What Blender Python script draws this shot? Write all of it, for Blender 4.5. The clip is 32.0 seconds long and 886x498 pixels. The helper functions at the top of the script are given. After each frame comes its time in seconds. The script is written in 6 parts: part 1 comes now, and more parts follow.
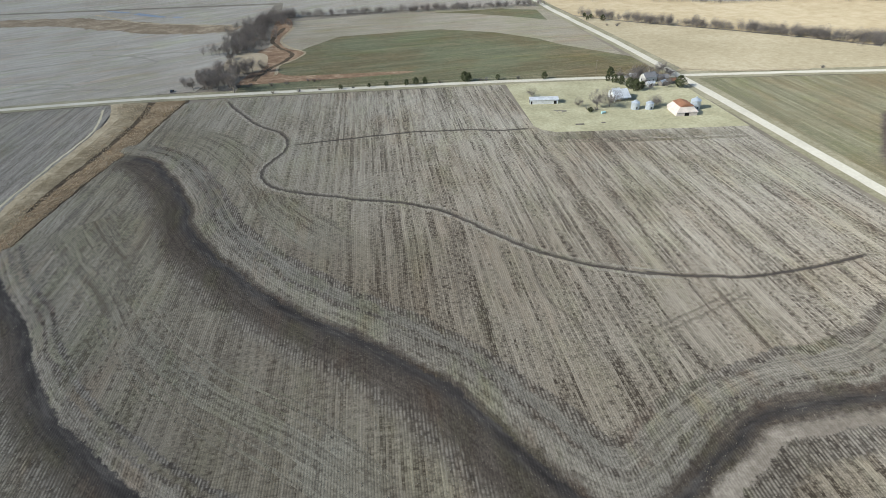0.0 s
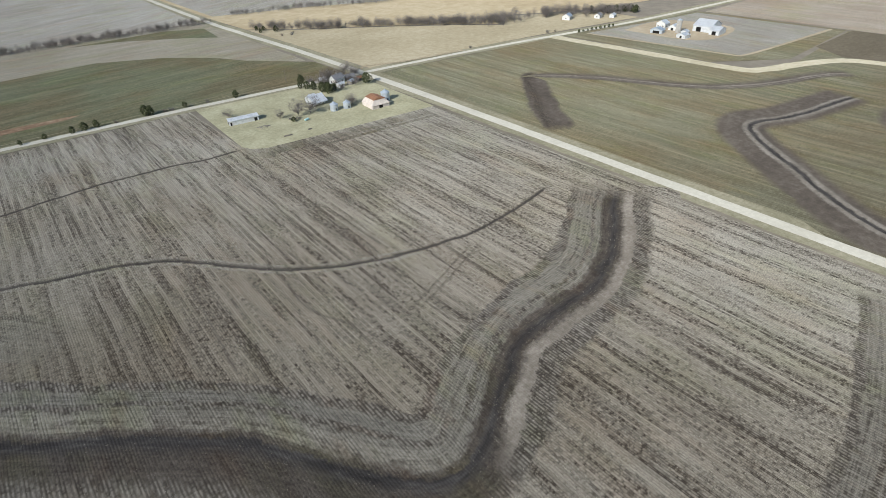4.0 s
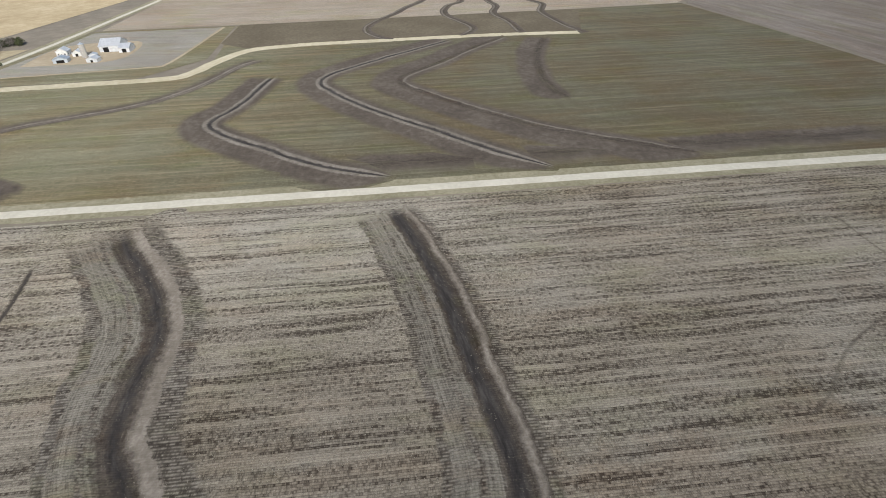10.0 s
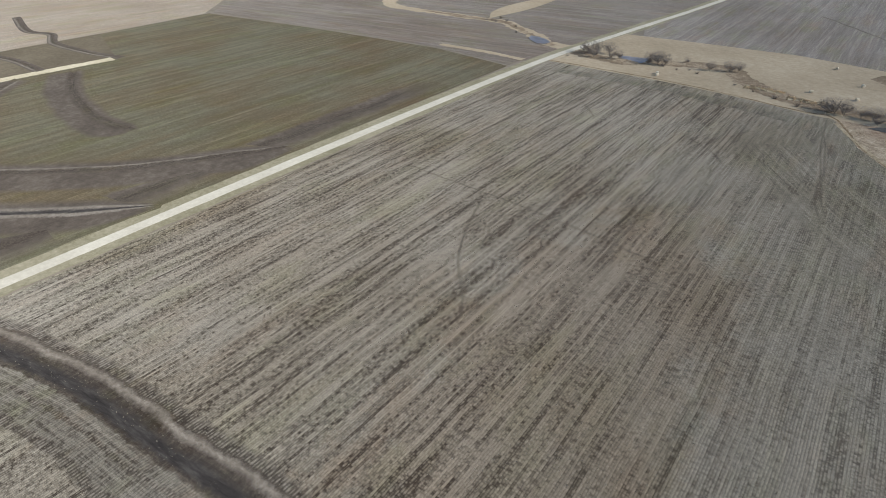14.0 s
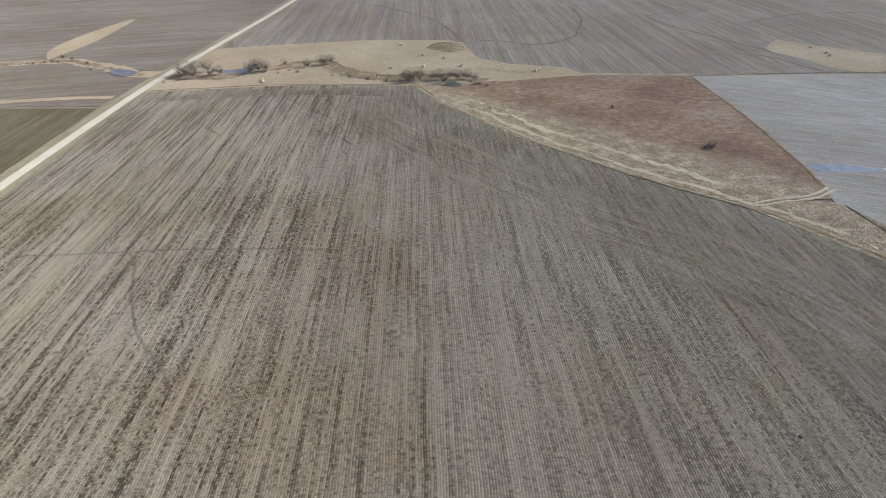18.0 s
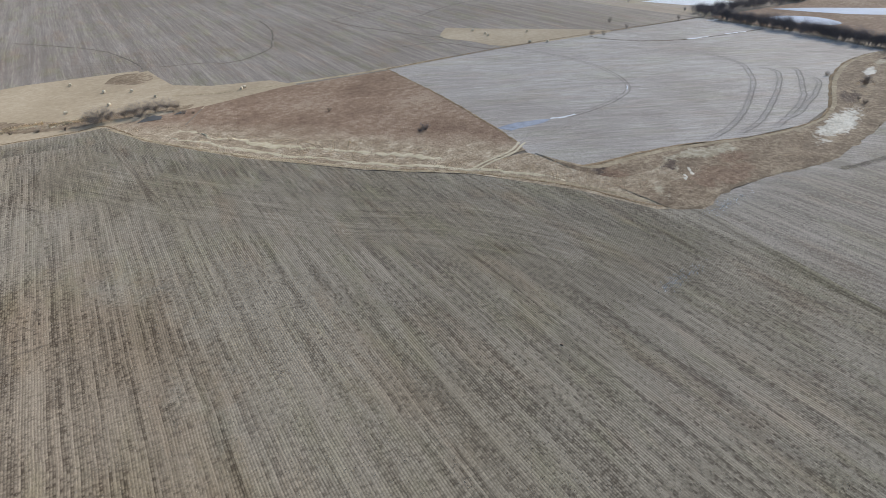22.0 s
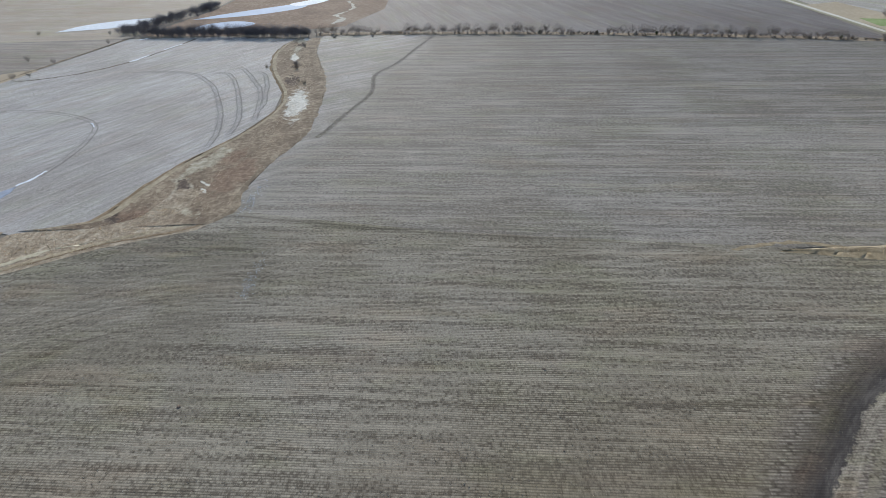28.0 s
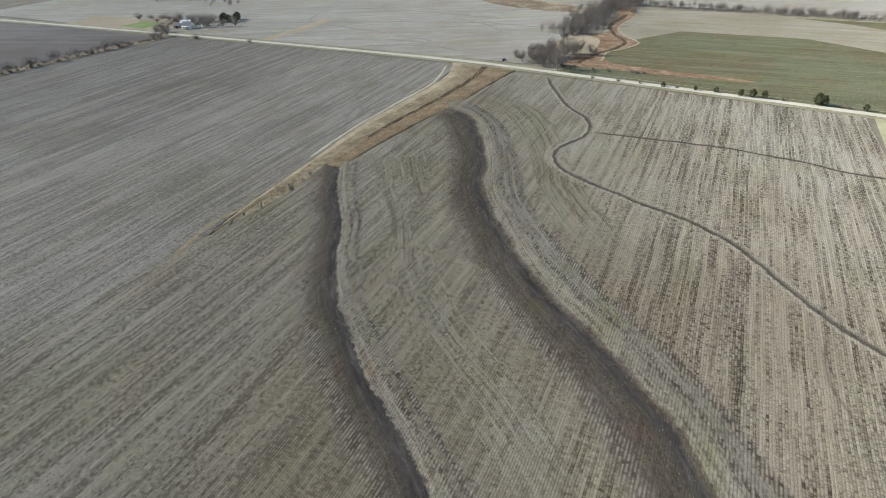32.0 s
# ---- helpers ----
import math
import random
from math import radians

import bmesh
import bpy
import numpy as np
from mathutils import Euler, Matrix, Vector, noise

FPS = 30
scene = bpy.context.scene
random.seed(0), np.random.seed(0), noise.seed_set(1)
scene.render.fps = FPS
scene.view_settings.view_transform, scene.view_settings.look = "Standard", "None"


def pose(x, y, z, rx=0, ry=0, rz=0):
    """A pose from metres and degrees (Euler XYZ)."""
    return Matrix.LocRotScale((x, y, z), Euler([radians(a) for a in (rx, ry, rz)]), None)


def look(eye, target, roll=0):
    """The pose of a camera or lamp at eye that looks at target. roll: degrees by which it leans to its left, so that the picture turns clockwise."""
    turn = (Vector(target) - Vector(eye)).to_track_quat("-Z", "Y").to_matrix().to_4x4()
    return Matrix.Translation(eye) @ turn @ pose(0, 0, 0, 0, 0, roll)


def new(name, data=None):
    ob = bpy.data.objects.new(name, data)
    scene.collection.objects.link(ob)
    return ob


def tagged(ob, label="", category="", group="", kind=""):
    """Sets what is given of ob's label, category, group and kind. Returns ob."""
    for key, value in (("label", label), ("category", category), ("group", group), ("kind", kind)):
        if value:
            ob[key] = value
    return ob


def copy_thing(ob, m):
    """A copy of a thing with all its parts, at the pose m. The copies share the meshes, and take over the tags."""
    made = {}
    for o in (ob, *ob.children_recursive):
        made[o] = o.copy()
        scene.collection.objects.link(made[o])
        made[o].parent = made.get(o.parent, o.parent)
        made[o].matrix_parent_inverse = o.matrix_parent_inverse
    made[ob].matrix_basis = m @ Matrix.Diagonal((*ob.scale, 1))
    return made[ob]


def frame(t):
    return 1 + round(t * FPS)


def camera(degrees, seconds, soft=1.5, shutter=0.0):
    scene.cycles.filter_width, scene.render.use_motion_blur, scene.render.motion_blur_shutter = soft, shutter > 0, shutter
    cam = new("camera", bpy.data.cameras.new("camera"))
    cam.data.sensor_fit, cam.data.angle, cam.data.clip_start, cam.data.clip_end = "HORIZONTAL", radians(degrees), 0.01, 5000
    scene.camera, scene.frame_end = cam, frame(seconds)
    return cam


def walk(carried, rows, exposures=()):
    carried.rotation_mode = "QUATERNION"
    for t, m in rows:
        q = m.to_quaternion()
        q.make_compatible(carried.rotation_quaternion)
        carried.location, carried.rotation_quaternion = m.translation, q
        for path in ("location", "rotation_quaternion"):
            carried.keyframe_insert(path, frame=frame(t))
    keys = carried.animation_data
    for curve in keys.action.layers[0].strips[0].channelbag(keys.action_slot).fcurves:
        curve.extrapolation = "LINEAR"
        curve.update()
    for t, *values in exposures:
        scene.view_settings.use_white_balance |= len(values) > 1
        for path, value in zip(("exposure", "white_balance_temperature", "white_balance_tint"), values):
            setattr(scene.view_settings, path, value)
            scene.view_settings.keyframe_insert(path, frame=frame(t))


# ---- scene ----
# The drone hovers over the field and turns once round: seconds, compass heading, tilt, lean.
EYE = (0.0, 0.0, 120.0)
TURN = [
    (0.0, 6.06, -34.30, -2.49), (0.5, 9.67, -34.33, -2.57), (1.0, 12.83, -34.34, -2.58),
    (1.5, 16.07, -34.35, -2.69), (2.0, 20.13, -34.40, -2.67), (2.5, 23.94, -34.45, -2.62),
    (3.0, 28.32, -34.49, -2.72), (3.5, 33.21, -34.52, -2.74), (5.5, 54.78, -34.82, -2.46),
    (6.0, 59.57, -34.86, -2.46), (6.5, 64.71, -34.95, -2.39), (7.0, 71.51, -34.99, -1.94),
    (7.5, 75.14, -35.06, -1.73), (8.0, 78.87, -35.08, -1.73), (8.5, 82.37, -35.13, -1.75),
    (9.0, 86.62, -35.15, -1.62), (9.5, 90.64, -35.17, -1.52), (10.0, 95.46, -35.20, -1.32),
    (10.5, 100.21, -35.15, -1.03), (11.0, 106.10, -35.10, -0.72), (11.5, 111.71, -35.11, -0.62),
    (12.0, 118.42, -35.08, -0.40), (12.5, 124.21, -35.01, -0.25), (13.0, 130.39, -34.93, -0.08),
    (13.5, 135.60, -34.86, 0.07), (14.0, 141.09, -34.76, -0.16), (14.5, 145.97, -34.68, -0.17),
    (16.5, 166.16, -34.38, -0.63), (17.0, 171.66, -34.29, -1.61), (17.5, 176.39, -34.31, -1.61),
    (18.0, 181.35, -34.31, -1.65), (18.5, 185.36, -34.31, -1.93), (19.0, 189.83, -34.33, -2.00),
    (19.5, 193.57, -34.34, -2.13), (20.0, 197.98, -34.37, -2.09), (20.5, 201.71, -34.35, -2.30),
    (21.0, 205.54, -34.36, -2.36), (21.5, 208.69, -34.37, -2.40), (22.0, 211.95, -34.35, -2.34),
    (22.5, 214.58, -34.33, -2.33), (23.0, 217.21, -34.35, -2.20), (23.5, 220.09, -34.34, -2.16),
    (24.0, 222.70, -34.37, -2.13), (24.5, 227.67, -34.37, -2.12), (26.5, 248.68, -34.45, -1.49),
    (27.0, 254.49, -34.41, -1.49), (27.5, 260.13, -34.34, -1.46), (28.0, 266.44, -34.32, -1.16),
    (28.5, 273.56, -34.26, -1.24), (29.0, 281.72, -34.21, -1.30), (29.5, 289.56, -34.22, -1.41),
    (30.0, 298.12, -34.37, -1.55), (30.5, 306.97, -34.42, -1.57), (31.0, 315.28, -34.38, -1.65),
    (31.5, 323.70, -34.43, -1.88), (32.0, 332.39, -34.48, -2.08),
]


def aim(heading, tilt, lean):
    a, b = radians(heading), radians(tilt)
    way = Vector((math.sin(a) * math.cos(b), math.cos(a) * math.cos(b), math.sin(b)))
    return look(EYE, Vector(EYE) + 100 * way, lean)


cam = camera(80.27, 32.0, 0.8)
walk(cam, [(t, aim(h, e, r)) for t, h, e, r in TURN],
     exposures=[(0.0, 0.17, 6250, 5), (3.0, -0.02, 6200, 6), (7.0, -0.14, 6250, 7), (10.0, -0.16, 6420, 9), (13.0, -0.06, 6350, 8), (17.0, 0.26, 6600, 10), (19.0, 0.36, 6680, 11), (24.0, 0.45, 6620, 10), (27.0, 0.49, 6420, 9), (30.0, 0.49, 6550, 6), (32.0, 0.45, 6600, 5)])

# ---- world, sun ----
SUN_AZ, SUN_EL = 257.0, 31.0
world = bpy.data.worlds.new("sky")
scene.world = world
world.use_nodes = True
wn = world.node_tree.nodes
sky = wn.new("ShaderNodeTexSky")
sky.sky_type, sky.sun_disc = "NISHITA", False
sky.sun_elevation, sky.sun_rotation = radians(SUN_EL), radians(SUN_AZ)
world.node_tree.links.new(sky.outputs[0], wn["Background"].inputs[0])
wn["Background"].inputs[1].default_value = 0.13
sun = new("sun", bpy.data.lights.new("sun", "SUN"))
sun.data.energy, sun.data.angle, sun.data.color = 4.2, radians(0.6), (1.0, 0.95, 0.88)
sa, se = radians(SUN_AZ), radians(SUN_EL)
sun.matrix_world = look((900 * math.sin(sa) * math.cos(se), 900 * math.cos(sa) * math.cos(se), 900 * math.sin(se)), (0, 0, 0))


# ---- materials ----
class Nodes:
    """A small helper round one node material."""

    def __init__(self, name, rough=0.9, metal=0.0):
        self.mat = bpy.data.materials.new(name)
        self.mat.use_nodes = True
        self.tree = self.mat.node_tree
        self.bsdf = self.tree.nodes["Principled BSDF"]
        self.bsdf.inputs["Roughness"].default_value = rough
        self.bsdf.inputs["Metallic"].default_value = metal
        self.bsdf.inputs["Specular IOR Level"].default_value = 0.35 if rough < 0.7 else 0.12
        self.bsdf.inputs["Diffuse Roughness"].default_value = 0.6 if rough > 0.7 else 0.0

    def node(self, kind, **values):
        n = self.tree.nodes.new(kind)
        for k, v in values.items():
            n.inputs[k.replace("_", " ")].default_value = v
        return n

    def link(self, a, b):
        self.tree.links.new(a, b)

    def uv(self, sx=1.0, sy=1.0, ox=0.0, oy=0.0):
        c = self.node("ShaderNodeUVMap")
        m = self.node("ShaderNodeMapping")
        m.inputs["Scale"].default_value = (sx, sy, 1)
        m.inputs["Location"].default_value = (ox, oy, 0)
        self.link(c.outputs[0], m.inputs[0])
        return m.outputs[0]

    def place(self, s=1.0):
        c = self.node("ShaderNodeNewGeometry")
        m = self.node("ShaderNodeMapping")
        m.inputs["Scale"].default_value = (s, s, s)
        self.link(c.outputs["Position"], m.inputs[0])
        return m.outputs[0]

    def noise(self, vec, scale=1.0, detail=3.0, rough=0.6):
        n = self.node("ShaderNodeTexNoise", Scale=scale, Detail=detail, Roughness=rough)
        self.link(vec, n.inputs["Vector"])
        return n.outputs["Fac"]

    def ramp(self, fac, *stops):
        r = self.node("ShaderNodeValToRGB")
        el = r.color_ramp.elements
        while len(el) < len(stops):
            el.new(0.5)
        for e, (pos, col) in zip(el, stops):
            e.position = pos
            e.color = (*col, 1) if len(col) == 3 else col
        self.link(fac, r.inputs[0])
        return r.outputs[0]

    def grey(self, fac, lo, hi, a=0.0, b=1.0):
        m = self.node("ShaderNodeMapRange")
        for i, v in enumerate((lo, hi, a, b)):
            m.inputs[i + 1].default_value = v
        self.link(fac, m.inputs[0])
        return m.outputs[0]

    def math(self, op, a, b):
        m = self.node("ShaderNodeMath")
        m.operation = op
        for i, v in enumerate((a, b)):
            if isinstance(v, (int, float)):
                m.inputs[i].default_value = v
            else:
                self.link(v, m.inputs[i])
        return m.outputs[0]

    def scaled(self, a, times, plus):
        m = self.node("ShaderNodeMath")
        m.operation = "MULTIPLY_ADD"
        self.link(a, m.inputs[0])
        m.inputs[1].default_value, m.inputs[2].default_value = times, plus
        return m.outputs[0]

    def mix(self, fac, a, b, kind="MIX"):
        m = self.node("ShaderNodeMix")
        m.data_type, m.blend_type = "RGBA", kind
        for i, v in ((0, fac), (6, a), (7, b)):
            if isinstance(v, (int, float)):
                m.inputs[i].default_value = v
            elif isinstance(v, tuple):
                m.inputs[i].default_value = (*v, 1)
            else:
                self.link(v, m.inputs[i])
        return m.outputs[2]

    def colour(self, c):
        if isinstance(c, tuple):
            self.bsdf.inputs["Base Color"].default_value = (*c, 1)
        else:
            self.link(c, self.bsdf.inputs["Base Color"])
        return self

    def bump(self, height, strength, distance):
        b = self.node("ShaderNodeBump", Strength=strength, Distance=distance)
        self.link(height, b.inputs["Height"])
        self.link(b.outputs[0], self.bsdf.inputs["Normal"])
        return self


def side_of(n, a, b, c, ragged, scale=0.03):
    """Signed metres from the line a x + b y + c = 0, frayed by noise."""
    sep = n.node("ShaderNodeSeparateXYZ")
    geo = n.node("ShaderNodeNewGeometry")
    n.link(geo.outputs["Position"], sep.inputs[0])
    s = n.math("ADD", n.math("MULTIPLY", sep.outputs["X"], a), n.math("MULTIPLY", sep.outputs["Y"], b))
    wob = n.math("ADD", n.noise(n.place(scale), 1.0, 4.0, 0.65), n.math("MULTIPLY", n.noise(n.place(scale * 9), 1.0, 4.0, 0.75), 0.6))
    return n.math("ADD", s, n.math("ADD", n.math("MULTIPLY", n.math("SUBTRACT", wob, 0.8), ragged), c))


def soil_colour(n, dark, light, tint, row=0.76, band=5.0, cover=0.5, contrast=1.0, patch=0.5, patch_size=0.012, seed=0.0, along=0.0035, stub=0.8, turn=0.0, edge=0.05, drift=None, follow=False, dash=0.6, hue=0.5):
    """Colour of bare soil with straight stubble rows, part covered by pale residue that lies row by row along the planter passes; also a height.
    follow: the passes run along the strip instead of along the rows."""
    geo = n.node("ShaderNodeNewGeometry")
    rot = n.node("ShaderNodeMapping")
    rot.inputs["Rotation"].default_value = (0, 0, radians(turn))
    n.link(geo.outputs["Position"], rot.inputs[0])
    sep = n.node("ShaderNodeSeparateXYZ")
    n.link(rot.outputs[0], sep.inputs[0])
    x, y = sep.outputs["X"], sep.outputs["Y"]

    def at(px, py, sx, sy, ox, oy):
        c = n.node("ShaderNodeCombineXYZ")
        n.link(n.scaled(px, sx, ox), c.inputs[0])
        n.link(n.scaled(py, sy, oy), c.inputs[1])
        return c.outputs[0]

    sway = n.scaled(n.noise(at(x, y, 0.02, 0.03, seed, 1), 1.0, 2.0, 0.6), 1.6, -0.8)
    xw = n.math("ADD", x, sway)
    snapped = n.math("SNAP", xw, row)
    mid_row = n.math("ABSOLUTE", n.math("SUBTRACT", n.math("FRACT", n.math("DIVIDE", xw, row), 0.0), 0.5), 0.0)
    if follow:
        us = n.node("ShaderNodeSeparateXYZ")
        n.link(n.uv(), us.inputs[0])
        bx, by = us.outputs["X"], us.outputs["Y"]
    else:
        bx, by = snapped, y
    broad = n.noise(at(bx, by, 1.0 / band, along, seed, seed), 1.0, 2.0, 0.55)
    lanes = n.noise(at(bx, by, 2.9 / band, along * 2.5, seed + 7, seed), 1.0, 2.0, 0.6)
    clump = n.noise(at(snapped, y, 0.62, 0.028, 5, seed), 1.0, 3.0, 0.7)
    speck = n.noise(at(snapped, y, 1.37, dash, seed, 3), 1.0, 3.0, 0.75)
    fibre = n.noise(at(x, y, 3.2, 1.3, seed, 9), 1.0, 4.0, 0.85)
    big = n.noise(n.place(patch_size), 1.0, 4.0, 0.6)
    v = n.math("ADD", n.math("MULTIPLY", broad, 0.20 * contrast), n.math("MULTIPLY", lanes, 0.20 * contrast))
    v = n.math("ADD", v, n.math("ADD", n.math("MULTIPLY", clump, 0.28), n.math("MULTIPLY", speck, 0.32)))
    v = n.math("ADD", v, n.scaled(big, -0.10, 0.05))
    mid = cover * (0.60 + 0.40 * contrast)
    fac = n.grey(v, mid - edge, mid + edge)
    line = n.math("MULTIPLY", n.grey(mid_row, 0.30, 0.06), stub)
    line = n.math("MULTIPLY", line, n.grey(speck, 0.42, 0.58, 0.05, 1.0))
    soil = n.mix(n.grey(fibre, 0.35, 0.65), tuple(c * 0.62 for c in dark), tuple(c * 1.42 for c in dark))
    bare = n.mix(line, soil, tuple(c * 0.92 for c in light))
    cov = n.mix(n.grey(fibre, 0.34, 0.66), tuple(c * 0.60 for c in light), tuple(min(1, c * 1.38) for c in light))
    cov = n.mix(n.math("MULTIPLY", n.grey(mid_row, 0.28, 0.46), 0.45 * stub), cov, dark)
    tone = n.noise(at(bx, by, 0.83, 0.022, seed + 31, 2), 1.0, 3.0, 0.75)
    cov = n.mix(n.grey(tone, 0.62, 0.36), cov, (0.74, 0.735, 0.73), "MULTIPLY")
    col = n.mix(fac, bare, cov)
    col = n.mix(n.math("MULTIPLY", n.grey(big, 0.42, 0.64), patch), col, tint, "MULTIPLY")
    if hue:
        moss = n.noise(at(x, y, 0.05, 0.016, seed + 3, 40), 1.0, 4.0, 0.7)
        rust = n.noise(at(x, y, 0.06, 0.014, seed + 23, 70), 1.0, 4.0, 0.7)
        col = n.mix(n.math("MULTIPLY", n.grey(moss, 0.50, 0.64), hue), col, (0.88, 0.96, 0.70), "MULTIPLY")
        col = n.mix(n.math("MULTIPLY", n.grey(rust, 0.52, 0.66), hue), col, (1.02, 0.86, 0.74), "MULTIPLY")
    if drift:
        col = n.mix(n.grey(side_of(n, *drift[:5]), drift[5], drift[6]), col, drift[7], "MULTIPLY")
    high = n.math("ADD", n.math("MULTIPLY", speck, 0.8), n.math("MULTIPLY", n.grey(mid_row, 0.5, 0.0), 0.6))
    return col, high, big


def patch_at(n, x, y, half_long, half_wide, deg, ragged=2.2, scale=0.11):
    """One at the heart of a frayed oval patch of the ground, nought outside it."""
    geo = n.node("ShaderNodeNewGeometry")
    m = n.node("ShaderNodeMapping")
    m.vector_type = "TEXTURE"
    m.inputs["Location"].default_value = (x, y, 0)
    m.inputs["Rotation"].default_value = (0, 0, radians(deg))
    m.inputs["Scale"].default_value = (half_long, half_wide, 1e6)
    n.link(geo.outputs["Position"], m.inputs[0])
    ln = n.node("ShaderNodeVectorMath")
    ln.operation = "LENGTH"
    n.link(m.outputs[0], ln.inputs[0])
    wob = n.math("MULTIPLY", n.math("SUBTRACT", n.noise(n.place(scale), 1.0, 5.0, 0.75), 0.5), ragged * 2)
    return n.grey(n.math("ADD", ln.outputs["Value"], wob), 1.1, 0.8)


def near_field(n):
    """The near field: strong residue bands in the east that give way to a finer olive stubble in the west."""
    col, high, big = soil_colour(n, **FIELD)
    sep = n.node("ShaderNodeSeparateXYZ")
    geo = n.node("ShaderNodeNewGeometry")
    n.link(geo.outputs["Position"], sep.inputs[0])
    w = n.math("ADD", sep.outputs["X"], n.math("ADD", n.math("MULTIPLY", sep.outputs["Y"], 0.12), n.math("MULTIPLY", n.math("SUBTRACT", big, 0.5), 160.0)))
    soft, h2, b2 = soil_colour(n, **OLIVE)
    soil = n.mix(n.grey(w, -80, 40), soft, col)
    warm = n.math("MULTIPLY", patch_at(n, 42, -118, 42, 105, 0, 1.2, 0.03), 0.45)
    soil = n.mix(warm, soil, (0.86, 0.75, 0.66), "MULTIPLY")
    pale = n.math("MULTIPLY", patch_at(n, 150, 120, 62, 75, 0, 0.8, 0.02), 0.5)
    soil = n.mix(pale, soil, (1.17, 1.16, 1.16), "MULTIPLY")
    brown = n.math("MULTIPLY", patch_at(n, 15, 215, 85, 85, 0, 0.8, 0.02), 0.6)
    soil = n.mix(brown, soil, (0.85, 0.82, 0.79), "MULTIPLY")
    # steep-view dimming put into the soil colour round the hover point
    steep_dim = n.math("MULTIPLY", patch_at(n, 15, 70, 130, 125, 0, 0.9, 0.012), 0.95)
    return n.mix(steep_dim, soil, (0.80, 0.77, 0.74), "MULTIPLY"), high, big


def rows_soil(name, **spec):
    n = Nodes(name, 0.8)
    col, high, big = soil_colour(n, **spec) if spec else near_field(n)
    n.colour(col)
    n.bump(high, 0.6, 0.10)
    return n.mat


def ground_colour(n, cols, scale, big, streaked=False):
    f = n.noise(n.uv(scale * 1.6, scale * 0.3) if streaked else n.place(scale), 1.0, 6.0, 0.75)
    g = n.noise(n.uv(big * 4, big * 0.7) if streaked else n.place(big), 1.0, 5.0, 0.65)
    s = n.math("ADD", n.math("MULTIPLY", f, 0.55), n.math("MULTIPLY", g, 0.45))
    return n.ramp(s, (0.38, cols[0]), (0.5, cols[1]), (0.60, cols[2]))


def zoned_soil(name, kinds, zones, ragged=2.6, rough=0.92, fade=9.0, east=None, border=0.0):
    """Soils that follow one another across a terrace with ragged borders. zones: (metres to the right where it starts, kind, softness);
    east: the zones that hold east of the border."""
    n = Nodes(name, rough)
    sep = n.node("ShaderNodeSeparateXYZ")
    n.link(n.uv(), sep.inputs[0])
    w1 = n.math("MULTIPLY", n.math("SUBTRACT", n.noise(n.place(0.05), 1.0, 3.0, 0.6), 0.5), ragged * 2.2)
    w2 = n.math("MULTIPLY", n.math("SUBTRACT", n.noise(n.place(0.5), 1.0, 4.0, 0.75), 0.5), ragged * 1.6)
    u = n.math("ADD", sep.outputs["X"], n.math("ADD", w1, w2))
    made, bump = {}, None

    def across(zones):
        nonlocal bump
        col = None
        for start, kind, *own in zones:
            if kind not in made:
                spec = kinds[kind]
                if spec is None:
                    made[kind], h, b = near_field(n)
                    bump = bump or h
                elif isinstance(spec, dict):
                    made[kind], h, b = soil_colour(n, **spec)
                    bump = bump or h
                else:
                    made[kind] = ground_colour(n, *spec)
            if col is None:
                col = made[kind]
            else:
                soft = {"mud": 1.1, "damp": 2.0, "brown": 2.5, "wheat": 2.5, "pale": 0.7, "clay": 0.6, "headland": 4.0}.get(kind, 0.4)
                soft = own[0] if own else min(soft, ragged)
                col = n.mix(n.grey(u, start - soft, start + soft), col, made[kind])
        return col

    col = across(zones)
    if east:
        col = n.mix(n.grey(side_of(n, 1.0, 0.0, -border, 8.0, 0.1), -4, 4), col, across(east))
    first = made[zones[0][1]]
    gone = n.math("ADD", sep.outputs["Y"], n.math("MULTIPLY", n.math("SUBTRACT", n.noise(n.place(0.2), 1.0, 4.0, 0.7), 0.5), 14.0))
    col = n.mix(n.grey(gone, 2.0, fade), first, col)
    n.colour(col)
    n.bump(bump or n.noise(n.place(0.5), 1.0, 4.0, 0.7), 0.6, 0.10)
    return n.mat


def rough_ground(name, cols, scale=0.3, big=0.02, bump=0.5, dist=0.3, rough=0.95):
    """Grass, mud and other unrowed ground: three colours over two scales of noise."""
    n = Nodes(name, rough)
    f = n.noise(n.place(scale), 1.0, 6.0, 0.75)
    g = n.noise(n.place(big), 1.0, 5.0, 0.65)
    s = n.math("ADD", n.math("MULTIPLY", f, 0.55), n.math("MULTIPLY", g, 0.45))
    n.colour(n.ramp(s, (0.36, cols[0]), (0.5, cols[1]), (0.62, cols[2])))
    n.bump(f, bump, dist)
    return n.mat


def plain(name, col, rough=0.6, metal=0.0, var=0.15, scale=0.8):
    n = Nodes(name, rough, metal)
    f = n.noise(n.place(scale), 1.0, 5.0, 0.7)
    k = n.ramp(f, (0.3, tuple(c * (1 - var) for c in col)), (0.7, tuple(min(1, c * (1 + var)) for c in col)))
    n.colour(k)
    return n.mat


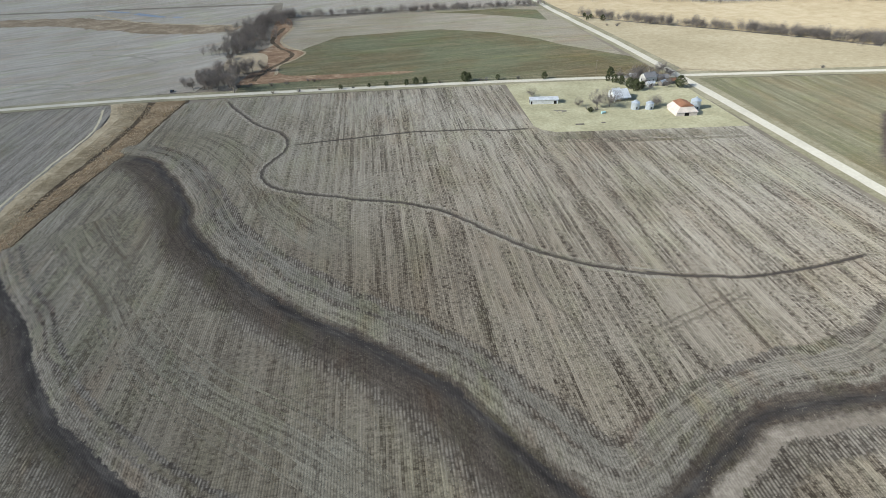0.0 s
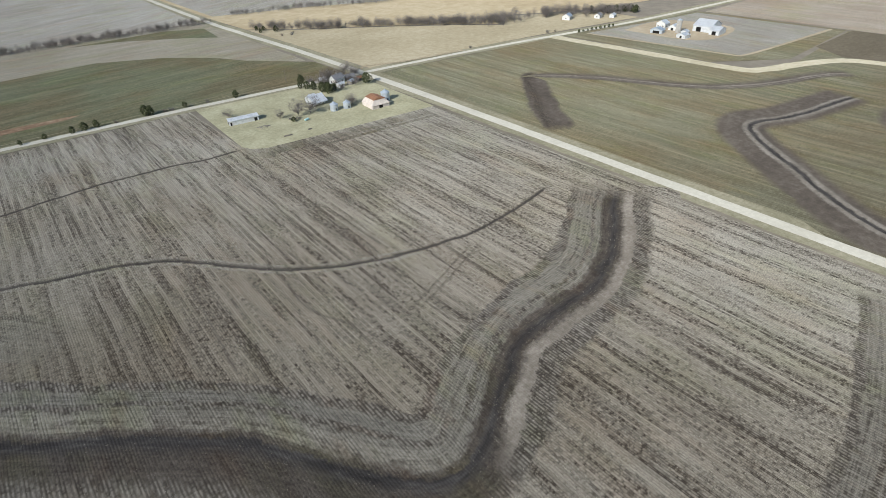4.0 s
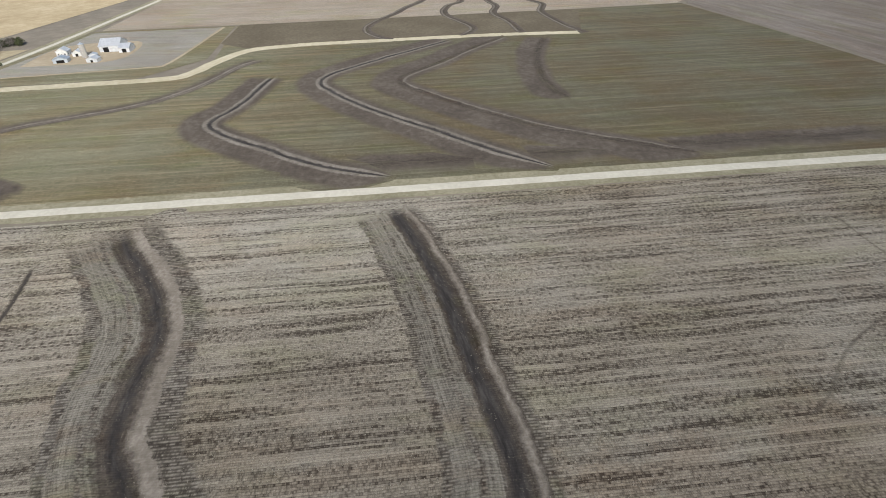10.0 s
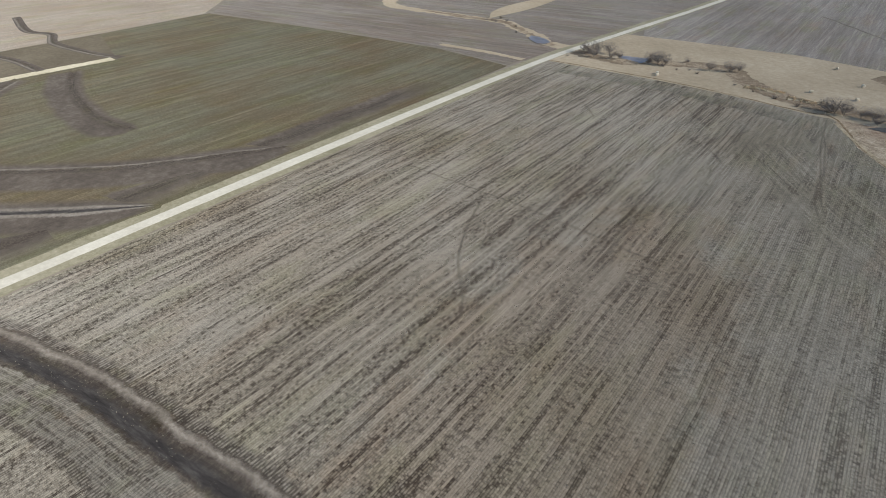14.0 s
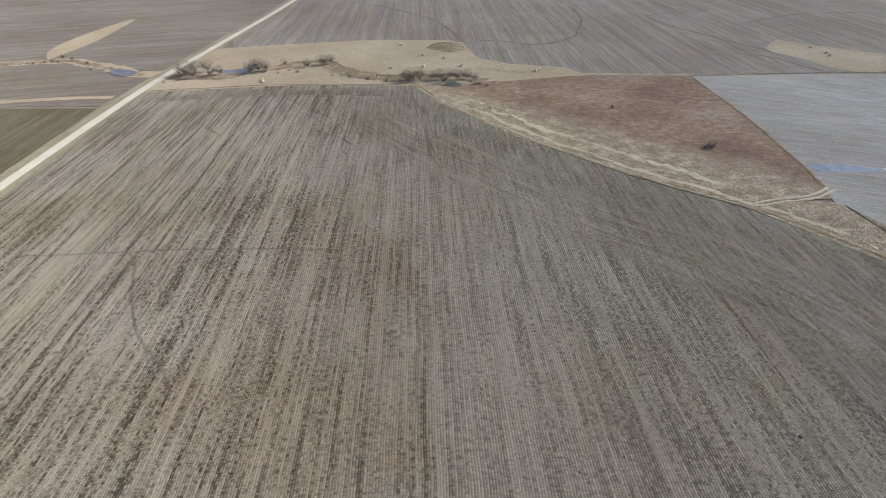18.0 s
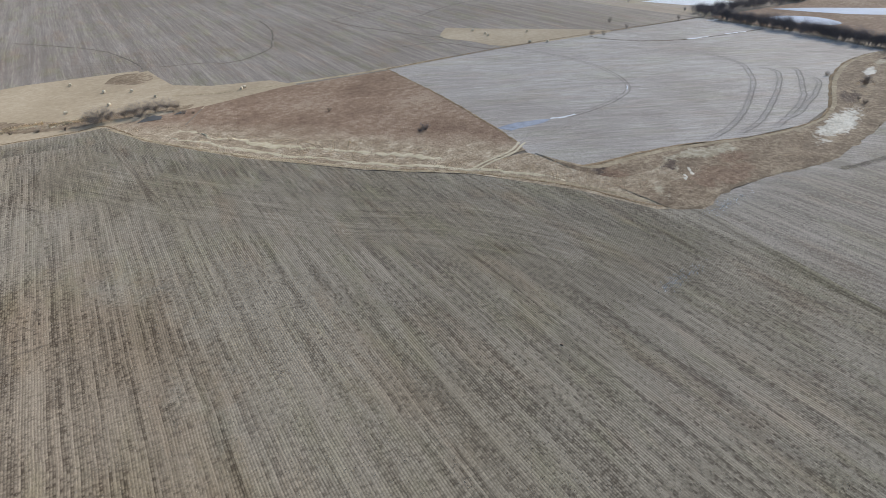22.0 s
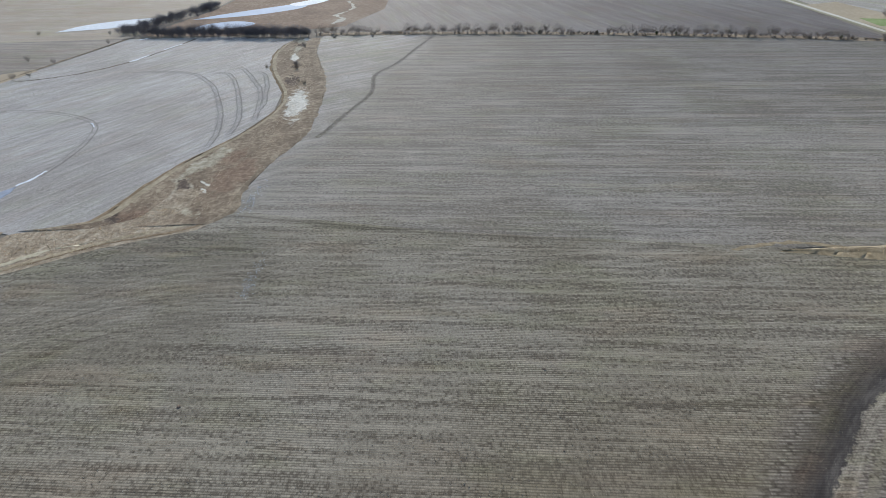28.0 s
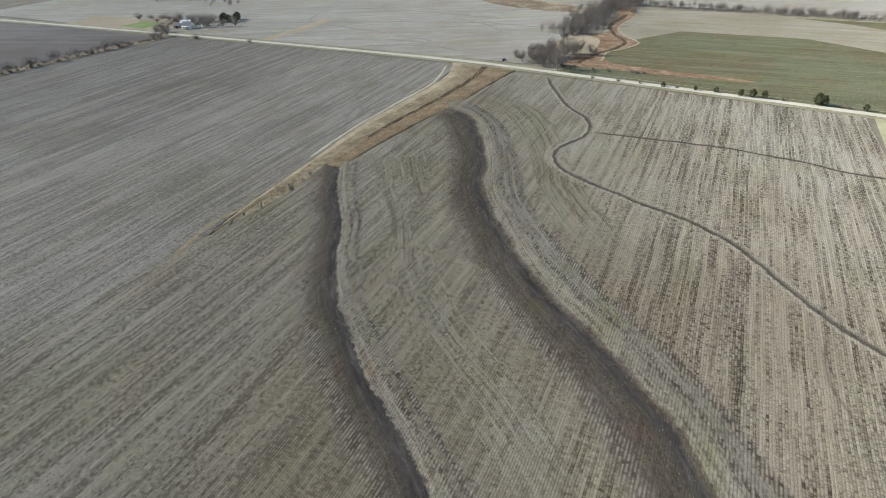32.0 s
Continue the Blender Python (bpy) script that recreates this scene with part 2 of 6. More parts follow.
def straw(name, col, var=0.4, scale=0.15):
    """Thin dry blades that let part of the light through."""
    n = Nodes(name, 0.95)
    f = n.noise(n.place(scale), 1.0, 5.0, 0.7)
    c = n.ramp(f, (0.3, tuple(x * (1 - var) for x in col)), (0.7, tuple(min(1, x * (1 + var)) for x in col)))
    n.colour(c)
    t = n.node("ShaderNodeBsdfTranslucent")
    n.link(c, t.inputs[0])
    m = n.node("ShaderNodeMixShader")
    m.inputs[0].default_value = 0.5
    n.link(n.bsdf.outputs[0], m.inputs[1])
    n.link(t.outputs[0], m.inputs[2])
    n.link(m.outputs[0], n.tree.nodes["Material Output"].inputs[0])
    return n.mat


def ribbed(name, col, step=0.3, rough=0.45, metal=0.3):
    """Ribbed sheet metal with a little rust and dirt."""
    n = Nodes(name, rough, metal)
    w = n.node("ShaderNodeTexWave", Scale=1.0)
    tc = n.node("ShaderNodeTexCoord")
    m = n.node("ShaderNodeMapping")
    m.inputs["Scale"].default_value = (0.628 / step, 0.628 / step, 0)
    n.link(tc.outputs["Object"], m.inputs[0])
    n.link(m.outputs[0], w.inputs["Vector"])
    f = n.noise(n.place(0.5), 1.0, 5.0, 0.7)
    c = n.ramp(f, (0.3, tuple(x * 0.72 for x in col)), (0.6, col))
    n.colour(c)
    n.bump(w.outputs["Fac"], 0.4, 0.04)
    return n.mat


FIELD = dict(dark=(0.072, 0.060, 0.048), light=(0.395, 0.364, 0.304), tint=(0.84, 0.78, 0.70), seed=1, cover=0.48, patch=0.6, contrast=1.0, band=4.2, stub=0.6, hue=0.28, drift=(0.0, 1.0, 40.0, 70.0, 0.012, 50, -50, (0.87, 0.85, 0.83)))
OLIVE = dict(hue=0.35, dark=(0.100, 0.087, 0.069), light=(0.302, 0.277, 0.226), tint=(0.82, 0.78, 0.66), band=4.6, cover=0.49, contrast=0.8, patch=0.5, seed=2, along=0.004, stub=0.75, edge=0.042)
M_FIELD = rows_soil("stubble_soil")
KINDS = dict(
    field=None,
    hatch=dict(dark=(0.060, 0.050, 0.041), light=(0.31, 0.280, 0.236), tint=(0.75, 0.72, 0.66), seed=9, cover=0.54, contrast=0.4, stub=1.0, row=1.0, dash=0.4, edge=0.09),
    ridge=dict(dark=(0.080, 0.069, 0.056), light=(0.275, 0.252, 0.21), tint=(0.8, 0.78, 0.76), seed=12, cover=0.47, contrast=1.3, band=1.9, along=0.02, stub=0.8, row=0.9, dash=0.45, edge=0.07, follow=True),
    mud=([(0.028, 0.025, 0.024), (0.050, 0.045, 0.042), (0.086, 0.078, 0.072)], 0.4, 0.06, True),
    damp=dict(dark=(0.054, 0.044, 0.036), light=(0.148, 0.127, 0.105), tint=(0.78, 0.74, 0.70), seed=44, cover=0.53, contrast=0.9, band=2.5, along=0.03, stub=0.3, edge=0.10, follow=True),
    pale=([(0.17, 0.145, 0.118), (0.23, 0.20, 0.165), (0.31, 0.275, 0.23)], 0.6, 0.05),
    wheat=dict(dark=(0.150, 0.141, 0.090), light=(0.262, 0.246, 0.165), tint=(1.0, 0.86, 0.78), contrast=1.9, seed=25, band=5.0, along=0.002, hue=0.5, patch=0.9, patch_size=0.010, stub=0.5, row=1.9, edge=0.07, drift=(0.0, 1.0, -90.0, 90.0, 0.01, 90, -90, (0.65, 0.635, 0.66))),
    brown=([(0.074, 0.061, 0.050), (0.102, 0.085, 0.070), (0.142, 0.121, 0.099)], 0.25, 0.03),
    clay=([(0.14, 0.122, 0.101), (0.19, 0.168, 0.142), (0.25, 0.225, 0.193)], 0.35, 0.05),
)
KINDS["fringe"] = dict(dark=(0.10, 0.087, 0.072), light=(0.345, 0.316, 0.262), tint=(0.86, 0.82, 0.76), seed=14, cover=0.45, contrast=0.5, band=3.0, stub=0.7)
KINDS["west"] = dict(hue=0.3, dark=(0.128, 0.115, 0.099), light=(0.322, 0.298, 0.260), tint=(0.84, 0.80, 0.74), contrast=0.9, seed=4, band=6.0, stub=0.7, along=0.0025, edge=0.04, drift=(1.0, 0.0, 370.0, 60.0, 0.01, 90, -90, (0.80, 0.80, 0.82)))
KINDS["grey"] = dict(dark=(0.255, 0.241, 0.226), light=(0.485, 0.465, 0.443), tint=(0.84, 0.81, 0.79), contrast=0.7, seed=19, band=5.0, patch=0.7, patch_size=0.012, turn=118, stub=0.25, along=0.03, edge=0.07, hue=0.25)
KINDS["far"] = dict(dark=(0.165, 0.146, 0.131), light=(0.345, 0.314, 0.278), tint=(0.82, 0.77, 0.72), seed=15, band=8.0, patch=0.6, patch_size=0.006, along=0.002, contrast=1.4, edge=0.07)
KINDS["furrow"] = ([(0.075, 0.066, 0.057), (0.115, 0.103, 0.09), (0.20, 0.18, 0.16)], 0.5, 0.08)
KINDS["faint"] = ([(0.185, 0.172, 0.158), (0.232, 0.216, 0.20), (0.30, 0.283, 0.265)], 0.5, 0.08)
KINDS["headland"] = dict(dark=(0.098, 0.086, 0.068), light=(0.282, 0.260, 0.210), tint=(0.84, 0.80, 0.74), seed=40, cover=0.5, contrast=0.5, band=4.0, stub=0.4)
KINDS["bench"] = dict(OLIVE, light=(0.265, 0.245, 0.195), seed=50, band=3.0, along=0.014, contrast=1.25, follow=True, stub=0.7, edge=0.05)
KINDS["swirl"] = dict(OLIVE, seed=52, band=3.0, along=0.014, contrast=0.75, follow=True, stub=0.4, edge=0.07)
M_BENCH = zoned_soil("contour_bench_soil", KINDS, [(-90, "field"), (-60, "bench"), (-13, "field")], 7.0, fade=30.0)
M_BENCH_N = zoned_soil("upper_bench_soil", KINDS, [(-90, "field"), (-50, "bench"), (-22, "field")], 6.0, fade=30.0)
M_SWIRL = zoned_soil("headland_swirl_soil", KINDS, [(-60, "field"), (-40, "headland", 1.0), (10, "swirl", 5.0), (52, "field", 6.0)], 14.0, fade=45.0)
M_CONTOUR = zoned_soil("contour_soil", KINDS, [(-10, "grey"), (-1.7, "furrow", 0.5), (-1.2, "grey", 0.5), (1.1, "faint", 0.3), (1.8, "grey", 0.3)], 1.3)
M_CONTOUR_FAR = zoned_soil("far_contour_soil", KINDS, [(-10, "far"), (-1.2, "furrow", 0.6), (0.4, "pale", 0.5), (1.4, "far", 0.5)], 1.6)
M_HEAD = zoned_soil("headland_soil", KINDS, [(-30, "field"), (-3, "headland"), (12, "headland")], 11.0)
M_LINE_W = zoned_soil("west_terrace_soil", KINDS, [(-10, "west"), (-0.7, "furrow", 0.5), (0.4, "west", 0.8)], 1.6)
M_TERR_1 = zoned_soil("winding_terrace_soil", KINDS, [(-30, "field"), (-22, "hatch"), (-18.5, "ridge"), (-13.5, "hatch"), (-11.5, "ridge"), (-4.8, "damp", 1.0), (-2.6, "mud", 0.5), (1.4, "damp", 2.0), (11, "hatch", 3.0), (16, "field", 3.0)], 3.2, fade=18.0,
                      east=[(-30, "field"), (-21.5, "hatch"), (-18, "ridge"), (-9.5, "hatch"), (-8, "ridge"), (-5.5, "damp", 0.8), (-2.0, "mud", 1.2), (0.8, "damp", 1.2), (3.2, "pale", 1.2), (7.6, "hatch"), (14.5, "field", 1.0)], border=60.0)
M_TERR_2W = zoned_soil("terrace_soil_ditch", KINDS, [(-26, "field"), (-12.5, "hatch"), (-10.5, "field"), (-8.5, "hatch"), (-7, "ridge"), (-3.4, "mud", 0.4), (1.0, "damp", 2.0), (6, "hatch", 2.5), (11, "field", 3.0)], 2.6)
M_TERR_2E = zoned_soil("terrace_soil_south", KINDS, [(-26, "field"), (-17.5, "hatch"), (-15, "ridge"), (-9.5, "hatch"), (-8, "ridge"), (-4.0, "damp", 0.4), (-2.6, "mud", 0.7), (1.6, "damp", 1.2), (4.4, "pale", 1.0), (6.4, "damp", 0.8), (7.4, "hatch"), (10.5, "field", 1.0)], 2.2)
M_WT_3 = zoned_soil("wheat_terrace_thin", KINDS, [(-30, "wheat"), (-8, "brown", 4.0), (-2.6, "clay", 0.8), (-0.7, "brown", 0.5), (0.7, "clay", 0.5), (2.2, "brown", 1.0), (4.5, "wheat", 1.5)], 1.6)
M_WT_2 = zoned_soil("wheat_terrace_double", KINDS, [(-30, "wheat"), (-18, "brown", 2.2), (-4.2, "clay", 0.7), (-1.6, "mud", 0.8), (1.2, "clay", 0.6), (3.8, "brown", 1.0), (9, "wheat", 2.5)], 1.8)
M_WT_1 = zoned_soil("wheat_terrace_single", KINDS, [(-30, "wheat"), (-21, "brown", 2.0), (-3.0, "damp", 1.5), (2.2, "clay", 0.6), (3.6, "brown", 1.0), (9, "wheat", 2.5)], 1.8)
M_WT_0 = zoned_soil("wheat_terrace_dark", KINDS, [(-30, "wheat"), (-17, "brown", 2.0), (-3.0, "damp", 1.5), (2.5, "brown", 1.5), (7, "wheat", 2.0)], 3.0)
M_SWALE = zoned_soil("wheat_swale", KINDS, [(-30, "wheat"), (-11, "brown", 2.0), (-1.0, "damp", 3.0), (5.5, "brown", 1.2), (8, "wheat", 1.5)], 3.0, fade=10.0)
M_ROADSIDE = zoned_soil("roadside_damp_soil", KINDS, [(-40, "wheat"), (-9.0, "brown", 4.0), (-3.0, "damp", 4.0), (5.0, "brown", 3.0), (11.0, "wheat", 2.0)], 5.0, fade=40.0)
M_FAR_TERR = zoned_soil("far_terrace_soil", KINDS, [(-30, "brown"), (-3.0, "clay", 0.8), (-1.4, "damp", 0.8), (1.6, "brown", 0.8)], 1.8)
M_DRAIN = zoned_soil("drain_soil", KINDS, [(-10, "field"), (-3.0, "fringe"), (-1.0, "damp"), (-0.5, "mud"), (0.4, "damp"), (0.9, "fringe"), (2.6, "field")], 1.7)
M_DRAIN_2 = zoned_soil("small_drain_soil", KINDS, [(-10, "field"), (-0.85, "damp"), (-0.4, "mud"), (0.4, "damp"), (0.85, "field")], 0.8)
M_FAINT = zoned_soil("faint_track_soil", KINDS, [(-10, "field"), (-0.22, "headland", 0.2), (0.22, "field", 0.2)], 0.9)
M_TRACK = zoned_soil("track_soil", KINDS, [(-10, "field"), (-0.22, "damp"), (0.22, "field")], 0.8)
WET = dict(dark=(0.185, 0.172, 0.157), light=(0.385, 0.364, 0.338), tint=(0.85, 0.83, 0.80), seed=33, band=6.0, turn=-35, stub=0.4, patch=0.7, patch_size=0.02)


def west_soil(name):
    """The western field: stubble rows that turn paler and wetter towards the creek."""
    n = Nodes(name, 0.8)
    col, high, big = soil_colour(n, **KINDS["west"])
    wet, h2, b2 = soil_colour(n, **WET)
    n.colour(n.mix(n.grey(side_of(n, 0.18, 1.0, 146.0, 46.0, 0.02), 16, -16), col, wet))
    n.bump(high, 0.6, 0.10)
    return n.mat


M_FIELD_W = west_soil("stubble_soil_west")
M_FAR = rows_soil("far_stubble", **KINDS["far"])
M_FAR_E = rows_soil("far_stubble_east", dark=(0.145, 0.124, 0.109), light=(0.30, 0.268, 0.232), tint=(0.80, 0.74, 0.68), seed=16, band=9.0, patch=0.7, patch_size=0.006, turn=80)
M_FAR_W = rows_soil("far_dark_stubble", dark=(0.108, 0.097, 0.096), light=(0.212, 0.193, 0.188), tint=(0.78, 0.74, 0.72), seed=17, band=11.0, patch=0.8, patch_size=0.005, turn=70)
M_FAR_GREY = rows_soil("far_grey_stubble", **KINDS["grey"])
M_FAR_NW = rows_soil("far_pale_stubble", dark=(0.275, 0.256, 0.225), light=(0.445, 0.418, 0.372), tint=(0.84, 0.80, 0.76), seed=20, band=10.0, patch=0.7, patch_size=0.008, turn=62, stub=0.4)
M_PLOT = rows_soil("grey_plot_stubble", dark=(0.22, 0.205, 0.178), light=(0.37, 0.348, 0.305), tint=(0.85, 0.82, 0.80), seed=21, band=7.0, turn=8, stub=0.3, contrast=0.5, edge=0.08)
M_FAR_TAN = rows_soil("far_tan_stubble", dark=(0.27, 0.225, 0.18), light=(0.40, 0.35, 0.285), tint=(0.86, 0.82, 0.78), seed=22, band=9.0, stub=0.4)
M_FAR_TAN_N = rows_soil("far_tan_stubble_north", dark=(0.24, 0.215, 0.165), light=(0.37, 0.335, 0.27), tint=(0.86, 0.82, 0.78), seed=23, band=9.0, turn=90, stub=0.4)
M_WHEAT = rows_soil("winter_wheat", **KINDS["wheat"])
M_WHEAT_N = rows_soil("winter_wheat_north", dark=(0.105, 0.108, 0.064), light=(0.190, 0.192, 0.120), tint=(1.08, 0.84, 0.78), seed=28, band=9.0, patch=0.9, patch_size=0.008, turn=85, stub=0.4, row=2.0)
M_BROWN = rough_ground("bare_brown_soil", [(0.105, 0.088, 0.062), (0.135, 0.113, 0.080), (0.17, 0.145, 0.104)], 0.3, 0.02)
M_TAN = rough_ground("dry_hay_grass", [(0.29, 0.237, 0.165), (0.365, 0.303, 0.215), (0.44, 0.372, 0.275)], 0.25, 0.015)
M_YELLOW = rough_ground("straw_yellow_pasture", [(0.36, 0.285, 0.175), (0.45, 0.365, 0.235), (0.53, 0.445, 0.305)], 0.08, 0.008)
M_PASTURE = rough_ground("dry_pasture_grass", [(0.30, 0.255, 0.165), (0.385, 0.328, 0.22), (0.46, 0.40, 0.285)], 0.2, 0.012)
M_LAWN = rough_ground("pale_winter_lawn", [(0.26, 0.245, 0.155), (0.36, 0.340, 0.225), (0.46, 0.43, 0.30)], 0.5, 0.05)
TALL_COLS = [(0.19, 0.145, 0.10), (0.33, 0.268, 0.192), (0.53, 0.455, 0.35)]
RED_COLS = [(0.155, 0.103, 0.072), (0.238, 0.166, 0.118), (0.335, 0.262, 0.195)]


def meadow_ground(name):
    """Tall pale grass that frays into russet prairie grass away from the field edge."""
    n = Nodes(name, 0.95)
    tall = ground_colour(n, TALL_COLS, 0.6, 0.12)
    red = ground_colour(n, RED_COLS, 0.22, 0.018)
    n.colour(n.mix(n.grey(side_of(n, 0.707, 0.707, 281.0, 38.0, 0.04), -12, 12), red, tall))
    n.bump(n.noise(n.place(0.35), 1.0, 6.0, 0.75), 1.0, 0.6)
    return n.mat


def creek_ground(name):
    """Brown creek banks with a washed pale bar, pale rough grass and dark scrubby patches."""
    n = Nodes(name, 0.95)
    col = ground_colour(n, [(0.135, 0.100, 0.070), (0.245, 0.188, 0.132), (0.40, 0.33, 0.235)], 0.4, 0.06)
    pale = ground_colour(n, [(0.22, 0.19, 0.13), (0.37, 0.325, 0.24), (0.50, 0.45, 0.35)], 0.4, 0.1)
    sand = ground_colour(n, [(0.44, 0.41, 0.34), (0.62, 0.59, 0.51), (0.74, 0.71, 0.63)], 0.4, 0.1)
    dark = ground_colour(n, [(0.06, 0.045, 0.036), (0.11, 0.082, 0.066), (0.19, 0.15, 0.115)], 0.4, 0.1)
    for x, y, a, b, deg in ((-256, -143, 20, 5, -14), (-218, -141, 13, 5, 20), (-205, -135, 10, 3, 60), (-505, -163, 12, 4, 10), (-530, -166, 10, 5, 10)):
        col = n.mix(patch_at(n, x, y, a, b, deg), col, pale)
    for x, y, a, b, deg in ((-224, -143, 9, 2.6, 15), (-283, -147, 18, 2.2, -20), (-170, -187, 8, 3, 40), (-200, -165, 6, 2, 20), (-405, -140, 14, 5, 20), (-446, -149, 8, 4, 10), (-518, -164, 6, 4, 0), (-195, -160, 8, 4, 60)):
        col = n.mix(patch_at(n, x, y, a, b, deg), col, dark)
    rusty = ground_colour(n, [(0.15, 0.10, 0.070), (0.225, 0.155, 0.108), (0.30, 0.22, 0.155)], 0.4, 0.1)
    for x, y, a, b, deg in ((-240, -122, 20, 9, -8), (-262, -131, 12, 5, -10), (-196, -150, 12, 8, 40)):
        col = n.mix(patch_at(n, x, y, a, b, deg, 1.4), col, rusty)
    for x, y, a, b, deg in ((-352, -121, 30, 6.5, 10), (-231, -134, 5, 1.2, 50), (-224, -132, 4, 1.0, 40), (-472, -157, 12, 3.5, 15), (-540, -165, 7, 3, 10)):
        col = n.mix(patch_at(n, x, y, a, b, deg, 1.7), col, sand)
    n.colour(col)
    n.bump(n.noise(n.place(0.3), 1.0, 6.0, 0.75), 1.0, 0.5)
    return n.mat


M_TALL = meadow_ground("meadow_grass")
M_RED = rough_ground("reddish_prairie_grass", RED_COLS, 0.22, 0.018, 0.8, 0.5)
M_CREEK = rough_ground("rough_bank_grass", [(0.13, 0.098, 0.068), (0.225, 0.175, 0.122), (0.42, 0.35, 0.25)], 0.3, 0.04, 1.0, 0.5)
M_CREEK_BED = creek_ground("creek_ground")
M_VERGE = rough_ground("green_tan_verge", [(0.185, 0.172, 0.112), (0.265, 0.245, 0.168), (0.35, 0.32, 0.235)], 0.4, 0.03)
M_GRAVEL = rough_ground("pale_gravel", [(0.45, 0.42, 0.35), (0.525, 0.495, 0.42), (0.60, 0.57, 0.49)], 0.5, 0.05, 0.3, 0.08)
M_ORANGE = rough_ground("eroded_red_soil", [(0.15, 0.095, 0.062), (0.235, 0.155, 0.10), (0.36, 0.27, 0.185)], 0.14, 0.035, 0.8, 0.6)
M_GROUND = rough_ground("open_ground", [(0.16, 0.14, 0.115), (0.21, 0.185, 0.15), (0.27, 0.235, 0.19)], 0.05, 0.006)

M_BANK = rough_ground("rusty_bank_grass", [(0.11, 0.078, 0.047), (0.225, 0.165, 0.102), (0.36, 0.285, 0.19)], 0.5, 0.09, 1.0, 0.6)
M_CREAMGRASS = rough_ground("pale_cream_grass", [(0.38, 0.335, 0.23), (0.49, 0.44, 0.32), (0.58, 0.53, 0.41)], 0.3, 0.03)
M_TANBANK = rough_ground("tan_bank_grass", [(0.16, 0.125, 0.078), (0.26, 0.21, 0.135), (0.40, 0.335, 0.235)], 0.35, 0.06, 1.0, 0.5)
M_PALEGRASS = rough_ground("pale_bank_grass", [(0.21, 0.17, 0.11), (0.35, 0.292, 0.20), (0.48, 0.41, 0.295)], 0.5, 0.08, 0.8, 0.5)
# grass with a gully's shade put into its colour; drain lines use it too
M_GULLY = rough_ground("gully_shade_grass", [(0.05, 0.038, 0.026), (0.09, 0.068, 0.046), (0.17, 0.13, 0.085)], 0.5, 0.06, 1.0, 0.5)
M_GREEN = rough_ground("fresh_green_grass", [(0.15, 0.20, 0.07), (0.20, 0.27, 0.10), (0.27, 0.32, 0.15)], 0.2, 0.03)
M_WATER = plain("blue_pond_water", (0.15, 0.145, 0.165), 0.4, 0.0, 0.5, 0.12)
M_POOL = plain("dark_pool_water", (0.06, 0.06, 0.06), 0.5, 0.0, 0.3, 0.1)
M_ICE = plain("white_pond_ice", (0.33, 0.42, 0.55), 0.75, 0.0, 0.12, 0.02)
M_PUDDLE = plain("wet_blue_puddle", (0.13, 0.158, 0.215), 0.4, 0.0, 0.4, 0.2)
M_SNOW = plain("white_ice_crust", (0.62, 0.66, 0.70), 0.75, 0.0, 0.2, 0.3)
M_SAND = rough_ground("washed_pale_sand", [(0.30, 0.26, 0.20), (0.50, 0.46, 0.38), (0.62, 0.58, 0.50)], 0.5, 0.08)
M_WHITE = ribbed("white_sheet_metal", (0.78, 0.79, 0.80))
M_GALV = ribbed("galvanised_steel", (0.60, 0.65, 0.70), 0.25, 0.4, 0.35)
M_RUST = ribbed("rusted_roof_metal", (0.30, 0.155, 0.095), 0.4, 0.8, 0.0)
M_CREAM = ribbed("cream_board_wall", (0.66, 0.59, 0.53), 0.5, 0.8, 0.0)
M_SHINGLE = plain("grey_roof_shingle", (0.20, 0.20, 0.21), 0.9, 0, 0.3, 1.5)
M_SIDING = ribbed("white_house_siding", (0.75, 0.74, 0.71), 0.25, 0.7, 0.0)
M_WEATHERED = ribbed("weathered_grey_boards", (0.27, 0.245, 0.215), 0.3, 0.9, 0.0)
M_DARK = plain("dark_opening", (0.018, 0.017, 0.016), 0.8)
M_GLASS = plain("dark_window_glass", (0.03, 0.035, 0.04), 0.1)
M_CONCRETE = plain("pale_concrete", (0.42, 0.40, 0.37), 0.9, 0, 0.2, 1.0)
M_BARK = plain("grey_bark", (0.22, 0.195, 0.17), 0.95, 0, 0.3, 2.0)
M_TWIG = straw("grey_brown_twigs", (0.33, 0.298, 0.28), 0.3, 0.3)
M_TWIG_DARK = straw("dark_twigs", (0.20, 0.195, 0.215), 0.35, 0.4)
M_CEDAR = plain("dark_cedar_leaves", (0.075, 0.085, 0.042), 0.9, 0, 0.5, 0.8)
M_SHRUB = straw("brown_shrub_twigs", (0.27, 0.215, 0.175), 0.3, 0.5)
M_HAY = rough_ground("weathered_hay", [(0.42, 0.36, 0.27), (0.56, 0.50, 0.40), (0.68, 0.62, 0.52)], 2.0, 0.3, 0.6, 0.1)
M_TUFT = straw("straw_tufts", (0.62, 0.53, 0.40))
M_BITS = straw("pale_crop_residue", (0.46, 0.42, 0.35), 0.3, 0.5)
M_POLE = plain("grey_wood_pole", (0.22, 0.19, 0.16), 0.9)
M_CAR = plain("dark_car_paint", (0.03, 0.035, 0.045), 0.25, 0.2, 0.1)
M_TYRE = plain("black_rubber", (0.02, 0.02, 0.02), 0.9)
M_TEAL = plain("pale_teal_plastic", (0.45, 0.66, 0.66), 0.5)

# ---- building blocks ----


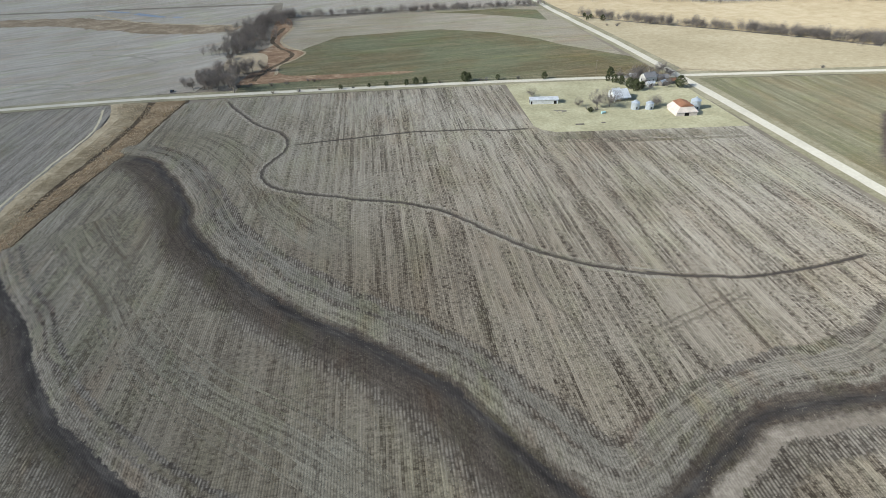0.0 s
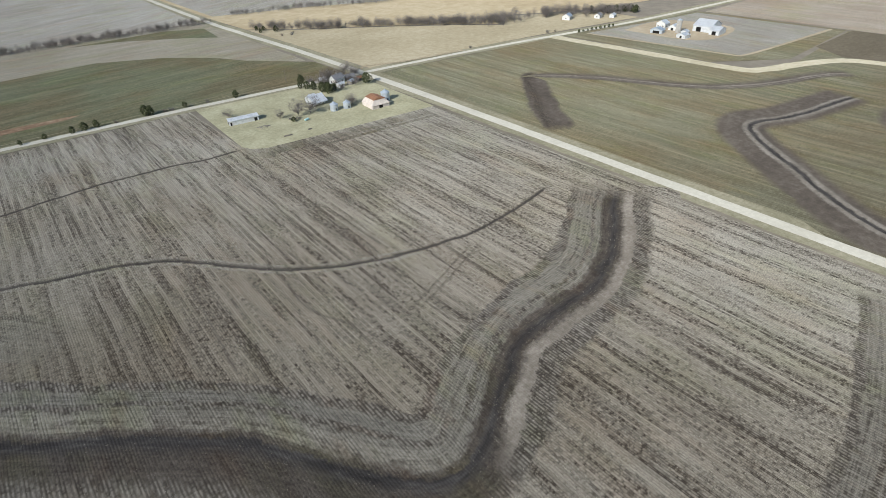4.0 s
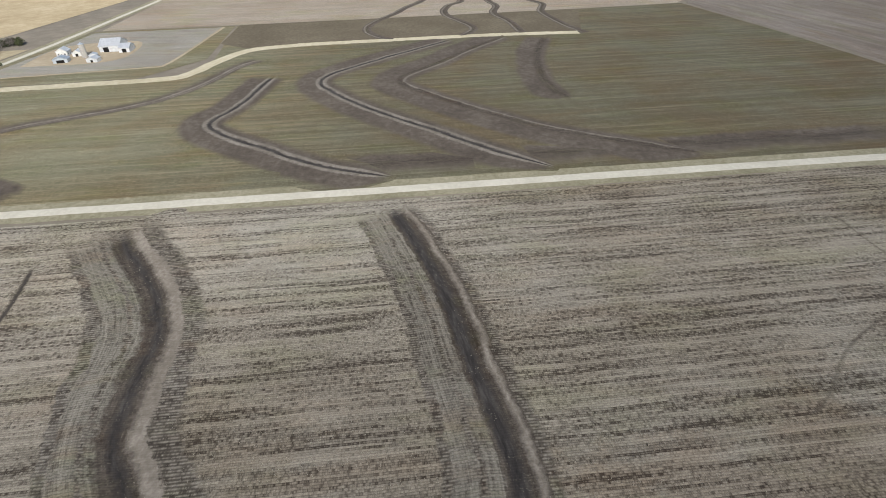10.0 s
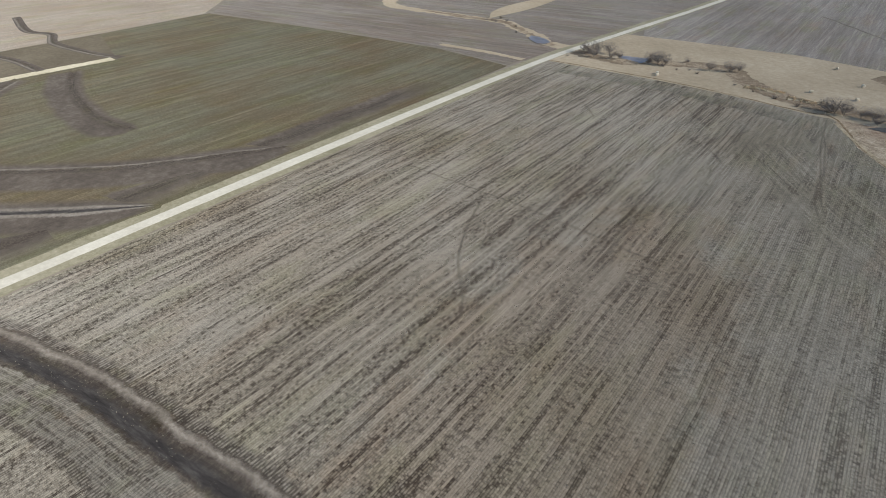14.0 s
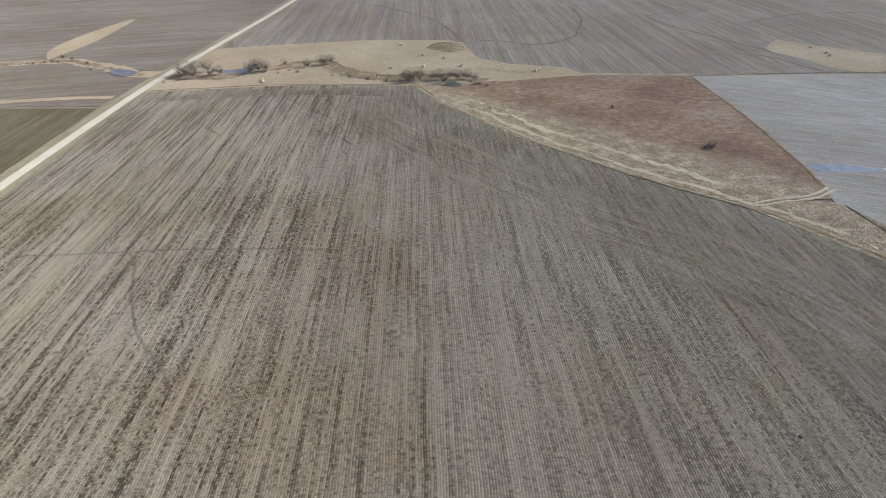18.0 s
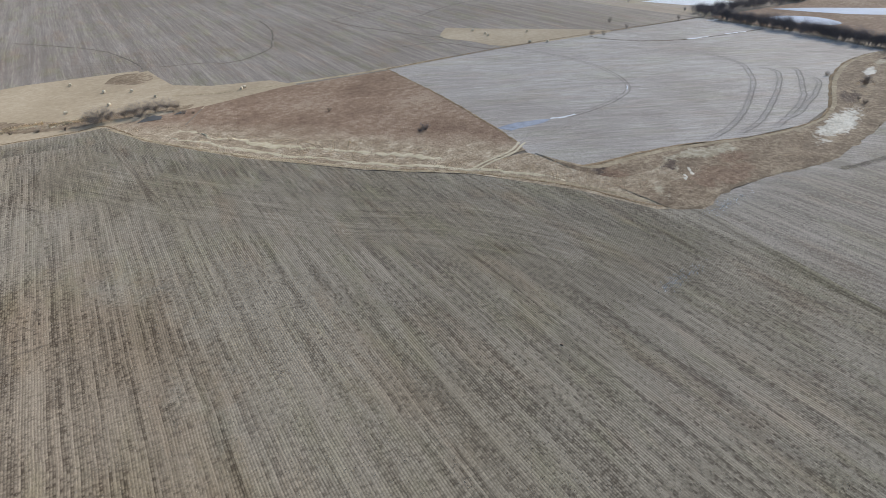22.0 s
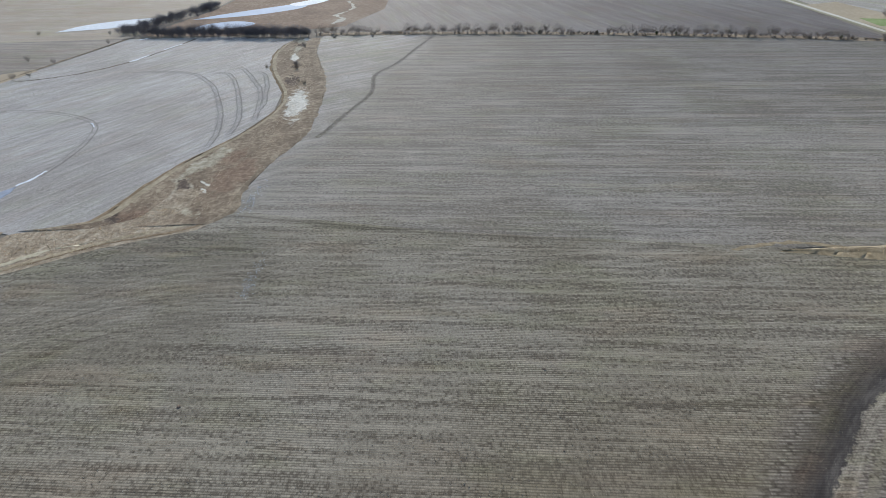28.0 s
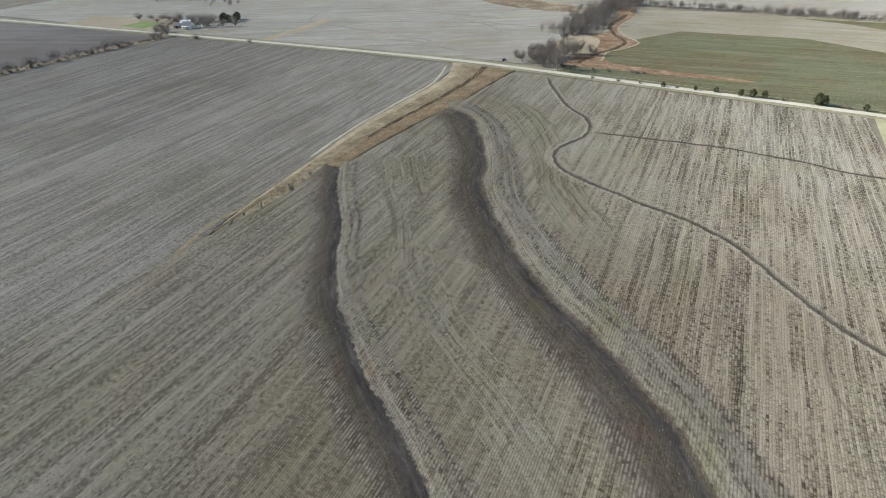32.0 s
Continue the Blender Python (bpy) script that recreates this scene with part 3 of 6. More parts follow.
def spline(pts, step=6.0):
    """A smooth line through plan points, at even steps."""
    pts = [Vector(q) for q in pts]
    ends = [2 * pts[0] - pts[1]] + pts + [2 * pts[-1] - pts[-2]]
    out = []
    for a, b, c, d in zip(ends, ends[1:], ends[2:], ends[3:]):
        n = max(2, int((c - b).length / 2))
        for i in range(n):
            t = i / n
            out.append(0.5 * (2 * b + (c - a) * t + (2 * a - 5 * b + 4 * c - d) * t * t + (3 * b - a - 3 * c + d) * t ** 3))
    out.append(pts[-1])
    res, left = [out[0]], step
    for p, q in zip(out, out[1:]):
        d = (q - p).length
        while left <= d:
            res.append(p.lerp(q, left / d))
            p, d, left = res[-1], d - left, step
        left -= d
    if (res[-1] - out[-1]).length > step * 0.3:
        res.append(out[-1])
    return res


def mesh_object(name, verts, faces, uvs, material, smooth=True):
    me = bpy.data.meshes.new(name)
    me.from_pydata([tuple(v) for v in verts], [], faces)
    layer = me.uv_layers.new(name="UVMap")
    idx = np.empty(len(me.loops), dtype=np.int32)
    me.loops.foreach_get("vertex_index", idx)
    layer.data.foreach_set("uv", np.asarray(uvs, dtype=np.float32)[idx].ravel())
    me.materials.append(material)
    if smooth:
        me.polygons.foreach_set("use_smooth", [True] * len(me.polygons))
    me.update()
    return new(name, me)


def field(name, pts, z, material, label="", parent=None, curve=False, turn=0.0):
    """A field of any outline, flat on the land. Its rows run along turn degrees east of north."""
    pts = [Vector(q) for q in pts]
    if curve:
        pts = spline(pts + pts[:1], 8.0)[:-1]
    bm = bmesh.new()
    vs = [bm.verts.new((q.x, q.y, z)) for q in pts]
    f = bm.faces.new(vs)
    f.normal_update()
    if f.normal.z < 0 or sum(p.x * q.y - q.x * p.y for p, q in zip(pts, pts[1:] + pts[:1])) < 0:
        f.normal_flip()
    bmesh.ops.triangulate(bm, faces=[f])
    uv = bm.loops.layers.uv.new("UVMap")
    c, s = math.cos(radians(turn)), math.sin(radians(turn))
    for f in bm.faces:
        for l in f.loops:
            x, y = l.vert.co.x, l.vert.co.y
            l[uv].uv = (x * c - y * s, x * s + y * c)
    me = bpy.data.meshes.new(name)
    bm.to_mesh(me)
    bm.free()
    me.materials.append(material)
    ob = new(name, me)
    ob.parent = parent
    return tagged(ob, label, "" if parent else "field", "", "" if parent else "structure")


def normals(line):
    out = []
    for i in range(len(line)):
        d = line[min(i + 1, len(line) - 1)] - line[max(i - 1, 0)]
        d.normalize()
        out.append(Vector((d.y, -d.x)))  # to the right of the way
    return out


def band(name, line, profile, material, parent=None, label="", wobble=0.0, grow=(1.0, 1.0), seed=0.0, rag=0.0, ends=(True, True), smooth=0.0):
    """A strip lofted along a line. profile: (metres to the right, height) from left to right; grow: its width at the start and at the end; smooth: rounds the bends of the outer lanes."""
    rng = random.Random(int(seed * 7) + len(line))
    ns = normals(line)
    verts, uvs, faces = [], [], []
    k, s, last = len(profile), 0.0, len(line) - 1
    total = sum((q - p).length for p, q in zip(line, line[1:]))
    rounded = None
    if smooth:
        rounded = []
        for off, z in profile:
            lane = np.array([(p + n * off).to_tuple() for p, n in zip(line, ns)])
            for _ in range(int(off * off * smooth)):
                lane[1:-1] = 0.25 * lane[:-2] + 0.5 * lane[1:-1] + 0.25 * lane[2:]
            rounded.append([Vector(q) for q in lane])
    for i, (p, n) in enumerate(zip(line, ns)):
        if i:
            s += (p - line[i - 1]).length
        u = i / last
        g = 1.0
        if u < 0.08:
            g = grow[0] + (1 - grow[0]) * u / 0.08
        elif u > 0.92:
            g = grow[1] + (1 - grow[1]) * (1 - u) / 0.08
        for j, (off, z) in enumerate(profile):
            if rounded is not None:
                p = rounded[j][i] - n * off * g
            w = wobble * (noise.noise(Vector((s * 0.05, off * 0.1, seed))) + 0.5 * noise.noise(Vector((s * 0.2, off * 0.1, seed + 9))))
            if rag and j in (0, k - 1):
                w += rng.uniform(-rag, rag)
            q = p + n * (off * g + w)
            verts.append((q.x, q.y, z * (0.3 + 0.7 * g)))
            uvs.append((off, min(s if ends[0] else 999 + s, total - s if ends[1] else 9999)))
    for i in range(last):
        for j in range(k - 1):
            a = i * k + j
            faces.append((a, a + 1, a + k + 1, a + k)[::-1])
    ob = mesh_object(name, verts, faces, uvs, material)
    ob.parent = parent
    return tagged(ob, label)


def between(name, left, right, cuts, material, parent=None, label="", rag=0.0, seed=0):
    """A strip between two lines. cuts: (share of the way from left to right, height)."""
    rng = random.Random(seed)
    n = 90
    a, b = spline(left, 2.0), spline(right, 2.0)
    verts, uvs, faces = [], [], []
    k = len(cuts)
    for i in range(n + 1):
        p, q = a[round(i / n * (len(a) - 1))], b[round(i / n * (len(b) - 1))]
        wide = (q - p).length
        for j, (u, z) in enumerate(cuts):
            u2 = u + (rng.uniform(-rag, rag) / max(wide, 1) if rag else 0) + 0.022 * noise.noise(Vector((i * 0.3, u * 3, seed)))
            r = p.lerp(q, u2)
            verts.append((r.x, r.y, z))
            uvs.append((u * wide, i * 3.0))
    for i in range(n):
        for j in range(k - 1):
            c = i * k + j
            faces.append((c, c + 1, c + k + 1, c + k)[::-1])
    ob = mesh_object(name, verts, faces, uvs, material)
    ob.parent = parent
    return tagged(ob, label)


def empty(name, label, category, kind="", group="", at=(0, 0, 0)):
    ob = new(name)
    ob.location = at
    return tagged(ob, label, category, group, kind)


def part(name, bm, material, parent, label=""):
    me = bpy.data.meshes.new(name)
    bm.to_mesh(me)
    bm.free()
    me.materials.append(material)
    ob = new(name, me)
    ob.parent = parent
    return tagged(ob, label)


# ---- the land ----
N, S = 24, 3600
grid = [(-S + 2 * S * i / N, -S + 2 * S * j / N) for j in range(N + 1) for i in range(N + 1)]
mesh_object("ground", [(x, y, -0.3) for x, y in grid], [(j * (N + 1) + i, j * (N + 1) + i + 1, (j + 1) * (N + 1) + i + 1, (j + 1) * (N + 1) + i) for j in range(N) for i in range(N)], grid, M_GROUND, False)
tagged(bpy.data.objects["ground"], "open grey-brown winter farmland to the horizon", "ground", "", "structure")

# plan lines, metres east and north of the hovering point
ROAD_E = [(205, 1500), (207, 760), (211, 600), (218, 480), (221, 370), (222, 240), (221, 0), (220, -240), (216, -400), (209, -480), (196, -600), (180, -750), (120, -1400)]
ROAD_N = [(-1200, 365), (-820, 384), (-660, 393), (-486, 402), (-350, 408), (-200, 411), (-115, 406), (-30, 399), (96, 387), (221, 370), (322, 354), (400, 338), (520, 312), (690, 290), (1100, 240)]
EDGE_S = [(212, -402), (111, -405), (31, -396), (8, -394), (-9, -353), (-51, -291), (-100, -234), (-142, -196), (-172, -153), (-187, -119), (-204, -107)]
LINE_W = [(-204, -107), (-197, -67), (-189, -13), (-184, 60), (-180, 128)]
DITCH_E = [(-176, 160), (-167, 200), (-163, 230), (-157, 275), (-149, 310), (-141, 391)]
DITCH_W = [(-181, 141), (-183, 200), (-186, 255), (-184, 301), (-182, 345), (-190, 398)]
CREEK_N = [(-181, -198), (-194, -170), (-227, -164), (-257, -156), (-293, -141), (-335, -132), (-372, -138), (-438, -168), (-496, -181), (-541, -174)]
CREEK_S = [(-204, -107), (-222, -111), (-254, -108), (-294, -100), (-343, -103), (-423, -119), (-486, -141), (-537, -152)]
HEDGE_W = [(-560, -150), (-559, -27), (-554, 95), (-544, 202), (-532, 304), (-519, 385)]

field("field_1", EDGE_S + LINE_W[1:] + DITCH_E + [(-113, 396), (-30, 390), (88, 380), (90, 296), (98, 286), (150, 279), (211, 271)],
      0.0, M_FIELD, "harvested crop field of grey-brown stubble rows")
field("field_2", LINE_W + DITCH_W + [(-205, 402), (-377, 397), (-500, 391), (-519, 383)] + HEDGE_W[::-1][1:] + [(-541, -152)] + CREEK_S[::-1][:-1],
      0.0, M_FIELD_W, "greyer harvested field of fine stubble rows")
field("field_3", [(-199, -393), (-312, -386), (-440, -366), (-545, -350), (-556, -253)] + CREEK_N[::-1] + [(-191, -240), (-197, -316)],
      0.0, M_FAR_GREY, "pale grey harvested field beside the creek")
field("field_4", [(-198, -390), (-117, -400), (-40, -445), (-30, -500), (60, -520), (178, -520), (192, -560), (178, -750), (118, -1400), (-540, -1400), (-536, -620), (-534, -463), (-548, -352), (-440, -366), (-312, -386)],
      -0.06, M_FAR, "wide brown-grey harvested field beyond the hay strip")
field("field_5", [(231, 360), (322, 345), (411, 331), (417, 165), (461, 143), (592, 150), (604, -213), (612, -335), (458, -360), (310, -376), (230, -368)],
      0.0, M_WHEAT, "thin green winter wheat field with brown terraces", turn=2)
field("field_22", [(418, 334), (522, 306), (594, 291), (594, 152), (470, 150), (424, 190)], 0.015, M_WHEAT, "green wheat margin round a grey stubble plot", turn=2)
field("field_6", [(440, 319), (520, 300), (586, 288), (590, 164), (500, 174), (457, 180)], 0.05, M_PLOT, "pale grey stubble plot round a farmstead")
field("field_7", [(597, 285), (720, 278), (1400, 200), (1400, -800), (700, -420), (614, -330), (606, -213), (597, 150)], 0.0, M_FAR_TAN, "pale tan harvested field with dark terraces", turn=90)
field("field_8", [(-107, 423), (-96, 440), (14, 439), (99, 401), (212, 384), (210, 430), (170, 480), (153, 513), (120, 550), (69, 580), (-36, 577), (-64, 540), (-92, 490)],
      0.0, M_WHEAT_N, "green winter wheat field north of the road", turn=90)
field("field_9", [(-94, 672), (-104, 600), (-104, 540), (-100, 470), (-60, 440), (207, 440), (204, 590), (199, 680), (30, 692)],
      -0.05, M_FAR_TAN_N, "pale harvested field beyond the wheat")
field("verge_field", [(-108, 411), (-30, 404), (96, 392), (214, 376), (212, 388), (99, 404), (14, 441), (-77, 442), (-108, 430)],
      -0.02, M_WHEAT_N, "strip of thin green wheat beside the north road", turn=90)
field("field_20", [(62, 672), (110, 655), (160, 618), (187, 592), (192, 650), (154, 672)], 0.0, M_WHEAT_N, "small dark green wheat patch in the north", turn=90)
field("field_10", [(232, 378), (322, 363), (400, 350), (532, 322), (530, 380), (449, 434), (416, 404), (387, 439), (339, 488), (258, 560), (222, 600), (228, 480)],
      0.0, M_PASTURE, "straw-coloured pasture by the crossroads")
field("field_11", [(222, 606), (258, 566), (339, 494), (387, 446), (416, 412), (449, 440), (530, 388), (900, 290), (1400, 400), (1400, 1500), (214, 1500), (216, 700)],
      0.0, M_YELLOW, "bright straw-yellow grassland")
field("field_21", [(224, 712), (275, 692), (327, 676), (412, 628), (495, 611), (645, 556), (1400, 420), (1400, 1500), (216, 1500)], 0.06, M_FAR_NW, "pale grey stubble field behind the second hedge")
field("field_12", [(-140, 420), (-120, 500), (-150, 596), (-130, 680), (-130, 800), (-900, 900), (-900, 400), (-660, 402), (-486, 411), (-200, 421)],
      0.0, M_FAR_NW, "pale harvested field north of the west road")
field("field_13", [(-570, -150), (-569, -27), (-564, 95), (-554, 202), (-542, 304), (-528, 385), (-660, 384), (-1400, 350), (-1400, -150)], 0.0, M_FAR_W, "wide bluish-brown field behind the hedge")
field("field_14", [(198, 690), (203, 1500), (-900, 1500), (-900, 910), (-120, 810), (-110, 700), (30, 704)], 0.0, M_FAR_NW, "far grey-brown fields to the north", turn=90)
field("field_15", [(231, -372), (310, -380), (458, -364), (612, -340), (700, -424), (1400, -810), (1400, -1400), (130, -1400), (190, -750), (206, -600), (219, -480)],
      -0.05, M_FAR_E, "grey-brown stubble field crossed by a creek")
field("meadow_1", [(213, -400), (120, -403), (31, -394), (8, -392), (-55, -392), (-125, -403), (-112, -428), (-70, -444), (-46, -466), (-40, -500), (-36, -530), (-5, -537), (53, -547), (131, -540), (206, -530)],
      -0.03, M_TAN, "tan mown hay strip with round bales")
field("meadow_2", [(-55, -396), (-112, -404), (-199, -391), (-197, -316), (-191, -240), (-183, -203), (-150, -205), (-134, -255), (-94, -290), (-45, -340), (-36, -365)],
      0.04, M_TALL, "reddish-brown prairie grass meadow", curve=False)
field("meadow_3", [(8, -395), (-9, -353), (-51, -291), (-100, -235), (-142, -197), (-172, -153), (-187, -119), (-204, -107), (-222, -111), (-227, -164), (-194, -170), (-181, -200), (-150, -207), (-134, -257), (-94, -292), (-45, -342), (-36, -367), (-55, -398)],
      0.02, M_TALL, "strip of tall pale dry grass along the field edge")
field("meadow_4", [(-321, -492), (-353, -457), (-390, -422), (-436, -370), (-398, -371), (-322, -390), (-306, -428), (-295, -460)], 0.05, M_TAN, "tan hay patch with bales", curve=True)
field("lawn", [(92, 381), (90, 296), (93, 289), (100, 284), (150, 277), (212, 269), (213, 345), (212, 366), (150, 374)], 0.06, M_LAWN, "pale winter lawn round the farmstead")

# roads
for nm, ln, w in (("road_1", ROAD_E, 3.3), ("road_2", ROAD_N, 2.8)):
    line = spline(ln, 5)
    road = empty(nm, "pale gravel farm road with grass verges", "road", "structure")
    z = 0.10 if nm == "road_1" else 0.14
    band("gravel", line, [(-w, z), (-w * 0.5, z + 0.05), (0, z + 0.07), (w * 0.5, z + 0.05), (w, z)], M_GRAVEL, road, "", 0.4, seed=1, rag=0.03)
    band("verge", line, [(-w - 6.5, 0.03), (-w - 3.5, -0.22), (-w + 0.4, z - 0.02)], M_VERGE, road, "", 0.8, seed=2, rag=0.3)
    band("verge", line, [(w - 0.4, z - 0.02), (w + 3.0, -0.22), (w + 5.0, 0.03)], M_VERGE, road, "", 0.8, seed=3, rag=0.3)
band("farm_track", spline([(226, 380), (233, 384), (262, 372), (320, 361)], 5), [(-1.5, 0.17), (1.5, 0.17)], M_PALEGRASS, None, "", 0.3)
tagged(bpy.data.objects["farm_track"], "pale worn track beside the gravel road", "track", "", "structure")

# terraces of the near field
TERRACE_1W = [(-158, 303), (-146, 298), (-132, 288), (-119, 270), (-100, 235), (-90, 208), (-70, 179), (-46, 151), (-22, 131), (-4, 116), (12, 100), (24, 80), (35, 65)]
TERRACE_1E = [(46, 57), (58, 59), (72, 67), (90, 78), (111, 81), (134, 81), (157, 90), (177, 103), (206, 121)]
TERRACE_2W = [(-171, 204), (-150, 173), (-134, 153), (-111, 117), (-89, 95), (-69, 79), (-50, 66), (-20, 40), (20, 0), (34, -12)]
TERRACE_2E = [(20, 0), (48, -20), (72, -24), (90, -22), (109, -19), (134, -16), (157, -11), (180, -5), (206, 4)]


def terrace(ob, pts, mat, pieces, seed, grow=(1, 1), ends=(True, True)):
    """Lofts the pieces of a terrace along one line: name and (metres to the right, height) points."""
    ln = spline(pts, 2)
    for nm, prof in pieces:
        band(nm, ln, prof, mat, ob, "", 0.0, grow, seed, 0.0, ends, 0.28)


t1 = empty("terrace_1", "winding earth terrace with dark muddy channel and pale ridge", "terrace", "structure")
terrace(t1, TERRACE_1W + TERRACE_1E, M_TERR_1, (("upper_slope", [(-29, 0.02), (-22, 0.08), (-17.5, 0.2)]), ("ridge", [(-17.5, 0.2), (-14.5, 0.58), (-10.5, 0.85), (-7, 0.6), (-4.5, 0.15)]),
        ("channel", [(-4.5, 0.15), (-2, 0.07), (0, 0.03), (2.2, 0.07), (4.0, 0.11)]), ("lower_slope", [(4.0, 0.11), (5.6, 0.25), (9, 0.12), (16, 0.05), (27, 0.02)])), 4, (0.8, 0.9), (True, True))
t2 = empty("terrace_2", "long earth terrace with dark muddy channel and pale ridge", "terrace", "structure")
terrace(t2, TERRACE_2W, M_TERR_2W, (("upper_slope", [(-22, 0.015), (-15, 0.15), (-12, 0.35)]), ("ridge", [(-12, 0.35), (-10, 0.65), (-7, 0.65), (-3.6, 0.15)]),
        ("channel", [(-3.6, 0.15), (-2, 0.08), (0, 0.04), (1.5, 0.08), (3.0, 0.10)]), ("lower_slope", [(3.0, 0.10), (7, 0.06), (17, 0.015)])), 6, (0.8, 1), (False, False))
terrace(t2, TERRACE_2E, M_TERR_2E, (("upper_slope", [(-22, 0.015), (-17, 0.06), (-15, 0.12)]), ("ridge", [(-15, 0.12), (-11, 0.5), (-8, 0.65), (-3.6, 0.15)]),
        ("channel", [(-3.6, 0.15), (-2, 0.08), (0, 0.04), (2, 0.08), (3.6, 0.10)]), ("back_slope", [(3.6, 0.10), (5.2, 0.22), (7.0, 0.1)]), ("lower_slope", [(7.0, 0.1), (9, 0.06), (15, 0.015)])), 7, (1, 0.9), (False, True))


bench = band("contour_bench", spline(TERRACE_2W[:8], 4), [(-64, 0.006), (-40, 0.012), (-13, 0.012)], M_BENCH, None, "", 0.0, (1, 1), 61, 0.0, (False, True))
tagged(bench, "stubble farmed along the contour between two terraces", "field", "", "structure")
bench = band("contour_bench", spline(TERRACE_1W[:8], 4), [(-54, 0.006), (-40, 0.012), (-20, 0.012)], M_BENCH_N, None, "", 0.0, (1, 1), 62, 0.0, (True, True))
tagged(bench, "stubble curving above the winding terrace", "field", "", "structure")


def strip(name, pts, w, mat, label, cat, z=0.04, wobble=0.5, rag=0.2, seed=0, grow=(1, 1), step=3):
    ob = band(name, spline(pts, step), [(-w, z * 0.6), (0, z + 0.03), (w, z * 0.6)], mat, None, label, wobble, grow, seed, rag)
    return tagged(ob, label, cat, "", "structure")


DRAIN = [(-112, 394), (-98, 366), (-83, 340), (-62, 316), (-57, 292), (-67, 266), (-57, 244), (-24, 227), (11, 213), (29, 198), (50, 172), (74, 153), (102, 142), (122, 138)]
strip("drain_1", DRAIN, 5.0, M_DRAIN, "narrow dark winding drainage line in the stubble", "drain", 0.04, 0.6, 0.0, 3, (1.0, 0.3))
strip("drain_2", [(84, 149), (102, 142), (114, 139), (126, 137), (151, 138), (183, 143)], 2.2, M_DRAIN_2, "thin dark end of the winding drainage line", "drain", 0.05, 0.6, 0.2, 86)
strip("drain_2", [(-57, 298), (-24, 300), (25, 302), (69, 294), (92, 292)], 3.0, M_DRAIN_2, "faint dark drainage line in the stubble", "drain", 0.04, 1.2, 0.4, 5)
strip("wheel_track", [(123, 133), (97, 123), (73, 115)], 2.0, M_TRACK, "dark wheel track across the stubble", "track", 0.03, 0.2, 0.1, 1)
strip("wheel_track", [(126, 131), (100, 121), (76, 113)], 2.0, M_TRACK, "dark wheel track across the stubble", "track", 0.03, 0.2, 0.1, 2)
strip("wheel_track", [(25, 197), (21, 152), (19, 122)], 2.0, M_TRACK, "dark worn furrow along the rows", "track", 0.03, 0.5, 0.2, 4)
strip("wheel_track", [(52, 165), (50, 140), (60, 118)], 2.0, M_TRACK, "dark worn furrow along the rows", "track", 0.03, 0.5, 0.2, 6)
strip("wheel_track", [(128, -187), (119, -174), (111, -154), (99, -132), (84, -115), (76, -100)], 2.0, M_TRACK, "faint curved wheel track in the stubble", "track", 0.03, 0.3, 0.15, 7)
strip("wheel_track", [(178, -183), (97, -183), (32, -178)], 2.0, M_TRACK, "thin straight wheel track across the rows", "track", 0.03, 0.2, 0.1, 8)
strip("wheel_track", [(12, -395), (10, -373), (5, -340), (1, -305), (0, -274), (-6, -250)], 2.0, M_TRACK, "dark curved wheel track near the field edge", "track", 0.03, 0.5, 0.2, 9)
strip("wheel_track", [(11, -385), (8, -348), (1, -298), (-6, -256)], 2.0, M_TRACK, "dark curved wheel track near the field edge", "track", 0.03, 0.5, 0.2, 81)
strip("wheel_track", [(74, -316), (66, -308), (52, -297), (40, -280)], 2.0, M_TRACK, "short dark wheel track across the rows", "track", 0.03, 0.5, 0.2, 82)
strip("wheel_track", [(150, -326), (142, -325), (130, -312), (122, -300)], 2.0, M_TRACK, "short curved wheel track across the rows", "track", 0.03, 0.5, 0.2, 83)
# contour tracks between the two terraces
for k, off in enumerate((-16, -21, -33, -38)):
    strip("wheel_track", [(-158 - off * 0.78, 186 - off * 0.55), (-120 - off * 0.72, 138 - off * 0.68), (-86 - off * 0.62, 100 - off * 0.76), (-62 - off * 0.6, 80 - off * 0.8), (-44 - off * 0.6, 66 - off * 0.8)],
          2.0, M_FAINT, "thin dark wheel track along the terrace", "track", 0.03, 0.5, 0.15, 40 + k)

# the grassed ditch beside the west field
ditch = empty("ditch", "straight grassed ditch with pale and rusty banks", "ditch", "structure")
DW = [(-178, 124), (-182, 160), (-184, 200), (-187, 255), (-185, 301), (-183, 340), (-184, 372), (-194, 403)]
DE = [(-177, 122), (-171, 168), (-165, 200), (-162, 230), (-156, 275), (-149, 310), (-144, 360), (-139, 399)]
between("pale_bank", DW, DE, [(-0.02, 0.03), (0.07, 0.3), (0.16, 0.42)], M_PALEGRASS, ditch, "", 0.3, 1)
between("tan_bank", DW, DE, [(0.15, 0.41), (0.30, 0.5), (0.48, 0.1)], M_TANBANK, ditch, "", 0.3, 9)
between("run_out", DW[:4], DE[:4], [(0.47, 0.09), (0.8, 0.012), (1.0, 0.008)], M_TANBANK, ditch, "", 0.3, 12)
# gully bottom and outer edge take the grass darkened for shade
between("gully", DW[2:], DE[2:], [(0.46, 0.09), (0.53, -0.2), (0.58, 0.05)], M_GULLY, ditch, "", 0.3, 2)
between("rusty_bank", DW[2:], DE[2:], [(0.57, 0.06), (0.68, 0.3), (0.85, 0.45), (0.97, 0.15)], M_BANK, ditch, "", 0.5, 3)
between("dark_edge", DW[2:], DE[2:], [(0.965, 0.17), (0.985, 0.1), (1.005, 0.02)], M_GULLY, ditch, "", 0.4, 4)
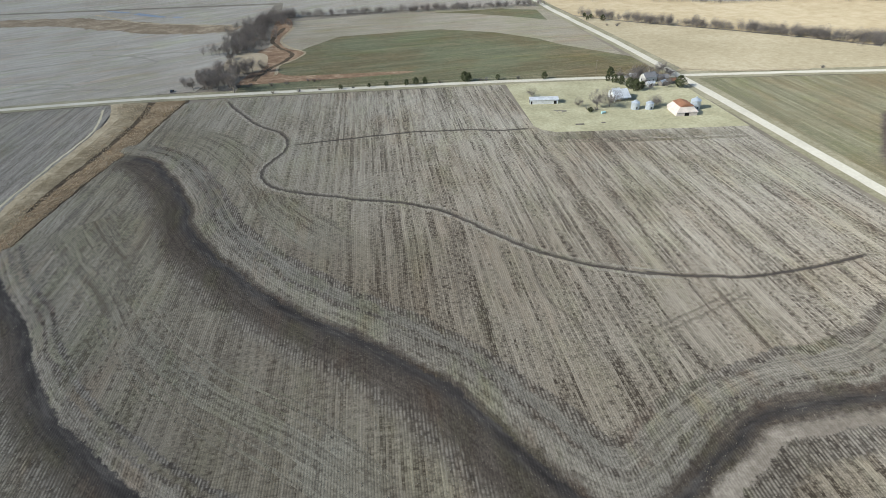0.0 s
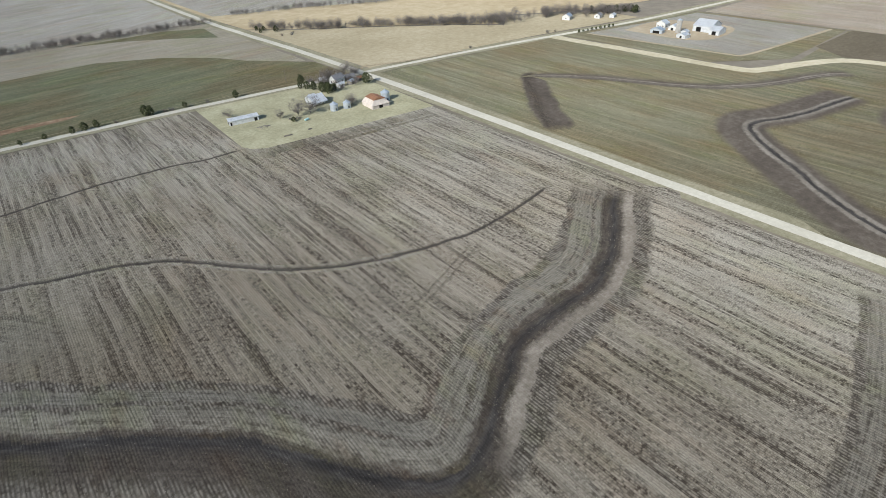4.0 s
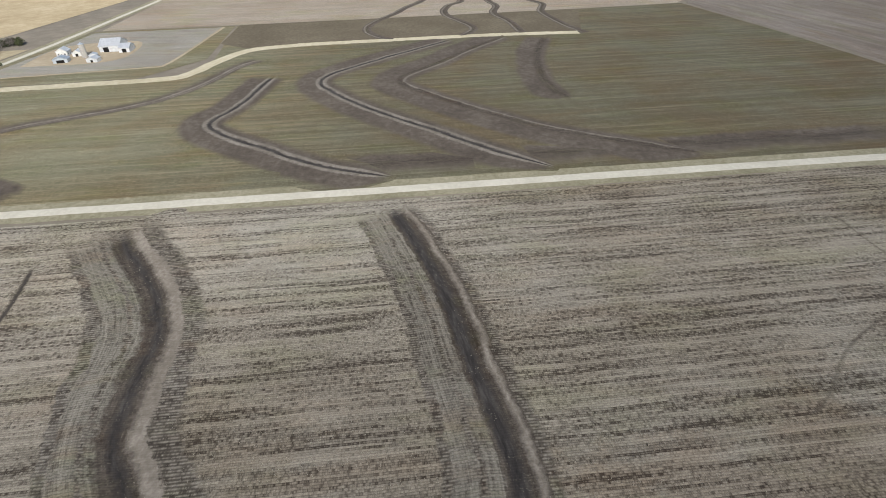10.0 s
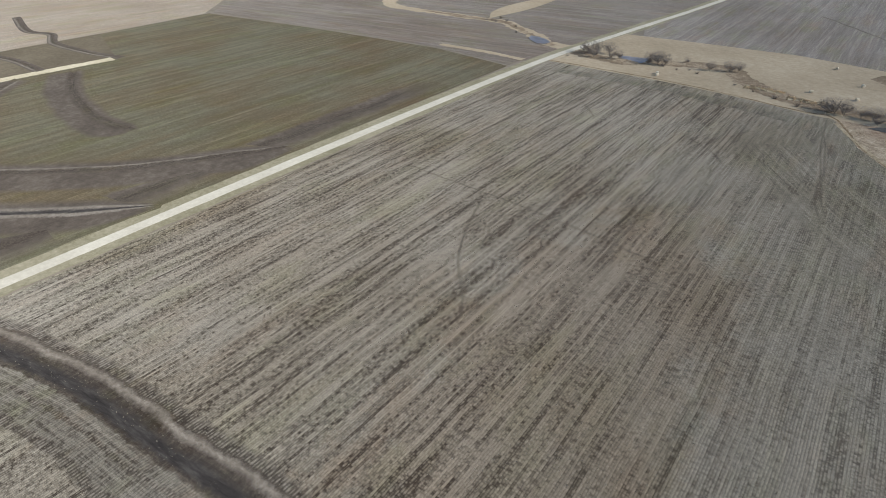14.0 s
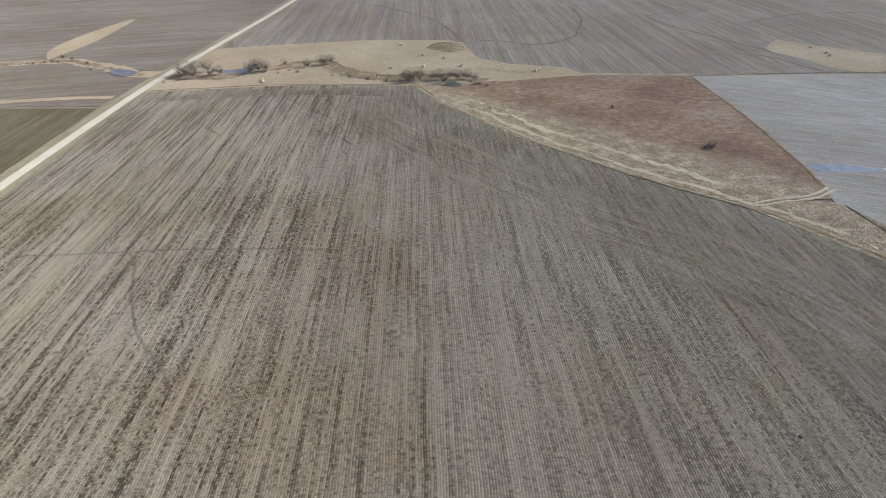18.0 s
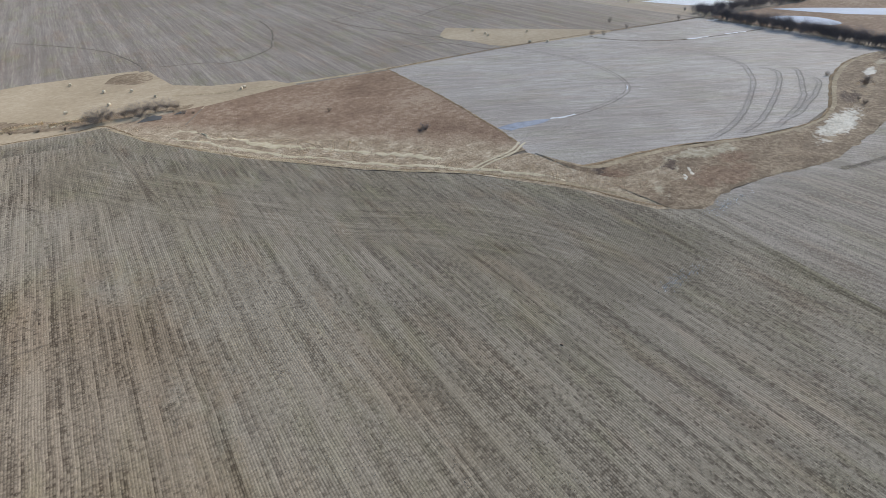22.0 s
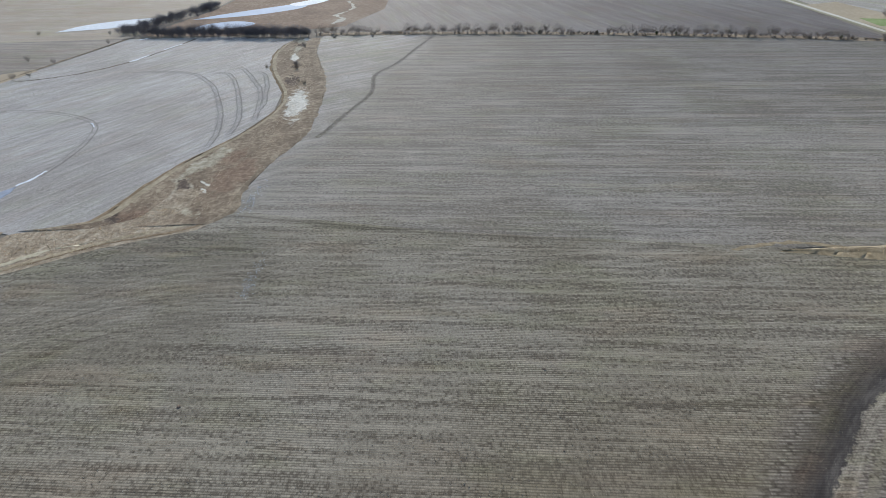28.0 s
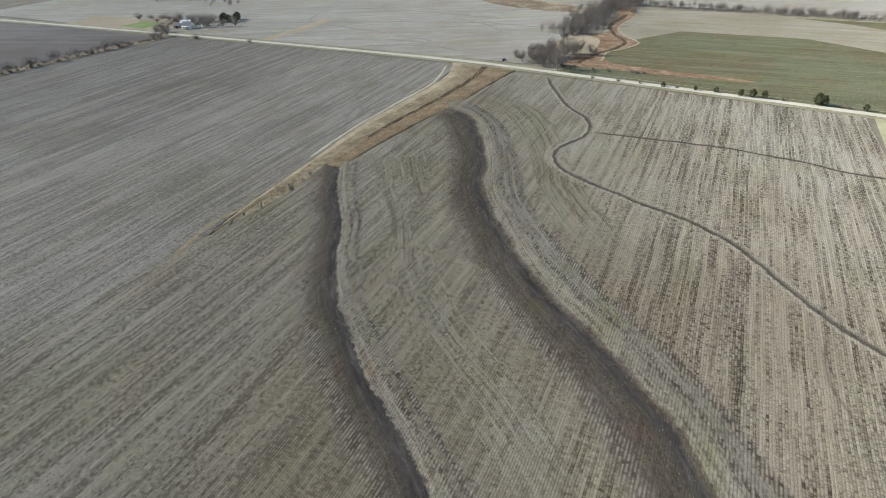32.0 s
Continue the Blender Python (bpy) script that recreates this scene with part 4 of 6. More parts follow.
strip("grass_streak", [(-181, 150), (-184, 132), (-182, 118), (-178, 104)], 0.9, M_TANBANK, "pale grass streak running out from the ditch", "grass", 0.04, 1.0, 0.6, 2, (1, 0.2))
strip("pale_line", [(-196, 392), (-186, 350), (-188, 300), (-190, 250), (-188, 206)], 0.7, M_CREAMGRASS, "pale grass line along the ditch", "grass", 0.04, 0.5, 0.3, 4)

# the creek in the south-west
creek = empty("creek", "shallow winter creek with brown grassy banks", "creek", "structure")
CN = [(-184, -197), (-187, -185), (-194, -170), (-227, -164), (-257, -156), (-293, -141), (-335, -132), (-372, -138), (-438, -168), (-496, -181), (-545, -176)]
CS = [(-192, -116), (-204, -108), (-222, -111), (-254, -108), (-294, -100), (-343, -103), (-380, -108), (-423, -119), (-486, -141), (-545, -152)]
between("north_bank", CS, CN, [(0.03, 0.1), (0.10, 0.45), (0.30, 0.2), (0.42, -0.1)], M_CREEK_BED, creek, "", 0.0, 5)
between("bed", CS, CN, [(0.42, -0.1), (0.5, -0.16), (0.6, -0.05)], M_CREEK_BED, creek, "", 0.0, 5)
between("south_bank", CS, CN, [(0.6, -0.05), (0.72, 0.25), (0.9, 0.4)], M_CREEK_BED, creek, "", 0.0, 5)
between("worn_track", CS, CN, [(0.885, 0.42), (0.92, 0.45), (0.955, 0.4)], M_PALEGRASS, creek, "", 0.25, 8)
between("dark_edge", CS, CN, [(0.955, 0.42), (0.985, 0.3), (1.01, 0.03)], M_BANK, creek, "", 0.5, 9)
between("dry_edge", CS, CN, [(-0.01, 0.03), (0.02, 0.2), (0.05, 0.16)], M_CREEK, creek, "", 0.8, 10)

strip("headland", [(200, -389), (111, -393), (40, -386), (14, -376), (3, -345), (-40, -283), (-88, -224), (-130, -185), (-158, -145), (-172, -112), (-180, -80)], 12.0, M_HEAD, "darker olive headland along the field edge", "headland", 0.02, 0.0, 0.0, 71)
swirl = band("headland", spline([(22, -372), (4, -345), (-40, -283), (-88, -224), (-130, -185), (-158, -145), (-172, -112), (-180, -80)], 4), [(-9, 0.024), (20, 0.03), (64, 0.008)], M_SWIRL, None, "", 0.0, (0.2, 1), 79, 0.0, (True, True))
tagged(swirl, "olive stubble turning along the slanting field edge", "headland", "", "structure")
strip("headland", [(92, 279), (120, 273), (150, 268), (208, 261)], 8.0, M_HEAD, "darker headland round the farmstead lawn", "headland", 0.03, 0.0, 0.0, 74)
strip("wheel_track", [(100, 271), (150, 265), (205, 258)], 2.0, M_TRACK, "dark wheel track round the lawn", "track", 0.045, 0.4, 0.2, 75)
strip("wheel_track", [(170, -378), (120, -381), (60, -374)], 2.0, M_TRACK, "dark wheel track along the headland", "track", 0.035, 0.4, 0.2, 72)
strip("wheel_track", [(108, -386), (83, -355), (60, -328)], 2.0, M_TRACK, "dark wheel track across the headland", "track", 0.035, 0.4, 0.2, 73)
# edges, lanes and lines of rough grass
strip("wheel_track", [(-200, -112), (-194, -68), (-187, -13), (-182, 60), (-178, 100)], 2.0, M_TRACK, "thin dark furrow where two fields meet", "track", 0.05, 0.5, 0.2, 80)
strip("field_edge", [(212, -404), (111, -408), (31, -399), (8, -397), (-12, -352), (-54, -291), (-103, -235), (-144, -197), (-174, -155), (-189, -121), (-206, -110)], 0.8, M_BANK, "dark grassy edge of the stubble field", "edge", 0.1, 0.8, 0.4, 3)
strip("field_lane", [(6, -388), (-14, -350), (-57, -288), (-106, -232), (-147, -194), (-178, -152), (-193, -122), (-212, -113)], 1.3, M_PALEGRASS, "pale worn grass lane along the field edge", "lane", 0.12, 0.6, 0.4, 6)
strip("grass_strip", [(-22, -352), (-64, -290), (-110, -236), (-150, -197), (-178, -160)], 1.0, M_CREAMGRASS, "pale trodden line through the tall grass", "grass", 0.14, 3.0, 0.8, 87, (0.3, 0.3))
strip("grass_strip", [(-30, -358), (-70, -300), (-112, -252), (-140, -222)], 1.6, M_CREAMGRASS, "pale flattened swathe in the tall grass", "grass", 0.14, 5.0, 1.4, 88, (0.2, 0.2))
strip("meadow_line", [(-199, -393), (-197, -316), (-191, -250), (-186, -214)], 0.8, M_BANK, "dark fence line between meadow and field", "edge", 0.2, 0.6, 0.4, 7)
strip("meadow_line", [(-198, -395), (-312, -388), (-440, -369), (-545, -352)], 0.9, M_BANK, "dark fence line between two fields", "edge", 0.2, 0.8, 0.5, 8)
strip("meadow_lane", [(-40, -436), (-75, -420), (-130, -407), (-200, -396), (-260, -392)], 2.0, M_PALEGRASS, "pale lane along the hay strip", "lane", 0.12, 0.6, 0.4, 9)
for k in (-1, 1):
    strip("worn_lane", [(-146 + k, -200 - 1.3 * k), (-160, -203 - 1.3 * k), (-176, -206 - 1.3 * k), (-188 + k, -212 - 1.3 * k)], 0.7, M_CREAMGRASS, "pale worn wheel lane across the tall grass", "lane", 0.35, 0.5, 0.3, 10 + k)
strip("terrace_line", [(-290, -92), (-304, -88), (-330, -83), (-374, -73), (-418, -77), (-453, -64), (-500, -53), (-550, -40)], 1.7, M_LINE_W, "dark winding terrace line in the grey field", "terrace", 0.06, 0.0, 0.0, 11)
for k, pts in enumerate(([(-323, -380), (-334, -318), (-332, -285), (-321, -255), (-306, -238), (-284, -229), (-252, -225), (-230, -227)], [(-426, -290), (-427, -237), (-402, -206), (-365, -183), (-328, -166), (-296, -155), (-270, -152)],
                         [(-424, -215), (-420, -196), (-378, -173), (-322, -151), (-290, -146)], [(-440, -200), (-433, -188), (-382, -158), (-342, -145), (-316, -139)], [(-430, -180), (-417, -165), (-362, -147), (-333, -143)])):
    strip("contour_line", pts, 2.3, M_CONTOUR, "faint curved furrow in the grey field", "furrow", 0.03, 0.6, 0.0, 50 + k)
for k, pts in enumerate(([(68, -748), (-5, -645), (-30, -563), (-33, -525)], [(-40, -534), (-77, -521), (-102, -505), (-135, -520), (-152, -545), (-173, -612), (-180, -680)], [(-330, -640), (-253, -619), (-246, -600), (-255, -556), (-288, -469), (-312, -420), (-328, -390)], [(-240, -452), (-281, -441), (-299, -397), (-318, -387)], [(-320, -560), (-420, -600), (-530, -580)])):
    strip("contour_line", pts, 3.5, M_CONTOUR_FAR, "dark winding line in the far stubble", "furrow", 0.0, 0.8, 0.0, 60 + k)
for k, pts in enumerate(([(-330, 440), (-300, 452), (-262, 458), (-246, 456), (-252, 466), (-300, 478), (-368, 489), (-420, 500), (-440, 540)], [(-440, 486), (-405, 500), (-350, 520), (-290, 540), (-227, 555), (-170, 552)], [(-300, 425), (-270, 440), (-236, 446), (-200, 440)], [(-470, 560), (-400, 585), (-330, 590), (-220, 580)], [(-273, 568), (-230, 550), (-205, 530), (-199, 519), (-207, 510), (-225, 492), (-240, 470)])):
    strip("contour_line", pts, 1.6, M_PLOT, "curved terrace line in the pale field", "furrow", 0.06, 1.5, 0.6, 70 + k)

# terraces of the wheat field
def wheat_terrace(name, pts, mat, label):
    ln = spline(pts, 4)
    t = empty(name, label, "terrace", "structure")
    band("margin", ln, [(-24, 0.02), (-12, 0.06), (-4, 0.1)], mat, t, grow=(0.12, 1.0))
    band("channel", ln, [(-4, 0.1), (-2.6, 0.4), (-1.2, 0.1), (0, 0.06), (1.2, 0.1)], mat, t, grow=(0.12, 1.0))
    band("ridge", ln, [(1.2, 0.1), (2.6, 0.5), (4.4, 0.1), (13, 0.02)], mat, t, grow=(0.12, 1.0))


wheat_terrace("terrace_3", [(299, 270), (311, 259), (333, 227), (359, 171), (390, 140), (442, 117), (460, 100)], M_WT_3, "thin brown terrace curving through green wheat")
wheat_terrace("terrace_4", [(233, 0), (253, 40), (279, 72), (304, 101), (322, 111), (350, 99), (391, 90), (412, 85)], M_WT_2, "hooked terrace with pale ridges in brown soil")
wheat_terrace("terrace_5", [(231, -82), (260, -51), (291, -23), (333, 15), (372, 42), (392, 49), (410, 42), (440, 10), (470, -27), (497, -60)], M_WT_2, "sweeping terrace with pale ridges in brown soil")
wheat_terrace("terrace_6", [(236, -164), (259, -124), (286, -86), (327, -47), (371, -13), (386, -8), (400, -16), (428, -44), (460, -70), (500, -110)], M_WT_1, "sweeping brown terrace in green wheat")
wheat_terrace("terrace_7", [(326, -118), (352, -112), (382, -113), (440, -124), (492, -146)], M_WT_0, "short dark terrace in green wheat")
strip("damp_swale", [(316, 263), (304, 265), (290, 252), (272, 230), (256, 212), (246, 196), (236, 180)], 12.0, M_SWALE, "broad damp brown swale in the wheat", "swale", 0.03, 0.0, 0.0, 13, (1, 0.3))
strip("damp_swale", [(248, -300), (249, -200), (249, -80), (249, 0), (247, 70)], 15.0, M_ROADSIDE, "brown damp edge of the wheat beside the road", "swale", 0.02, 0.0, 0.0, 15)
strip("grass_strip", [(409, 338), (415, 239), (419, 168), (430, 152), (461, 139), (492, 118), (502, 80), (504, 42), (507, -87), (502, -180)], 5.6, M_CREAMGRASS, "pale mown grass strip across the wheat", "grass", 0.15, 0.8, 0.4, 16)
strip("grass_strip", [(440, 318), (447, 250), (453, 190), (458, 180), (500, 173), (590, 163)], 1.5, M_TAN, "thin pale line round the grey plot", "grass", 0.15, 0.5, 0.3, 17)
strip("grass_strip", [(230, -392), (270, -393), (316, -389)], 3.5, M_TAN, "tan grass strip at the end of the wheat", "grass", 0.12, 0.8, 0.5, 18)
field("field_16", [(508, 78), (511, -87), (506, -184), (604, -213), (596, 148), (520, 150), (500, 124)], 0.05, M_BROWN, "brown bare strip beyond the grass")
for k, pts in enumerate(([(505, -10), (519, 6), (550, 18), (584, 9), (620, -12), (649, -25), (700, -50), (760, -40)], [(508, -70), (540, -86), (606, -66), (650, -74), (683, -93), (760, -70)],
                         [(510, -128), (560, -126), (602, -118), (640, -128), (681, -125), (760, -140)], [(500, -186), (540, -176), (598, -170), (640, -182), (676, -173), (760, -190)])):
    strip("terrace_band", pts, 4.4, M_FAR_TERR, "brown winding terrace with a dark channel in the far field", "terrace", 0.12, 0.0, 0.0, 20 + k)

# the south-eastern creek and ponds
strip("stream_bank", [(600, -570), (525, -540), (482, -500), (421, -498), (372, -500), (324, -503), (299, -490), (267, -474), (245, -455), (222, -450)], 8.0, M_TAN, "tan grassy banks of a small stream", "bank", 0.05, 4.0, 1.5, 25)
strip("stream_bank", [(430, -500), (372, -501), (324, -504), (290, -484), (262, -466), (232, -447)], 4.0, M_CREEK, "brown rough bed of a small stream", "bank", 0.14, 4.0, 1.5, 26)
field("pond_1", [(262, -455), (269, -468), (252, -466), (240, -455), (246, -445)], 0.3, M_WATER, "blue water of a small roadside pond", curve=True)
field("pond_2", [(170, -446), (172, -451), (166, -456), (160, -454), (152, -460), (146, -457), (149, -450), (146, -443), (152, -440), (158, -446), (164, -444)], 0.25, M_WATER, "blue water of a pond among bare shrubs", curve=True)
field("tan_wedge", [(346, -510), (366, -550), (368, -616), (350, -700), (342, -649), (338, -575)], 0.05, M_TAN, "tan grass wedge beyond the stream", curve=True)
field("rough_patch", [(-1, -506), (-12, -527), (-34, -519), (-36, -496), (-22, -487)], 0.03, M_CREEK, "brown rough patch on the hay strip", curve=True)
strip("rough_margin", [(208, -440), (170, -436), (138, -452), (110, -465), (86, -464), (65, -438), (29, -416), (3, -414), (-27, -412), (-44, -398)], 8.5, M_CREEK, "brown rough margin along the shallow stream", "bank", 0.1, 4.0, 1.5, 27)
strip("dry_reeds", [(68, -432), (56, -430), (43, -428)], 2.4, M_CREAMGRASS, "pale dry reeds beside the stream", "reeds", 0.35, 1.5, 0.8, 28)
strip("dry_reeds", [(38, -419), (28, -421), (16, -423)], 2.4, M_CREAMGRASS, "pale dry reeds beside the stream", "reeds", 0.35, 1.5, 0.8, 29)
field("pool", [(-10, -390), (-14, -395), (-21, -400), (-25, -395), (-28, -390), (-24, -387), (-20, -390), (-15, -387)], 0.2, M_POOL, "small dark pool below bare trees", curve=True)
field("pool", [(-33, -391), (-36, -395), (-41, -396), (-40, -392), (-36, -389)], 0.2, M_POOL, "small dark pool in rough grass", curve=True)
# puddles, ice and the western ponds
field("puddle", [(-190, -238), (-204, -238), (-216, -234), (-227, -230), (-217, -227), (-205, -229), (-193, -230)], 0.06, M_PUDDLE, "long blue puddle at the field corner", curve=True)
for pts, w in (([(-226, -230), (-234, -227), (-244, -226)], 0.8), ([(-306, -238), (-311, -243), (-313, -246)], 0.4), ([(-459, -301), (-470, -298), (-481, -295)], 1.3), ([(-500, -291), (-512, -288), (-524, -284)], 1.2), ([(-540, -338), (-546, -334), (-552, -331)], 1.6)):
    strip("ice_strip", pts, w, M_SNOW, "thin strip of white ice in a furrow", "ice", 0.10, 1.0, 0.5, 31 + len(pts), (0.3, 0.3), 2)
strip("drain_3", [(-545, -280), (-500, -289), (-456, -302), (-423, -325), (-405, -353), (-404, -368)], 0.9, M_GULLY, "dark drainage line leading to the pond", "drain", 0.05, 0.8, 0.4, 33)
field("field_17", [(-548, -352), (-534, -463), (-536, -620), (-540, -1400), (-1400, -1400), (-1400, -340), (-700, -330)], 0.0, M_FAR_TAN, "pale tan field beyond the pond")
field("field_18", [(-560, -345), (-700, -326), (-1400, -336), (-1400, -150), (-700, -110), (-600, -140), (-557, -253)], 0.05, M_RED, "russet grass banks round the frozen ponds")
field("pond_3", [(-578, -450), (-612, -440), (-640, -410), (-652, -377), (-627, -369), (-600, -392)], 0.25, M_SNOW, "white frozen pond reaching into the grass", curve=True)
field("pond_4", [(-585, -303), (-612, -300), (-630, -272), (-618, -244), (-596, -256)], 0.25, M_ICE, "pale blue frozen pond behind dark trees", curve=True)
field("pond_6", [(-722, -228), (-738, -240), (-765, -222), (-796, -202), (-780, -192), (-748, -200), (-730, -212)], 0.32, M_SNOW, "white snow-covered far pond", curve=True)
field("pond_5", [(-640, -326), (-668, -306), (-712, -262), (-745, -222), (-712, -216), (-674, -250), (-652, -290)], 0.25, M_ICE, "long pale blue frozen pond", curve=True)
strip("sand_flat", [(-612, -158), (-640, -150), (-668, -162), (-700, -150), (-760, -165)], 2.6, M_SAND, "pale washed sand winding beyond the hedge", "sand", 0.2, 4.0, 1.5, 78)
strip("hedge_bank", [(-562, -160), (-564, -27), (-559, 95), (-549, 202), (-537, 304), (-524, 385)], 6.5, M_CREEK, "rough brown grass bank under the hedge", "bank", 0.15, 1.0, 0.6, 34)
# north-west: eroded red soil by the wooded creek
field("red_bank", [(-112, 428), (-60, 427), (20, 428), (24, 434), (-40, 440), (-76, 448), (-86, 480), (-70, 500), (-66, 522), (-84, 540), (-96, 580), (-90, 640), (-98, 690), (-112, 690), (-108, 600), (-100, 560), (-112, 530), (-104, 480)],
      0.12, M_ORANGE, "eroded reddish soil beside the wooded creek", curve=True)
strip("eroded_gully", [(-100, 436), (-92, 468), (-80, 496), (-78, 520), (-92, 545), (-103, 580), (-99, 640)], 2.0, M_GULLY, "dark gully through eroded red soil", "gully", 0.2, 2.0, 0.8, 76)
strip("eroded_edge", [(-84, 449), (-84, 478), (-72, 498), (-66, 520), (-80, 540), (-94, 575), (-88, 640)], 1.2, M_PALEGRASS, "pale worn edge of the red soil", "edge", 0.2, 1.0, 0.5, 77)
strip("grass_strip", [(-406, 412), (-408, 440), (-405, 483), (-412, 526)], 7.0, M_TAN, "tan grass waterway in the pale field", "grass", 0.1, 3.0, 1.5, 84, (0.5, 0.3))
field("green_patch", [(-622, 410), (-584, 408), (-580, 424), (-596, 440), (-618, 436)], 0.12, M_GREEN, "bright green lawn patch by a farm")
field("tan_yard", [(-700, 392), (-560, 404), (-540, 440), (-600, 460), (-720, 440)], 0.08, M_TAN, "tan grass yard round a farm")
field("grass_gap", [(-132, 478), (-116, 462), (-98, 466), (-96, 490), (-102, 522), (-122, 534), (-134, 510)], 0.2, M_TAN, "pale grass gap among creek trees", curve=True)
strip("hedge_bank", [(-150, 652), (-190, 660), (-232, 674), (-278, 700), (-340, 738), (-420, 770), (-700, 800)], 24.0, M_CREEK, "brown rough ground along a far creek", "bank", 0.15, 6.0, 3.0, 35, (0.6, 1))
strip("eroded_edge", [(-160, 672), (-236, 702), (-289, 731), (-362, 802)], 2.0, M_PALEGRASS, "pale grass edge of the far creek ground", "edge", 0.25, 2.0, 0.8, 85)
for pts in ([(-364, 836), (-333, 815), (-318, 806), (-330, 806), (-352, 822)], [(-305, 796), (-280, 775), (-258, 755), (-270, 756), (-296, 776), (-312, 790)], [(-246, 754), (-234, 746), (-240, 742), (-252, 748)]):
    field("puddle", pts, 0.12, M_PUDDLE, "blue meltwater lying on a far field", curve=True)
field("yard", [(472, 300), (480, 228), (540, 226), (546, 262), (530, 296)], 0.12, M_TAN, "tan farmyard round white barns", curve=True)

# ---- plants ----
def tube(bm, a, b, r0, r1, sides=5):
    """A tapered limb from a to b."""
    d = (b - a).normalized()
    u = d.orthogonal().normalized()
    w = d.cross(u)
    ring = []
    for p, r in ((a, r0), (b, r1)):
        ring.append([bm.verts.new(p + (u * math.cos(2 * math.pi * k / sides) + w * math.sin(2 * math.pi * k / sides)) * r) for k in range(sides)])
    for k in range(sides):
        bm.faces.new((ring[0][k], ring[0][(k + 1) % sides], ring[1][(k + 1) % sides], ring[1][k]))


def spike(bm, a, b, r):
    """A thin twig that runs to a point."""
    d = (b - a).normalized()
    u = d.orthogonal().normalized() * r
    w = d.cross(u)
    foot = [bm.verts.new(a + u), bm.verts.new(a - u * 0.5 + w * 0.87), bm.verts.new(a - u * 0.5 - w * 0.87)]
    tip = bm.verts.new(b)
    for k in range(3):
        bm.faces.new((foot[k], foot[(k + 1) % 3], tip))


def bare_tree(name, height, seed, label, spread=0.36, twig=M_TWIG, category="tree", twigs=330, low=0.16, limbs=8):
    """A leafless tree: a trunk, forking limbs and a soft rounded crown of many thin twigs."""
    rng = random.Random(seed)
    ob = empty(name, label, category)
    wood, crown = bmesh.new(), bmesh.new()
    r = height * 0.017
    fork_at = Vector((0, 0, height * low * 0.9))
    top = Vector((rng.uniform(-0.5, 0.5), rng.uniform(-0.5, 0.5), height * 0.8))
    tube(wood, Vector((0, 0, -0.25)), fork_at, r * 1.3, r, 7)
    tube(wood, fork_at, top, r * 0.9, r * 0.2, 5)
    ends = []
    for i in range(limbs):
        t = 0.02 + 0.6 * i / limbs
        start = fork_at.lerp(top, t)
        az = i * 2.4 + rng.uniform(-0.5, 0.5)
        out = height * spread * rng.uniform(0.6, 0.85)
        end = start + Vector((math.cos(az) * out, math.sin(az) * out, height * (0.38 - 0.2 * t) * rng.uniform(0.8, 1.15)))
        mid = start.lerp(end, 0.5) + Vector((0, 0, -0.03 * height))
        tube(wood, start, mid, r * 0.5, r * 0.3, 4)
        tube(wood, mid, end, r * 0.3, r * 0.1, 3)
        ends.append((start, end))
    mid_z, half = height * (0.5 + low * 0.5), height * (0.5 - low * 0.5)
    lobes = [Vector((math.cos(a), math.sin(a), rng.uniform(-0.5, 0.9))) for a in (rng.uniform(0, 6.283) for _ in range(5))]
    for i in range(twigs):
        d = Vector((rng.gauss(0, 1), rng.gauss(0, 1), rng.gauss(0, 1))).normalized()
        f = rng.uniform(0.25, 1.0) ** 0.55 * (0.78 + 0.3 * max(d.dot(l) for l in lobes))
        c = Vector((d.x * spread * height * f, d.y * spread * height * f, mid_z + d.z * half * f * 0.9))
        if c.z < 0.05 * height:
            c.z = rng.uniform(0.05, 0.2) * height
        s, e = ends[i % limbs]
        grow = ((c - fork_at).normalized() + Vector((rng.gauss(0, 0.5), rng.gauss(0, 0.5), 0.25 + rng.gauss(0, 0.4)))).normalized()
        spike(crown, c, c + grow * height * rng.uniform(0.08, 0.18), 0.0052 * height)
        if i % 4 == 0:
            q = s.lerp(e, rng.uniform(0.3, 1.0))
            spike(crown, q, c, 0.0058 * height)
    part("trunk", wood, M_BARK, ob)
    part("crown", crown, twig, ob, "crown of fine leafless twigs")
    return ob


def bare_shrub(name, height, seed, label, twig=M_SHRUB, stems=26):
    """A leafless shrub of many stems from one root."""
    rng = random.Random(seed)
    ob = empty(name, label, "shrub")
    wood, crown = bmesh.new(), bmesh.new()
    for i in range(stems):
        az, lean = rng.uniform(0, 6.28), rng.uniform(0.1, 0.95)
        foot = Vector((math.cos(az), math.sin(az), 0)) * rng.uniform(0, 0.25) * height
        end = foot + Vector((math.cos(az) * lean, math.sin(az) * lean, rng.uniform(0.6, 1.0))) * height
        tube(wood, foot - Vector((0, 0, 0.2)), end, 0.02 * height, 0.008 * height, 3)
        for k in range(13):
            s3 = foot.lerp(end, rng.uniform(0.1, 1))
            d3 = Vector((rng.gauss(0, 1), rng.gauss(0, 1), rng.uniform(-0.1, 1))).normalized()
            spike(crown, s3, s3 + d3 * height * rng.uniform(0.15, 0.34), 0.012 * height)
    part("stem", wood, M_BARK, ob)
    part("crown", crown, twig, ob)
    return ob


